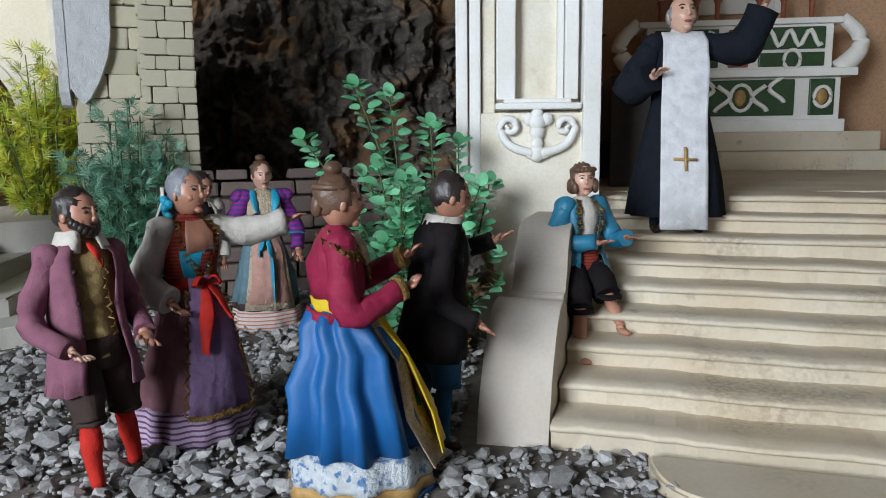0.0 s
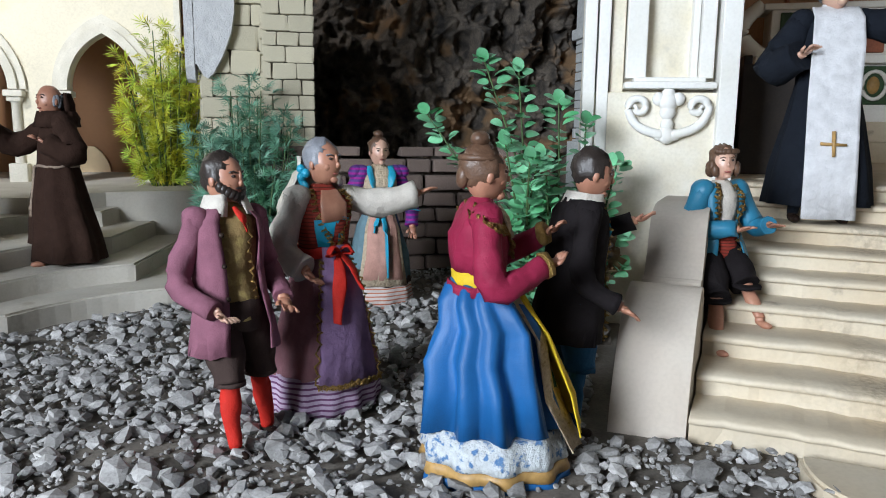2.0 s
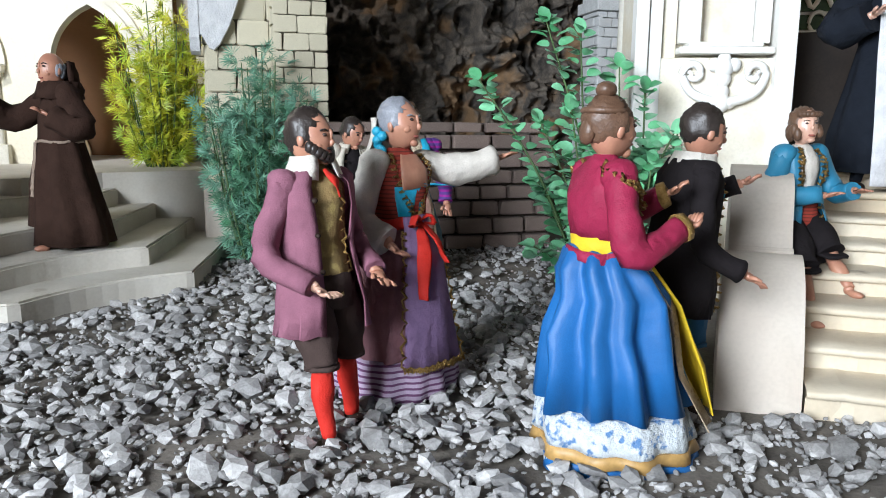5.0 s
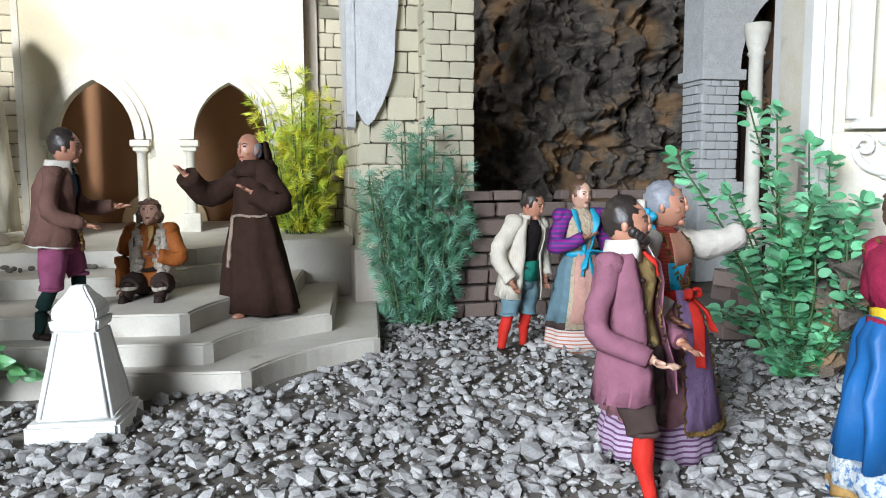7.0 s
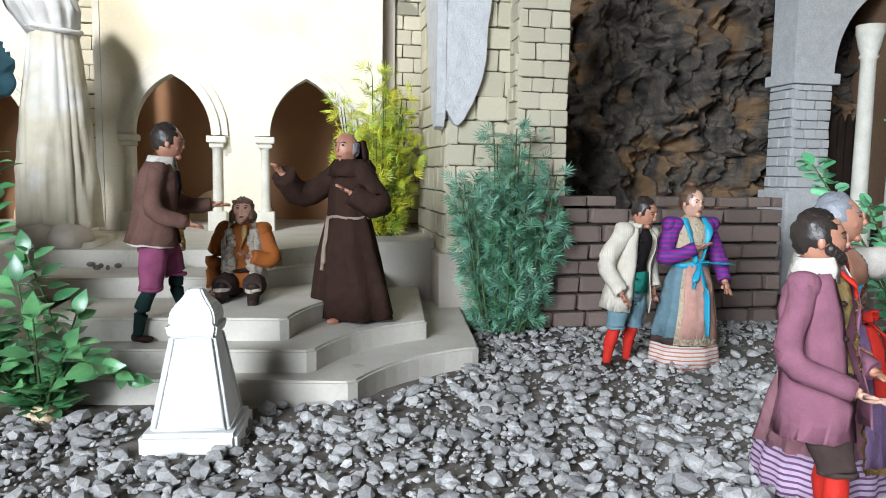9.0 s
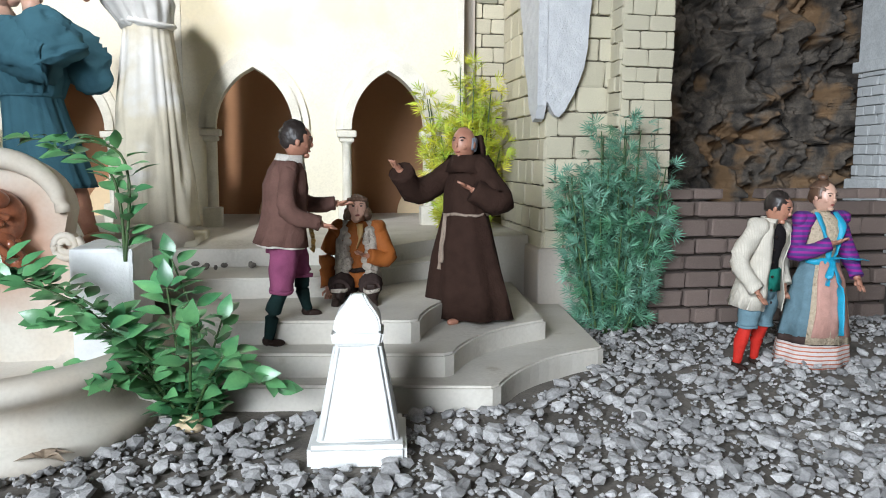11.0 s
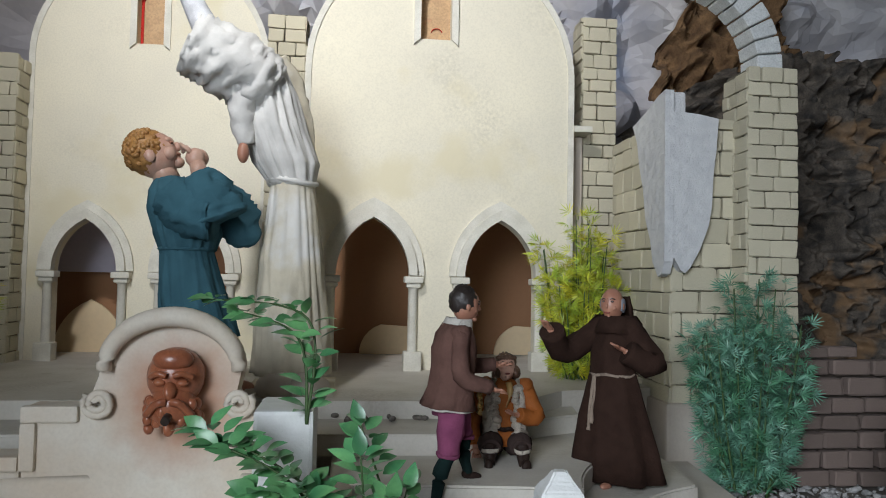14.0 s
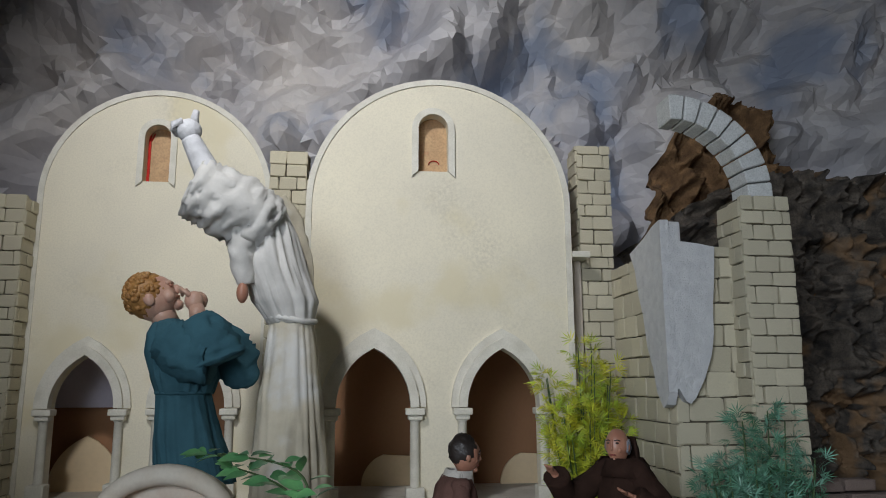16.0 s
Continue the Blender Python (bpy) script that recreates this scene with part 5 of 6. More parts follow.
        for v in vs:
            q = inv @ (v.co - at) / s
            if q.z < -0.015 and q.x > 0:
                q.y *= 0.86
                q.x *= 1.04
            if q.x > 0.03 and 0.0 < q.z < 0.022 and abs(abs(q.y) - 0.02) < 0.012:
                q.x -= 0.005
            v.co = at + R @ (q * s)
        # brow, nose, mouth, chin, cheeks, ears
        rr = R
        self.blob(P(0.055, 0, -0.008), (0.0105 * s, 0.0065 * s, 0.0105 * s), skin, rr, 10, 8)
        self.blob(P(0.053, 0, 0.010), (0.008 * s, 0.006 * s, 0.016 * s), skin, rr, 8, 6)
        self.blob(P(0.049, 0, -0.034), (0.007 * s, 0.014 * s, 0.0045 * s), "lip", rr, 8, 6)
        self.blob(P(0.039, 0, -0.052), (0.014 * s, 0.015 * s, 0.011 * s), skin, rr, 10, 8)
        for sg in (-1, 1):
            self.blob(P(0.033, sg * 0.022, -0.014), (0.014 * s, 0.013 * s, 0.014 * s), skin, rr, 8, 6)
            self.blob(P(0.0485, sg * 0.0185, 0.011), (0.0045 * s, 0.0075 * s, 0.0042 * s), "eye", rr, 8, 6)
            tube(self.bm, [P(0.052, sg * 0.009, 0.020), P(0.050, sg * 0.020, 0.024), P(0.043, sg * 0.030, 0.020)], 0.0022 * s, self.i(hair if style != "bald" else "hairdark"), 5)
            self.blob(P(0.0, sg * 0.049, -0.005), (0.010 * s, 0.006 * s, 0.016 * s), skin, rr, 8, 6)
        if beard:
            for k in range(11):
                a = -1.25 + 2.5 * k / 10
                self.blob(P(0.040 * math.cos(a) + 0.008, 0.042 * math.sin(a), -0.047 + 0.03 * abs(math.sin(a)) ** 2), (0.014 * s, 0.012 * s, 0.015 * s), beard, rr, 8, 6)
            self.blob(P(0.055, 0, -0.024), (0.006 * s, 0.017 * s, 0.005 * s), beard, rr, 8, 6)
        # hair: a cap with strands
        if style != "bald":
            vs = self.blob(P(-0.013, 0, 0.016), (0.056 * s, 0.054 * s, 0.062 * s), hair, R, 26, 18)
            for v in vs:
                q = inv @ (v.co - at) / s
                q += q.normalized() * 0.0045 * math.sin(30 * math.atan2(q.y, q.z + 0.001) + 60 * q.x)
                if q.x > 0.035 and q.z < 0.035:
                    q.x -= 0.015
                v.co = at + R @ (q * s)
        else:
            for k in range(15):
                a = 1.35 + 3.6 * k / 14
                self.blob(P(0.044 * math.cos(a) - 0.006, 0.044 * math.sin(a), -0.002 + 0.006 * math.sin(k * 2.3)), (0.013 * s, 0.010 * s, 0.026 * s), hair, rr, 8, 6)
        if style == "bun":
            self.blob(P(-0.02, 0, 0.088), (0.024 * s, 0.025 * s, 0.020 * s), hair, rr, 14, 10)
            tube(self.bm, [P(-0.02 + 0.046 * math.cos(t), 0.046 * math.sin(t), 0.040) for t in (2 * math.pi * k / 16 for k in range(17))], 0.009 * s, self.i(hair), 6)
            self.blob(P(-0.060, 0, -0.01), (0.018 * s, 0.03 * s, 0.03 * s), hair, rr, 10, 8)
        if style in ("curly", "long"):
            for k in range(18):
                a = 1.0 + 4.28 * k / 17
                self.blob(P(0.050 * math.cos(a), 0.052 * math.sin(a), -0.022 + 0.01 * math.sin(k * 2.1)), (0.017 * s, 0.016 * s, 0.024 * s), hair, rr, 8, 6)
            for k in range(7):
                a = -0.9 + 1.8 * k / 6
                self.blob(P(0.040 * math.cos(a) + 0.004, 0.048 * math.sin(a), 0.045), (0.014 * s, 0.014 * s, 0.012 * s), hair, rr, 8, 6)

    def legs(self, feet, breech, sock, shoe, knee=0.27, hip=0.47, r=(0.066, 0.060, 0.050), skin=None):
        for sgn, (fx, fy, fz) in zip((1, -1), feet):
            h = Vector((0, sgn * 0.052, hip))
            f = Vector((fx, fy, fz + 0.035))
            k = h.lerp(f, 0.52) + Vector((0.02, 0, 0))
            self.limb([h, h.lerp(k, 0.6), k], list(r), breech)
            tube(self.bm, [k - Vector((0, 0, 0.008)), k + Vector((0, 0, 0.006))], [r[2] * 1.06, r[2] * 1.06], self.i(breech), 14)
            self.limb([k, k.lerp(f, 0.45) - Vector((0.008, 0, 0)), f], [0.032, 0.033, 0.021], sock)
            self.blob(f + Vector((0.026, 0, -0.018)), (0.045, 0.020, 0.017), shoe)
            self.blob(f + Vector((-0.005, 0, -0.010)), (0.024, 0.019, 0.024), shoe)

    def braid(self, pts, r, mt="gold_braid"):
        """A looped gilt trim along points."""
        q = curve_pts(pts, 14)
        out = []
        for k in range(len(q)):
            t = (q[min(k + 1, len(q) - 1)] - q[max(k - 1, 0)]).normalized()
            sd = t.cross(Vector((1, 0, 0.2))).normalized()
            out.append(q[k] + sd * r * 1.8 * math.sin(k * 1.9) + t * r * math.cos(k * 1.9))
        tube(self.bm, out, r * 0.62, self.i(mt), 5)

    def sheet(self, rows, mt, thick=0.004, sub=5):
        """A cloth panel lofted through rows of points, given thickness."""
        rs = [curve_pts(r, sub) for r in rows]
        for off in (0,):
            vs = [[self.bm.verts.new(p) for p in r] for r in rs]
            ws = [[self.bm.verts.new(p - Vector((thick, 0, 0))) for p in r] for r in rs]
            for A, flip in ((vs, 0), (ws, 1)):
                for j in range(len(A) - 1):
                    for k in range(len(A[0]) - 1):
                        f = self.bm.faces.new((A[j][k], A[j][k + 1], A[j + 1][k + 1], A[j + 1][k]))
                        f.material_index, f.smooth = self.i(mt), True
            n, c = len(vs), len(vs[0])
            edge = [(0, k) for k in range(c)] + [(j, c - 1) for j in range(1, n)] + [(n - 1, k) for k in range(c - 2, -1, -1)] + [(j, 0) for j in range(n - 2, 0, -1)]
            for e in range(len(edge)):
                (a, b), (c2, d) = edge[e], edge[(e + 1) % len(edge)]
                f = self.bm.faces.new((vs[a][b], vs[c2][d], ws[c2][d], ws[a][b]))
                f.material_index = self.i(mt)

    def wrap(self, a0, a1, levels, mt, off=0.006, n=14, wave=0.0):
        """A cloth that follows a body between two angles; levels as in body()."""
        rows = []
        for z, rx, ry, ox, oy in levels:
            row = []
            for k in range(n + 1):
                a = a0 + (a1 - a0) * k / n
                w = off + wave * math.sin(k * 1.9 + z * 20)
                row.append(Vector((ox + (rx + w) * math.cos(a), oy + (ry + w) * math.sin(a), z)))
            rows.append(row)
        self.sheet(rows, mt, 0.004, 1)

    def done(self, name, label, category):
        for v in self.bm.verts:
            x, y, z = v.co
            near = max(0.0, min(1.0, (z - 0.06) / 0.1)) * max(0.0, min(1.0, (0.83 - z) / 0.05))
            q = Vector((x * 13 + z * 3, y * 13, z * 5.5 + y * 4))
            w = Vector((noise.noise(q), noise.noise(q + Vector((5, 0, 0))), noise.noise(q * 1.4 + Vector((0, 5, 0)))))
            r = 0.5 - abs(noise.noise(q * 1.7 + Vector((3, 3, 9)))) * 1.6
            v.co += (w * 0.010 + Vector((x, y, 0)).normalized() * 0.012 * r) * near
        bmesh.ops.transform(self.bm, matrix=self.m, verts=self.bm.verts[:])
        for v in self.bm.verts:
            q = v.co * 75
            v.co += Vector((noise.noise(q), noise.noise(q + Vector((5, 0, 0))), noise.noise(q + Vector((0, 5, 0))))) * 0.0011
        me = bpy.data.meshes.new(name)
        bmesh.ops.recalc_face_normals(self.bm, faces=self.bm.faces[:])
        self.bm.to_mesh(me)
        self.bm.free()
        for n in self.names:
            me.materials.append(M[n])
        return tagged(new(name, me), label, category)


M["lip"] = mat("painted_lip", (0.32, 0.09, 0.07), None, 0.4, 60, 400, 0.02)
M["eye"] = mat("painted_eye", (0.05, 0.035, 0.03), (0.10, 0.07, 0.06), 0.25, 200, 700, 0.0)
R2 = math.radians

COAT = [(0.335, 0.110, 0.128, -0.005, 0), (0.42, 0.102, 0.116, 0, 0), (0.52, 0.090, 0.100, 0, 0), (0.60, 0.082, 0.093, 0, 0), (0.70, 0.084, 0.103, 0, 0), (0.76, 0.070, 0.100, 0, 0), (0.805, 0.045, 0.060, 0, 0), (0.82, 0.03, 0.036, 0, 0)]
TORSO = [(0.44, 0.079, 0.086, 0, 0), (0.52, 0.077, 0.085, 0, 0), (0.60, 0.073, 0.083, 0, 0), (0.70, 0.077, 0.096, 0, 0), (0.76, 0.064, 0.092, 0, 0), (0.805, 0.042, 0.056, 0, 0), (0.82, 0.03, 0.036, 0, 0)]


def opened(levels, d):
    """The coat's levels, a little wider, from hem to shoulder."""
    return [(z, rx + d, ry + d, ox, oy) for z, rx, ry, ox, oy in levels[:-1]]


def man(d, coat, vest, breech, sock, shoe, feet, skin="skin", coatlv=COAT, gap=34, hipz=0.47, knee=0.27):
    """Legs, vest and an open coat."""
    d.legs(feet, breech, sock, shoe, knee, hipz)
    d.body(TORSO, vest)
    d.body([(0.40, 0.075, 0.092, 0, 0), (0.46, 0.082, 0.096, 0, 0), (0.50, 0.080, 0.094, 0, 0)], breech)
    d.wrap(R2(gap), R2(360 - gap), opened(coatlv, 0.004), coat, 0.013, 30, 0.003)


# man in a plum coat
d = Doll((-0.383, 0.482, -0.003), -56, 0.256, (-3, -5))
man(d, "plum_wool", "tan_brocade", "dark_brown_cloth", "red_cloth", "shoe_leather", [(-0.06, 0.13, 0), (0.06, -0.06, 0)], gap=30)
d.arm(-1, (-0.02, -0.165, 0.57), (0.125, -0.125, 0.49), "plum_wool", "paleskin")
d.arm(1, (-0.02, 0.16, 0.58), (0.10, 0.13, 0.50), "plum_wool", "skin")
d.head((0.012, 0, 0.905), "skin", "hairdark", 4, 20, beard="hairdark", s=1.02)
d.wrap(R2(20), R2(340), [(0.775, 0.055, 0.070, 0, 0), (0.81, 0.050, 0.058, 0.004, 0), (0.845, 0.040, 0.042, 0.006, 0)], "white_linen", 0.019, 20, 0.004)
d.limb([(0.06, 0.0, 0.80), (0.088, 0.012, 0.76), (0.094, 0.02, 0.72)], [0.010, 0.014, 0.006], "red_cloth", flat=0.5)
for z in (0.72, 0.62, 0.52, 0.42):
    d.blob((0.090 + 0.02 * (0.72 - z), -0.062, z), (0.007, 0.008, 0.008), "shoe_leather")
d.braid([(0.092, 0.02, 0.75), (0.088, 0.03, 0.62), (0.092, 0.035, 0.50)], 0.006)
d.done("villager_doll", "bearded doll in plum coat, tan vest and red stockings", "doll")

# old woman with outstretched arm
d = Doll((-0.312, 0.577, -0.005), -60, 0.268, (0, -2))
SK = [(0.02, 0.200, 0.215, -0.02, 0), (0.16, 0.180, 0.195, -0.015, 0), (0.32, 0.150, 0.162, -0.01, 0), (0.46, 0.118, 0.128, 0, 0), (0.56, 0.086, 0.092, 0, 0), (0.60, 0.076, 0.084, 0, 0)]
d.body([(0.015, 0.200, 0.218, -0.02, 0), (0.055, 0.198, 0.214, -0.02, 0), (0.10, 0.196, 0.210, -0.02, 0), (0.155, 0.186, 0.198, -0.016, 0)], "lilac_hem", 60, 0.05, 14)
d.body([(0.15, 0.186, 0.199, -0.015, 0)] + SK[2:], "mauve_cotton", 60, 0.05, 14)
d.body([(0.56, 0.080, 0.088, 0, 0), (0.64, 0.082, 0.096, 0, 0), (0.70, 0.090, 0.106, 0, 0), (0.76, 0.068, 0.100, 0, 0), (0.80, 0.04, 0.055, 0, 0), (0.82, 0.03, 0.034, 0, 0)], "red_striped_cotton", 26)
d.wrap(R2(-34), R2(34), [(z, rx * 1.03, ry * 1.03, ox + 0.012, 0) for z, rx, ry, ox, _ in [(0.13, 0.188, 0.2, -0.016, 0)] + SK[2:]], "lilac_cotton", 0.008, 14, 0.003)
for a in (-36, 36):
    d.braid([(ox + 0.014 + (rx * 1.03 + 0.014) * math.cos(R2(a)), (ry * 1.03 + 0.014) * math.sin(R2(a)), z) for z, rx, ry, ox, _ in [(0.13, 0.188, 0.2, -0.016, 0)] + SK[2:-1]], 0.006)
d.braid([(0.002 + 0.206 * math.cos(R2(a)), 0.214 * math.sin(R2(a)), 0.13) for a in range(-36, 37, 9)], 0.006)
d.wrap(R2(-40), R2(40), [(0.60, 0.082, 0.09, 0, 0), (0.66, 0.084, 0.098, 0, 0), (0.70, 0.088, 0.104, 0, 0)], "cyan_ribbon", 0.003, 10)
d.wrap(R2(-26), R2(26), [(0.69, 0.088, 0.104, 0, 0), (0.75, 0.074, 0.10, 0, 0), (0.80, 0.044, 0.058, 0, 0)], "skin", 0.006, 10)
for sg in (-1, 1):
    d.braid([(0.030, sg * 0.060, 0.80), (0.068, sg * 0.062, 0.73), (0.085, sg * 0.030, 0.64), (0.086, sg * 0.012, 0.60)], 0.007)
d.wrap(R2(0), R2(360), [(0.565, 0.090, 0.096, 0, 0), (0.598, 0.086, 0.092, 0, 0)], "red_cloth", 0.005, 30)
d.limb([(0.098, -0.005, 0.58), (0.150, -0.03, 0.48), (0.176, -0.055, 0.34)], [0.012, 0.022, 0.014], "red_cloth", flat=0.35)
d.limb([(0.098, 0.01, 0.58), (0.150, 0.03, 0.52), (0.165, 0.055, 0.45)], [0.012, 0.022, 0.016], "red_cloth", flat=0.35)
for sg in (-1, 1):
    d.limb([(0.098, 0, 0.58), (0.115, sg * 0.03, 0.60), (0.12, sg * 0.05, 0.575), (0.10, 0, 0.575)], [0.008, 0.014, 0.014, 0.006], "red_cloth", flat=0.4)
d.arm(1, (0.06, 0.21, 0.745), (0.12, 0.33, 0.775), "white_linen", "skin", (0.046, 0.054, 0.052))
d.arm(-1, (-0.01, -0.160, 0.60), (0.09, -0.13, 0.53), "white_linen", "skin", (0.048, 0.052, 0.046))
d.head((0.014, 0, 0.905), "skin", "hairgrey", -4, 14, "short", s=1.02)
d.wrap(R2(100), R2(260), [(0.62, 0.11, 0.12, -0.02, 0), (0.74, 0.085, 0.115, -0.02, 0), (0.86, 0.065, 0.06, -0.02, 0), (0.915, 0.062, 0.058, -0.02, 0)], "white_linen", 0.010, 16, 0.006)
for k in range(6):
    d.blob((-0.02 + 0.012 * math.sin(k * 2), -0.062 - 0.006 * (k % 2), 0.80 + 0.014 * k), (0.018, 0.014, 0.016), "cyan_ribbon", None, 8, 6)
d.done("villager_doll", "grey-haired doll in lilac apron with red bow, arm outstretched", "doll")

# woman in the blue skirt
d = Doll((-0.194, 0.424, -0.004), -4, 0.268)
d.body([(0.00, 0.225, 0.235, 0.055, 0), (0.03, 0.222, 0.230, 0.054, 0)], "blue_satin", 72, 0.055, 11)
d.body([(0.03, 0.222, 0.230, 0.054, 0), (0.066, 0.214, 0.222, 0.052, 0)], "gold", 72, 0.055, 11, 0.25)
d.body([(0.066, 0.216, 0.224, 0.052, 0), (0.09, 0.212, 0.220, 0.050, 0), (0.155, 0.198, 0.206, 0.045, 0)], "white_lace", 72, 0.055, 11, 0.3)
d.body([(0.155, 0.196, 0.204, 0.045, 0), (0.28, 0.170, 0.178, 0.034, 0), (0.36, 0.160, 0.166, 0.022, 0), (0.45, 0.142, 0.150, 0.03, 0), (0.52, 0.122, 0.130, 0.004, 0), (0.56, 0.096, 0.104, 0, 0), (0.578, 0.076, 0.084, 0, 0)], "blue_satin", 96, 0.13, 11, 0.4)
d.body([(0.555, 0.080, 0.088, 0, 0), (0.61, 0.080, 0.088, 0, 0)], "yellow_silk", 26)
d.body([(0.605, 0.079, 0.088, 0, 0), (0.66, 0.084, 0.098, 0, 0), (0.72, 0.092, 0.108, 0, 0), (0.765, 0.070, 0.104, 0, 0), (0.80, 0.042, 0.058, 0, 0), (0.82, 0.03, 0.036, 0, 0)], "maroon_silk", 26)
d.wrap(R2(150), R2(330), [(0.545, 0.088, 0.096, 0, 0), (0.575, 0.084, 0.092, 0, 0)], "maroon_silk", 0.006, 22, 0.004)
d.wrap(R2(-42), R2(42), [(0.10, 0.225, 0.23, 0.075, 0), (0.25, 0.192, 0.195, 0.03, 0), (0.42, 0.150, 0.152, 0.03, 0), (0.54, 0.10, 0.105, 0, 0)], "cream_lace", 0.012, 14, 0.008)
d.wrap(R2(-30), R2(30), [(0.13, 0.225, 0.23, 0.075, 0), (0.25, 0.194, 0.197, 0.075, 0), (0.42, 0.154, 0.156, 0.035, 0), (0.55, 0.10, 0.105, 0, 0)], "yellow_silk", 0.016, 14, 0.004)
for sg in (-1, 1):
    d.braid([(-0.03, sg * 0.07, 0.80), (0.035, sg * 0.092, 0.77), (0.085, sg * 0.06, 0.70), (0.096, sg * 0.01, 0.645)], 0.008)
    d.braid([(-0.05, sg * 0.10, 0.775), (0.0, sg * 0.155, 0.765), (0.05, sg * 0.12, 0.74)], 0.008)
d.wrap(R2(-34), R2(34), [(0.71, 0.093, 0.104, 0, 0), (0.76, 0.074, 0.1, 0, 0), (0.80, 0.046, 0.06, 0, 0)], "cream_lace", 0.006, 10, 0.002)
d.arm(-1, (0.015, -0.165, 0.585), (0.165, -0.105, 0.635), "maroon_silk", "skin", (0.046, 0.044, 0.034), cuff="gold_braid")
d.arm(1, (0.05, 0.15, 0.62), (0.20, 0.07, 0.70), "maroon_silk", "skin", (0.046, 0.042, 0.034), cuff="gold_braid")
d.head((0.012, 0, 0.90), "skin", "hairbrown", 2, 4, "bun", s=1.0)
d.done("villager_doll", "doll with hair bun in blue lace-hemmed skirt and maroon bodice", "doll")

# man in black with gilt braid
d = Doll((-0.110, 0.480, -0.002), -8, 0.262, (6, 0))
man(d, "black_cloth", "black_cloth", "navy_denim", "navy_denim", "shoe_leather", [(-0.03, 0.07, 0), (0.06, -0.06, 0)], gap=22)
d.arm(-1, (-0.01, -0.17, 0.57), (0.10, -0.20, 0.50), "black_cloth", "skin")
d.arm(1, (0.08, 0.15, 0.69), (0.20, 0.10, 0.745), "black_cloth", "skin")
d.head((0.02, 0, 0.905), "skin", "hairdark", 6, -4)
d.wrap(R2(25), R2(335), [(0.775, 0.055, 0.070, 0, 0), (0.83, 0.042, 0.046, 0.004, 0)], "white_linen", 0.017, 20, 0.003)
d.wrap(R2(-24), R2(24), [(0.62, 0.084, 0.096, 0, 0), (0.72, 0.090, 0.108, 0, 0), (0.785, 0.06, 0.08, 0, 0)], "cyan_ribbon", 0.010, 8, 0.004)
for sg in (-1, 1):
    d.braid([(0.055, sg * 0.058, 0.79), (0.098, sg * 0.045, 0.70), (0.094, sg * 0.042, 0.58), (0.112, sg * 0.05, 0.45), (0.124, sg * 0.055, 0.35)], 0.007)
d.done("villager_doll", "doll in black gilt-braided coat with light blue scarf", "doll")

# boy on the steps
d = Doll((0.118, 0.607, 0.034), -84, 0.222)
d.legs([(0.31, 0.04, 0.155), (0.36, -0.22, 0.054)], "black_cloth", "skin", "skin", r=(0.075, 0.078, 0.070))
d.body(TORSO, "white_linen")
d.body([(0.40, 0.085, 0.10, 0, 0), (0.47, 0.088, 0.10, 0, 0), (0.55, 0.084, 0.097, 0, 0)], "red_striped_cotton")
d.wrap(R2(30), R2(330), opened([(0.43, 0.132, 0.148, 0, 0), (0.50, 0.112, 0.124, 0, 0), (0.56, 0.094, 0.106, 0, 0)] + COAT[3:], 0.006), "teal_satin", 0.005, 28, 0.004)
for sg in (-1, 1):
    d.braid([(0.045, sg * 0.045, 0.80), (0.084, sg * 0.062, 0.72), (0.084, sg * 0.058, 0.60), (0.098, sg * 0.066, 0.44)], 0.010)
    d.braid([(0.058, sg * 0.02, 0.30), (0.085, sg * 0.06, 0.30), (0.05, sg * 0.11, 0.30)], 0.006)
d.arm(-1, (0.03, -0.165, 0.60), (0.16, -0.01, 0.60), "teal_satin", "skin", (0.056, 0.050, 0.040))
d.arm(1, (0.05, 0.17, 0.60), (0.17, 0.16, 0.61), "teal_satin", "skin", (0.056, 0.050, 0.040))
d.head((0.012, 0, 0.915), "paleskin", "hairbrown", -4, -14, "curly", s=1.08)
d.done("boy_doll", "curly-haired boy doll in satin blue jacket on the steps", "doll")

# priest
d = Doll((0.302, 0.692, 0.157), -112, 0.307)
d.legs([(0.03, 0.09, 0), (0.03, -0.09, 0)], "priest_black", "priest_black", "shoe_leather")
d.body([(0.075, 0.165, 0.205, 0, 0), (0.22, 0.145, 0.180, 0, 0), (0.40, 0.118, 0.145, 0, 0), (0.56, 0.092, 0.112, 0, 0), (0.70, 0.090, 0.115, 0, 0), (0.78, 0.072, 0.112, 0, 0), (0.83, 0.042, 0.056, 0, 0), (0.845, 0.03, 0.034, 0, 0)], "priest_black", 48, 0.05, 9)
d.sheet([[(0.150 + 0.03, y, 0.03) for y in (-0.098, -0.03, 0.03, 0.098)], [(0.158, y, 0.25) for y in (-0.096, -0.03, 0.03, 0.096)], [(0.124, y, 0.50) for y in (-0.094, -0.03, 0.03, 0.094)],
         [(0.102, y, 0.70) for y in (-0.092, -0.03, 0.03, 0.092)], [(0.084, y, 0.80) for y in (-0.090, -0.03, 0.03, 0.090)], [(0.03, y, 0.845) for y in (-0.085, -0.03, 0.03, 0.085)]], "white_felt", 0.005, 4)
for a, b in (((0.158, -0.045, 0.315), (0.158, 0.045, 0.315)), ((0.165, 0, 0.27), (0.151, 0, 0.36))):
    tube(d.bm, [a, b], 0.006, d.i("gold"), 6)
d.arm(1, (0.03, 0.245, 0.78), (0.05, 0.315, 0.925), "priest_black", "paleskin", (0.055, 0.075, 0.062), shoulder=(0, 0.11, 0.785))
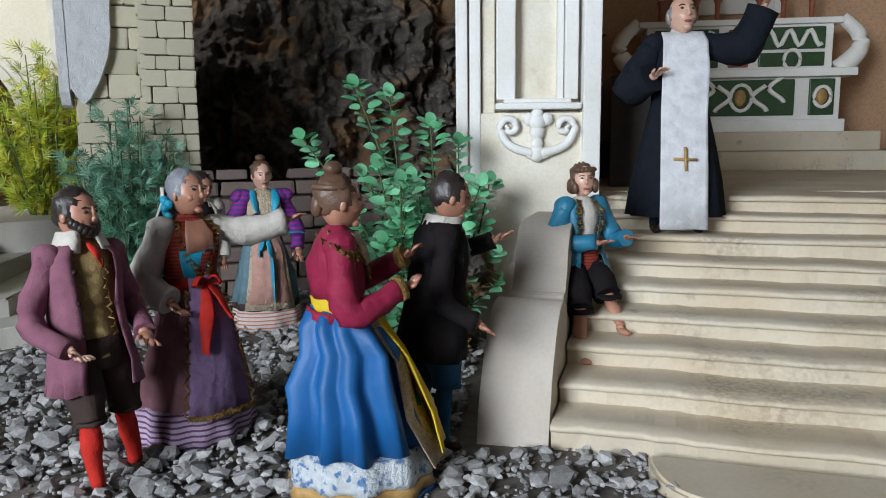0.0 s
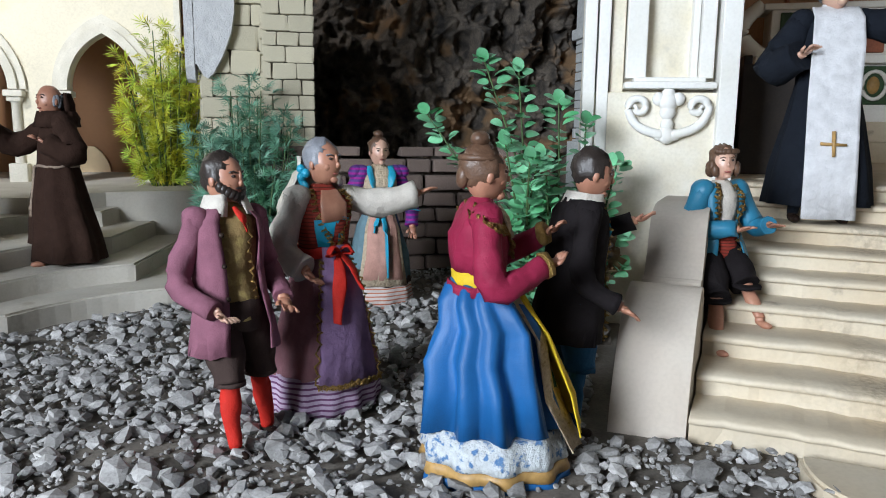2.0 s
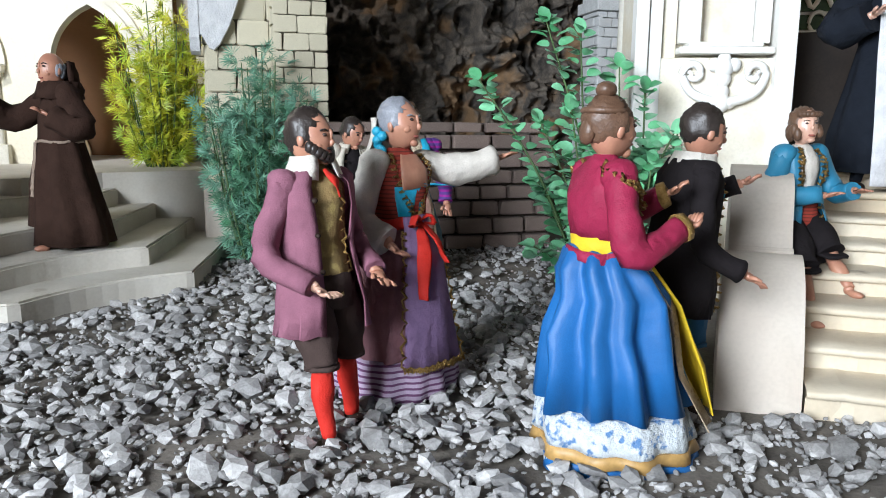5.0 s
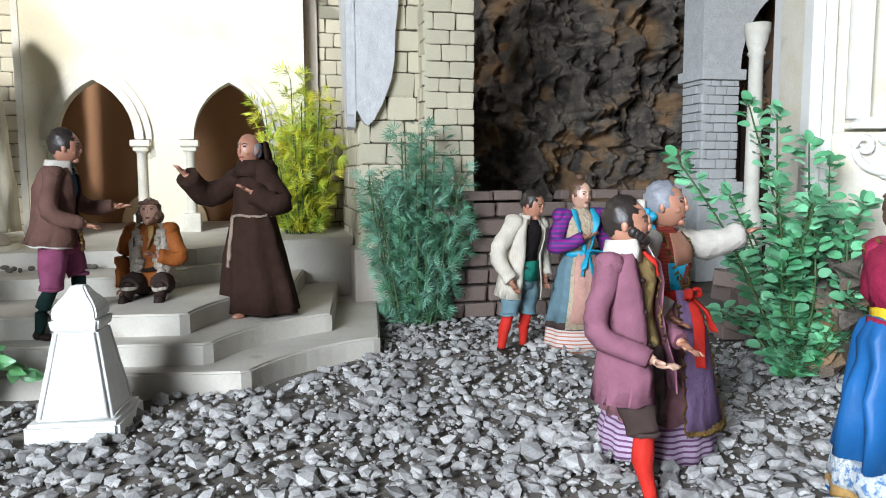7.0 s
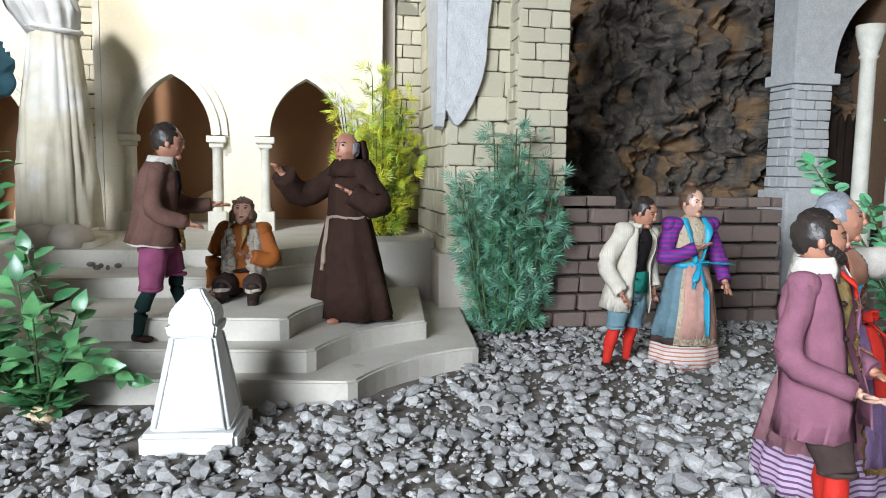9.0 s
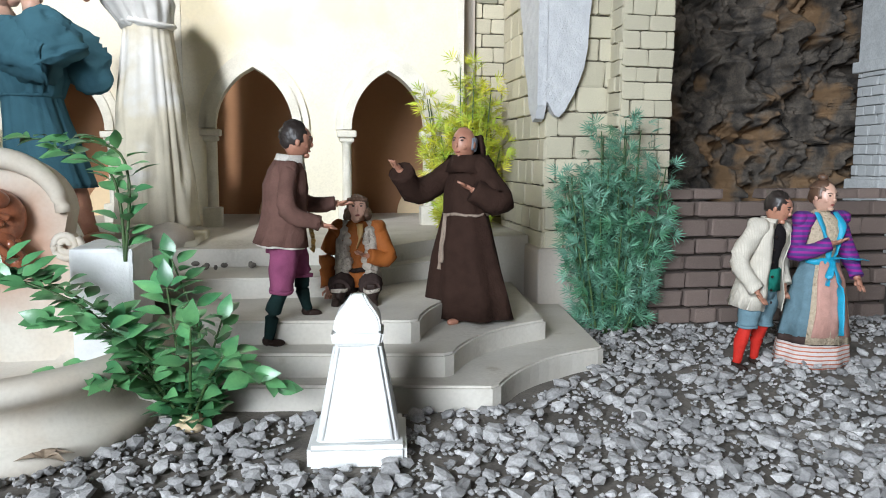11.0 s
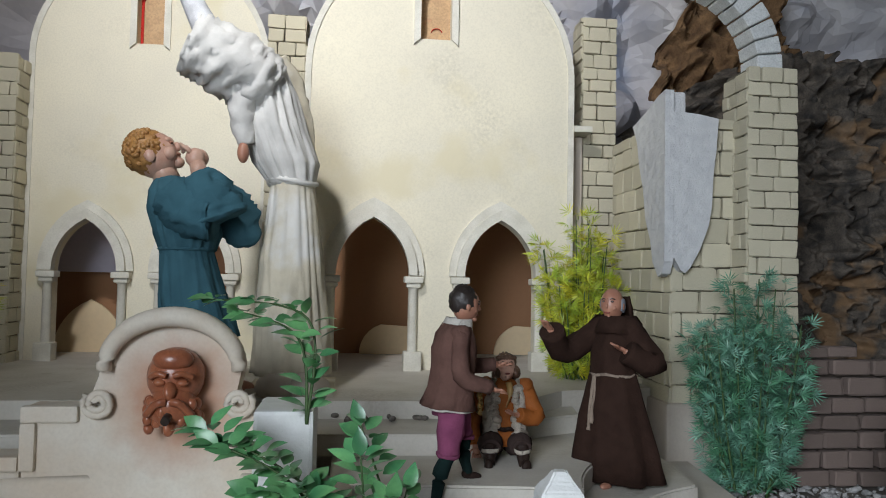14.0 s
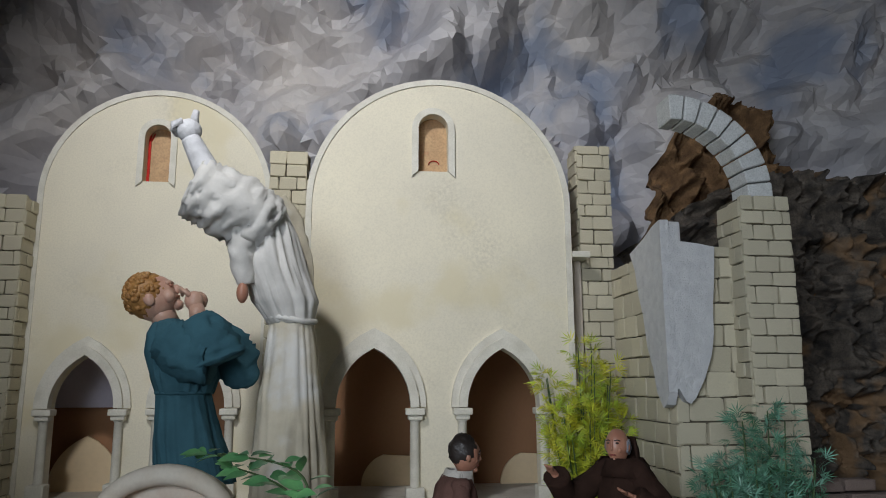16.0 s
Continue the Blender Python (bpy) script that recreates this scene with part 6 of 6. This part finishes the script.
d.arm(-1, (0.02, -0.20, 0.62), (0.12, -0.135, 0.655), "priest_black", "paleskin", (0.055, 0.075, 0.060), shoulder=(0, 0.11, 0.785))
d.wrap(0, 2 * math.pi, [(0.832, 0.036, 0.042, 0, 0), (0.855, 0.034, 0.038, 0, 0)], "white_felt", 0.004, 20)
d.head((0.012, 0, 0.925), "paleskin", "hairgrey", -10, 10, "bald", s=1.05)
d.done("priest_doll", "priest doll in black cassock with long white stole", "doll")

# friar
d = Doll((-0.700, 1.100, 0.054), -146, 0.276)
d.body([(0.02, 0.195, 0.245, -0.02, 0), (0.16, 0.175, 0.215, -0.015, 0), (0.32, 0.148, 0.178, 0, 0), (0.48, 0.118, 0.138, 0.006, 0), (0.56, 0.098, 0.118, 0.006, 0), (0.68, 0.100, 0.128, 0, 0), (0.76, 0.078, 0.118, 0, 0), (0.81, 0.045, 0.06, 0, 0), (0.825, 0.03, 0.036, 0, 0)], "friar_brown", 54, 0.07, 8)
for sg in (-1, 1):
    d.blob((0.165, sg * 0.075, 0.012), (0.038, 0.02, 0.016), "skin")
d.wrap(0, 2 * math.pi, [(0.535, 0.100, 0.120, 0.006, 0), (0.548, 0.100, 0.120, 0.006, 0)], "habit_cord", 0.007, 30)
d.limb([(0.108, -0.04, 0.54), (0.125, -0.045, 0.40), (0.145, -0.05, 0.26)], [0.007, 0.007, 0.009], "habit_cord")
d.limb([(0.108, -0.03, 0.54), (0.128, -0.028, 0.42), (0.150, -0.03, 0.30)], [0.006, 0.006, 0.007], "habit_cord")
d.wrap(R2(-20), R2(300), [(0.755, 0.085, 0.115, 0, 0), (0.80, 0.080, 0.10, -0.005, 0), (0.84, 0.062, 0.07, -0.005, 0)], "friar_brown", 0.028, 26, 0.010)
d.wrap(R2(95), R2(265), [(0.80, 0.07, 0.07, -0.02, 0), (0.88, 0.068, 0.062, -0.02, 0), (0.94, 0.045, 0.045, -0.025, 0)], "friar_brown", 0.010, 16, 0.006)
d.arm(-1, (0.15, -0.19, 0.65), (0.30, -0.17, 0.76), "friar_brown", "skin", (0.062, 0.066, 0.060))
d.arm(1, (-0.01, 0.21, 0.61), (0.10, 0.14, 0.67), "friar_brown", "skin", (0.064, 0.072, 0.058))
d.head((0.022, 0, 0.91), "skin", "hairgrey", -2, 14, "bald", s=1.08)
d.done("friar_doll", "bald friar doll in dark brown hooded habit on the steps", "doll")

# man in a brown jacket
d = Doll((-0.957, 0.995, 0.054), 4, 0.277, (4, 0))
man(d, "brown_jacket", "navy_denim", "magenta_cotton", "dark_teal_sock", "shoe_leather", [(0.12, 0.06, 0.105), (-0.05, -0.09, 0.0)], gap=30, coatlv=[(0.44, 0.108, 0.124, -0.01, 0)] + COAT[2:])
d.arm(-1, (0.0, -0.17, 0.60), (0.13, -0.15, 0.555), "brown_jacket", "skin")
d.arm(1, (0.09, 0.15, 0.62), (0.22, 0.13, 0.625), "brown_jacket", "skin")
d.head((0.03, 0, 0.91), "skin", "hairdark", 2, 0)
d.wrap(R2(25), R2(335), [(0.775, 0.055, 0.070, 0, 0), (0.835, 0.042, 0.046, 0.008, 0)], "white_linen", 0.017, 20, 0.003)
d.braid([(0.10, -0.08, 0.53), (0.115, -0.07, 0.48), (0.12, -0.06, 0.43)], 0.012)
d.wrap(R2(40), R2(320), [(0.432, 0.110, 0.126, -0.01, 0), (0.442, 0.110, 0.126, -0.01, 0)], "white_linen", 0.006, 26)
d.done("villager_doll", "doll in brown jacket and plum breeches climbing the steps", "doll")

# seated boy with fleece
d = Doll((-0.852, 1.125, 0.012), -98, 0.245)
d.names = []
for sg in (-1, 1):
    d.limb([(-0.02, sg * 0.06, 0.36), (0.12, sg * 0.085, 0.385), (0.17, sg * 0.085, 0.37)], [0.07, 0.066, 0.056], "dark_brown_cloth")
    d.limb([(0.16, sg * 0.085, 0.38), (0.19, sg * 0.09, 0.33), (0.225, sg * 0.095, 0.285)], [0.040, 0.036, 0.030], "shoe_leather")
    d.blob((0.255, sg * 0.10, 0.290), (0.036, 0.026, 0.045), "shoe_leather")
    d.wrap(0, 6.28, [(0.352, 0.045, 0.045, 0.175, sg * 0.088), (0.372, 0.046, 0.046, 0.172, sg * 0.088)], "fleece", 0.003, 16)
d.body([(z - 0.08, rx, ry, ox, oy) for z, rx, ry, ox, oy in TORSO], "orange_leather")
d.wrap(0, 6.28, [(0.45, 0.082, 0.094, 0, 0), (0.475, 0.082, 0.094, 0, 0)], "shoe_leather", 0.006, 26)
d.wrap(R2(38), R2(322), [(0.36, 0.11, 0.125, -0.01, 0), (0.50, 0.10, 0.11, 0, 0), (0.62, 0.095, 0.115, 0, 0), (0.69, 0.075, 0.105, 0, 0), (0.735, 0.05, 0.06, 0, 0)], "fleece", 0.016, 30, 0.007)
for sg in (-1, 1):
    for k in range(9):
        d.blob((0.062 + 0.018 * math.sin(k * 0.6), sg * (0.062 + 0.012 * math.sin(k * 1.7)), 0.42 + 0.033 * k), (0.030, 0.030, 0.026), "fleece", None, 8, 6)
d.limb([(0.05, 0.02, 0.72), (0.088, 0.02, 0.66), (0.09, 0.0, 0.58)], [0.02, 0.018, 0.008], "gold", flat=0.5)
d.arm(-1, (-0.01, -0.175, 0.52), (0.03, -0.17, 0.36), "orange_leather", "skin", (0.055, 0.05, 0.042), shoulder=(0, 0.11, 0.69))
d.arm(1, (0.04, 0.17, 0.53), (0.11, 0.07, 0.55), "orange_leather", "skin", (0.055, 0.05, 0.042), shoulder=(0, 0.11, 0.69))
d.head((0.01, 0, 0.815), "paleskin", "hairbrown", -14, 4, "long", s=1.05)
d.done("boy_doll", "seated boy doll in orange tunic and pale fleece", "doll")

# couple by the low wall
d = Doll((-0.330, 0.985, -0.002), -68, 0.252, (6, 3))
man(d, "ecru_knit", "black_cloth", "grey_blue_cloth", "red_cloth", "shoe_leather", [(-0.02, 0.10, 0), (0.02, -0.10, 0)], gap=32)
d.wrap(R2(-60), R2(60), [(0.45, 0.088, 0.098, 0, 0), (0.56, 0.082, 0.094, 0, 0)], "green_sash", 0.004, 14, 0.002)
d.arm(-1, (-0.02, -0.17, 0.58), (0.09, -0.145, 0.45), "ecru_knit", "skin", (0.056, 0.05, 0.042))
d.arm(1, (-0.02, 0.16, 0.60), (0.04, 0.15, 0.47), "ecru_knit", "skin", (0.054, 0.05, 0.042))
d.head((0.03, 0, 0.895), "skin", "hairdark", 14, 18)
d.wrap(R2(25), R2(335), [(0.775, 0.055, 0.070, 0, 0), (0.825, 0.042, 0.046, 0.008, 0)], "ecru_knit", 0.010, 20, 0.003)
for k in range(6):
    d.blob((0.090 + 0.035 * (k / 5) ** 2, -0.058, 0.74 - 0.07 * k), (0.006, 0.007, 0.007), "shoe_leather", None, 8, 6)
d.done("villager_doll", "leaning doll in ecru jacket, green sash and red stockings", "doll")

d = Doll((-0.217, 0.998, -0.004), -84, 0.264)
SK = [(0.0, 0.165, 0.20, -0.01, 0), (0.12, 0.155, 0.188, -0.01, 0), (0.30, 0.130, 0.160, 0, 0), (0.46, 0.106, 0.126, 0, 0), (0.57, 0.078, 0.086, 0, 0)]
d.body([(0.0, 0.168, 0.205, -0.01, 0), (0.06, 0.163, 0.198, -0.01, 0), (0.125, 0.156, 0.190, -0.01, 0)], "banded_hem", 54, 0.04, 10)
d.body([(0.125, 0.156, 0.19, -0.01, 0), (0.165, 0.150, 0.184, -0.01, 0)], "dark_brown_cloth", 54, 0.04, 10)
d.body([(0.16, 0.150, 0.184, -0.01, 0)] + SK[2:], "grey_blue_cloth", 54, 0.04, 10)
d.body([(0.55, 0.078, 0.088, 0, 0), (0.64, 0.084, 0.098, 0, 0), (0.71, 0.092, 0.108, 0, 0), (0.765, 0.070, 0.104, 0, 0), (0.80, 0.042, 0.058, 0, 0), (0.82, 0.03, 0.036, 0, 0)], "cream_lace", 26)
AP = [(0.13, 0.155, 0.188, -0.005, 0)] + SK[2:]
d.wrap(R2(-46), R2(46), AP, "cream_lace", 0.008, 16, 0.003)
d.wrap(R2(-36), R2(36), [(0.165, 0.150, 0.183, -0.005, 0)] + SK[2:], "pink_satin", 0.013, 14, 0.002)
for sg in (-1, 1):
    d.limb([(0.03, sg * 0.062, 0.81), (0.082, sg * 0.055, 0.74), (0.098, sg * 0.035, 0.64), (0.09, sg * 0.02, 0.57)], [0.016, 0.020, 0.018, 0.012], "cyan_ribbon", flat=0.4)
    d.blob((0.0, sg * 0.13, 0.775), (0.045, 0.045, 0.042), "purple_sleeve")
d.wrap(R2(-70), R2(70), [(0.545, 0.082, 0.092, 0, 0), (0.575, 0.080, 0.09, 0, 0)], "cyan_ribbon", 0.014, 14)
d.limb([(0.10, 0.0, 0.56), (0.145, 0.01, 0.42), (0.172, 0.015, 0.18)], [0.012, 0.018, 0.014], "cyan_ribbon", flat=0.3)
d.limb([(0.10, 0.0, 0.56), (0.12, -0.04, 0.50), (0.125, -0.05, 0.44)], [0.012, 0.018, 0.014], "cyan_ribbon", flat=0.3)
d.limb([(0.10, 0.0, 0.57), (0.12, 0.10, 0.575), (0.10, 0.22, 0.55)], [0.012, 0.018, 0.012], "cyan_ribbon", flat=0.3)
d.arm(-1, (0.02, -0.175, 0.60), (0.125, -0.045, 0.655), "purple_sleeve", "skin", (0.050, 0.048, 0.036))
d.arm(1, (0.0, 0.18, 0.60), (0.08, 0.175, 0.47), "purple_sleeve", "skin", (0.050, 0.048, 0.036))
d.head((0.014, 0, 0.905), "paleskin", "hairbrown", 4, 6, "bun", s=1.0)
d.done("villager_doll", "doll in pink apron with light blue bow by the wall", "doll")

def between(levels, n=5):
    """Levels with n steps eased in between each pair."""
    out = []
    for a, b in zip(levels, levels[1:]):
        for k in range(n):
            t = k / n
            out.append(tuple(x + (y - x) * t for x, y in zip(a, b)))
    return out + [levels[-1]]


def drape(bm, levels, mi, n=84, k=13, seed=0.0, steps=7):
    """A robe of ring levels (z, x0, x1, depth, y, fold) with sharp hanging folds."""
    rows = between(levels, steps)
    out = []
    for z, x0, x1, dp, y, w in rows:
        c = Vector(((x0 + x1) / 2, y, z))
        ringp = []
        for i in range(n):
            a = 2 * math.pi * i / n
            q = Vector((math.cos(a) * 1.7, math.sin(a) * 1.7, z * 2.2 + seed))
            f = 0.75 - 2.8 * abs(noise.noise(q * 2.1)) + 0.55 * noise.noise(q * 6.3)
            rr = 1 + w * f
            ringp.append(c + Vector(((x1 - x0) / 2 * rr * math.cos(a), dp * rr * math.sin(a), 0)))
        out.append(ringp)
    loft(bm, out, mi)


def sleeve(bm, pts, radii, mi, n=30, fold=0.16, seed=0.0, flat=1.0):
    """A wide sleeve with folds that run across it."""
    pts = curve_pts(pts, 8)
    m = len(pts) - 1
    rings = []
    for i, p in enumerate(pts):
        t = (pts[min(i + 1, m)] - pts[max(i - 1, 0)]).normalized()
        sd = t.cross(Vector((0, 1, 0))).normalized()
        dp = sd.cross(t)
        u = i / m * (len(radii) - 1)
        j = min(int(u), len(radii) - 2)
        r = radii[j] + (radii[j + 1] - radii[j]) * (u - j)
        row = []
        for k in range(n):
            a = 2 * math.pi * k / n
            q = Vector((math.cos(a) * 0.9, math.sin(a) * 0.9, i * 0.16 + seed))
            f = 1 + fold * (0.65 - 2.8 * abs(noise.noise(q * 2.3)) + 0.5 * noise.noise(q * 5.1))
            row.append(p + sd * r * f * math.cos(a) + dp * r * flat * f * math.sin(a))
        rings.append(row)
    loft(bm, rings, mi)


def between(levels, n=5):
    """Levels with n steps eased in between each pair."""
    out = []
    for a, b in zip(levels, levels[1:]):
        for k in range(n):
            t = k / n
            out.append(tuple(x + (y - x) * t for x, y in zip(a, b)))
    return out + [levels[-1]]


# tall white statue with raised arm
bm = bmesh.new()
ST = ["monk_cream", "monk_white", "skin", "white_felt", "stone"]
drape(bm, ((0.168, -1.236, -1.106, 0.060, 1.365, 0.10), (0.25, -1.234, -1.112, 0.058, 1.375, 0.10), (0.36, -1.230, -1.124, 0.054, 1.39, 0.09), (0.45, -1.222, -1.136, 0.049, 1.40, 0.07), (0.498, -1.218, -1.143, 0.043, 1.405, 0.04)), 0, seed=2.0)
drape(bm, ((0.490, -1.219, -1.142, 0.045, 1.405, 0.06), (0.53, -1.245, -1.140, 0.054, 1.402, 0.13), (0.59, -1.266, -1.160, 0.058, 1.40, 0.15), (0.65, -1.268, -1.178, 0.056, 1.40, 0.13), (0.69, -1.250, -1.195, 0.046, 1.40, 0.10), (0.716, -1.224, -1.203, 0.024, 1.40, 0.05)), 1, seed=7.0)
tube(bm, [ring((-1.1805, 1.405, 0.497), 0.041, 0.047, 25)[i % 25] + Vector((0, 0, 0.004 * math.sin(i * 0.5))) for i in range(26)], 0.005, 1, 8)
# raised sleeve, forearm, closed hand with raised thumb
sleeve(bm, [(-1.350, 1.345, 0.720), (-1.310, 1.352, 0.703), (-1.262, 1.368, 0.677), (-1.225, 1.385, 0.655)], [0.050, 0.056, 0.058, 0.050], 1, 36, 0.20, 3.0)
tube(bm, curve_pts([(-1.322, 1.345, 0.738), (-1.340, 1.342, 0.772), (-1.358, 1.340, 0.806)], 5), [0.024 - 0.0008 * k for k in range(11)], 3, 14)
ball(bm, (-1.361, 1.340, 0.820), (0.022, 0.019, 0.021), 3)
for k in range(4):
    tube(bm, [(-1.369, 1.326 + 0.009 * k, 0.832), (-1.384, 1.326 + 0.009 * k, 0.826), (-1.383, 1.325 + 0.009 * k, 0.814)], 0.0062, 3, 7)
tube(bm, [(-1.352, 1.338, 0.832), (-1.352, 1.338, 0.845), (-1.350, 1.338, 0.856)], [0.008, 0.007, 0.0055], 3, 8)
# cloth falling down the back, lowered sleeve and hand
sleeve(bm, [(-1.220, 1.415, 0.716), (-1.192, 1.425, 0.675), (-1.168, 1.425, 0.610), (-1.154, 1.42, 0.548)], [0.022, 0.024, 0.018, 0.010], 0, 18, 0.18, 5.0, 0.6)
sleeve(bm, [(-1.258, 1.350, 0.655), (-1.264, 1.355, 0.605), (-1.256, 1.362, 0.556)], [0.026, 0.022, 0.014], 1, 20, 0.18, 8.0)
ball(bm, (-1.260, 1.352, 0.540), (0.010, 0.010, 0.018), 2)
# rough stone feet
for cx_, sx in ((-1.140, 0.036), (-1.190, 0.034)):
    for v in ball(bm, (cx_, 1.310, 0.152), (sx, 0.046, 0.024), 4, None, 18, 12):
        v.co += 0.006 * noise.noise_vector(v.co * 60)
for v in box(bm, (-1.24, 1.28, 0.10), (-1.10, 1.44, 0.150)):
    v.co += 0.008 * noise.noise_vector(v.co * 30)
tagged(part("saint_statue", bm, ST, smooth=True), "tall statue in white draped robe with raised arm", "statue")

# blond boy statue
bm = bmesh.new()
SB = ["boy_blue_tunic", "paleskin", "hairblond", "skin"]
drape(bm, ((0.232, -1.372, -1.258, 0.052, 1.335, 0.12), (0.30, -1.382, -1.280, 0.050, 1.338, 0.12), (0.365, -1.384, -1.300, 0.043, 1.34, 0.07), (0.378, -1.386, -1.302, 0.043, 1.34, 0.04)), 0, seed=11.0)
drape(bm, ((0.372, -1.386, -1.298, 0.044, 1.34, 0.07), (0.40, -1.396, -1.290, 0.050, 1.34, 0.13), (0.44, -1.404, -1.300, 0.052, 1.34, 0.13), (0.468, -1.406, -1.318, 0.046, 1.34, 0.09), (0.486, -1.398, -1.345, 0.030, 1.34, 0.05), (0.494, -1.388, -1.358, 0.020, 1.34, 0.0)), 0, seed=14.0)
tube(bm, [ring((-1.343, 1.34, 0.374), 0.043, 0.044, 21)[i % 21] for i in range(22)], 0.0035, 0, 6)
# near sleeve: shoulder to elbow, up to the wrist; far sleeve hanging to a point
sleeve(bm, [(-1.366, 1.305, 0.458), (-1.325, 1.288, 0.432), (-1.292, 1.282, 0.428)], [0.034, 0.040, 0.040], 0, 28, 0.20, 17.0, 0.85)
sleeve(bm, [(-1.283, 1.282, 0.420), (-1.300, 1.284, 0.458), (-1.318, 1.288, 0.493)], [0.046, 0.040, 0.022], 0, 28, 0.18, 19.0, 0.75)
sleeve(bm, [(-1.318, 1.362, 0.480), (-1.280, 1.362, 0.440), (-1.250, 1.360, 0.408), (-1.228, 1.358, 0.400)], [0.026, 0.042, 0.034, 0.006], 0, 28, 0.14, 23.0, 0.6)
# joined hands at the lips
tube(bm, [(-1.316, 1.288, 0.490), (-1.322, 1.292, 0.510)], [0.014, 0.012], 1, 10)
ball(bm, (-1.326, 1.294, 0.519), (0.015, 0.011, 0.016), 1)
ball(bm, (-1.322, 1.312, 0.521), (0.014, 0.010, 0.015), 1)
for k in range(4):
    tube(bm, [(-1.331, 1.287 + 0.005 * k, 0.526), (-1.341, 1.289 + 0.005 * k, 0.534 + 0.001 * k), (-1.349, 1.291 + 0.005 * k, 0.540 - 0.004 * k)], [0.0042, 0.0038, 0.0028], 1, 6)
# head tilted back
hc = Vector((-1.398, 1.335, 0.527))
HR = pose(0, 0, 0, 0, -26, 0)
tube(bm, [(-1.374, 1.337, 0.480), hc + Vector((0.006, 0, -0.008))], [0.021, 0.020], 1, 12)
ball(bm, hc, (0.037, 0.030, 0.039), 1, HR, 24, 18)
ball(bm, hc + HR @ Vector((0.0375, 0, -0.001)), (0.0075, 0.0055, 0.008), 1, HR, 10, 8)
ball(bm, hc + HR @ Vector((0.030, 0, 0.012)), (0.007, 0.020, 0.007), 1, HR, 10, 8)
ball(bm, hc + HR @ Vector((0.029, 0, -0.026)), (0.010, 0.011, 0.009), 1, HR, 10, 8)
ball(bm, hc + HR @ Vector((0.0335, 0, -0.0135)), (0.005, 0.009, 0.0032), 3, HR, 8, 6)
for sg in (-1, 1):
    ball(bm, hc + HR @ Vector((0.024, sg * 0.017, -0.010)), (0.011, 0.010, 0.012), 1, HR, 10, 8)
    ball(bm, hc + HR @ Vector((0.0335, sg * 0.0125, 0.006)), (0.0035, 0.0055, 0.003), 3, HR, 8, 6)
    ball(bm, hc + HR @ Vector((-0.003, sg * 0.031, -0.004)), (0.009, 0.005, 0.012), 1, HR, 10, 8)
for v in ball(bm, hc + HR @ Vector((-0.0085, 0, 0.0085)), (0.037, 0.0345, 0.038), 2, HR, 44, 30):
    v.co += 0.0032 * noise.noise_vector(v.co * 150) + 0.0022 * noise.noise_vector(v.co * 60)
rh = random.Random(31)
for k in range(150):
    a, e = rh.uniform(0.6, 5.7), rh.uniform(-0.5, 1.4)
    d_ = Vector((math.cos(a) * math.cos(e), math.sin(a) * math.cos(e), math.sin(e)))
    p_ = hc + HR @ Vector((-0.0085 + d_.x * 0.036, d_.y * 0.034, 0.0085 + d_.z * 0.037))
    ball(bm, p_, (0.0052, 0.0042, 0.0046), 2, pose(0, 0, 0, rh.uniform(0, 90), rh.uniform(0, 90), 0), 7, 5)
# legs below the tunic
for x0, x1 in ((-1.287, -1.264), (-1.335, -1.318)):
    tube(bm, curve_pts([(x0 - 0.008, 1.34, 0.255), (x0 + 0.006, 1.338, 0.205), (x1, 1.336, 0.155)], 4), [0.020, 0.020, 0.019, 0.018, 0.017, 0.015, 0.013, 0.012, 0.012], 3, 12)
    ball(bm, (x1 + 0.012, 1.328, 0.150), (0.026, 0.014, 0.012), 3)
tagged(part("boy_statue", bm, SB, smooth=True), "blond boy statue in blue belted tunic, head tilted back", "statue")

# ---- bricks of walls and pillars ----
for it in LATER:
    if it[0] == "panel":
        bricks(it[1], CF @ pose(-0.050, W0 + 0.0285, 0.338), 0.056, 0.66, 0.020, 0.016, "palebrick", depth=0.008, seed=5, proud=0.001)
    else:
        lay_pillar(*it)
bricks(RUIN, pose(RX0, RY0 + 0.004, 0), RX1 - RX0, RZ - 0.115, 0.052, 0.042, "brick", seed=71, z0=0.115)
bricks(RUIN, pose(RX0 + 0.004, RY1, 0, 0, 0, -90), RY1 - RY0, RZ - 0.115, 0.052, 0.042, "brick", seed=72, z0=0.115)
bricks(LW, pose(-0.40, 1.236, 0), 0.50, 0.235, 0.062, 0.031, "darkbrick", depth=0.035, joint=0.005, seed=73, proud=0.01,
       keep=lambda x, z: not (z > 0.2 and 0.16 < x < 0.22))
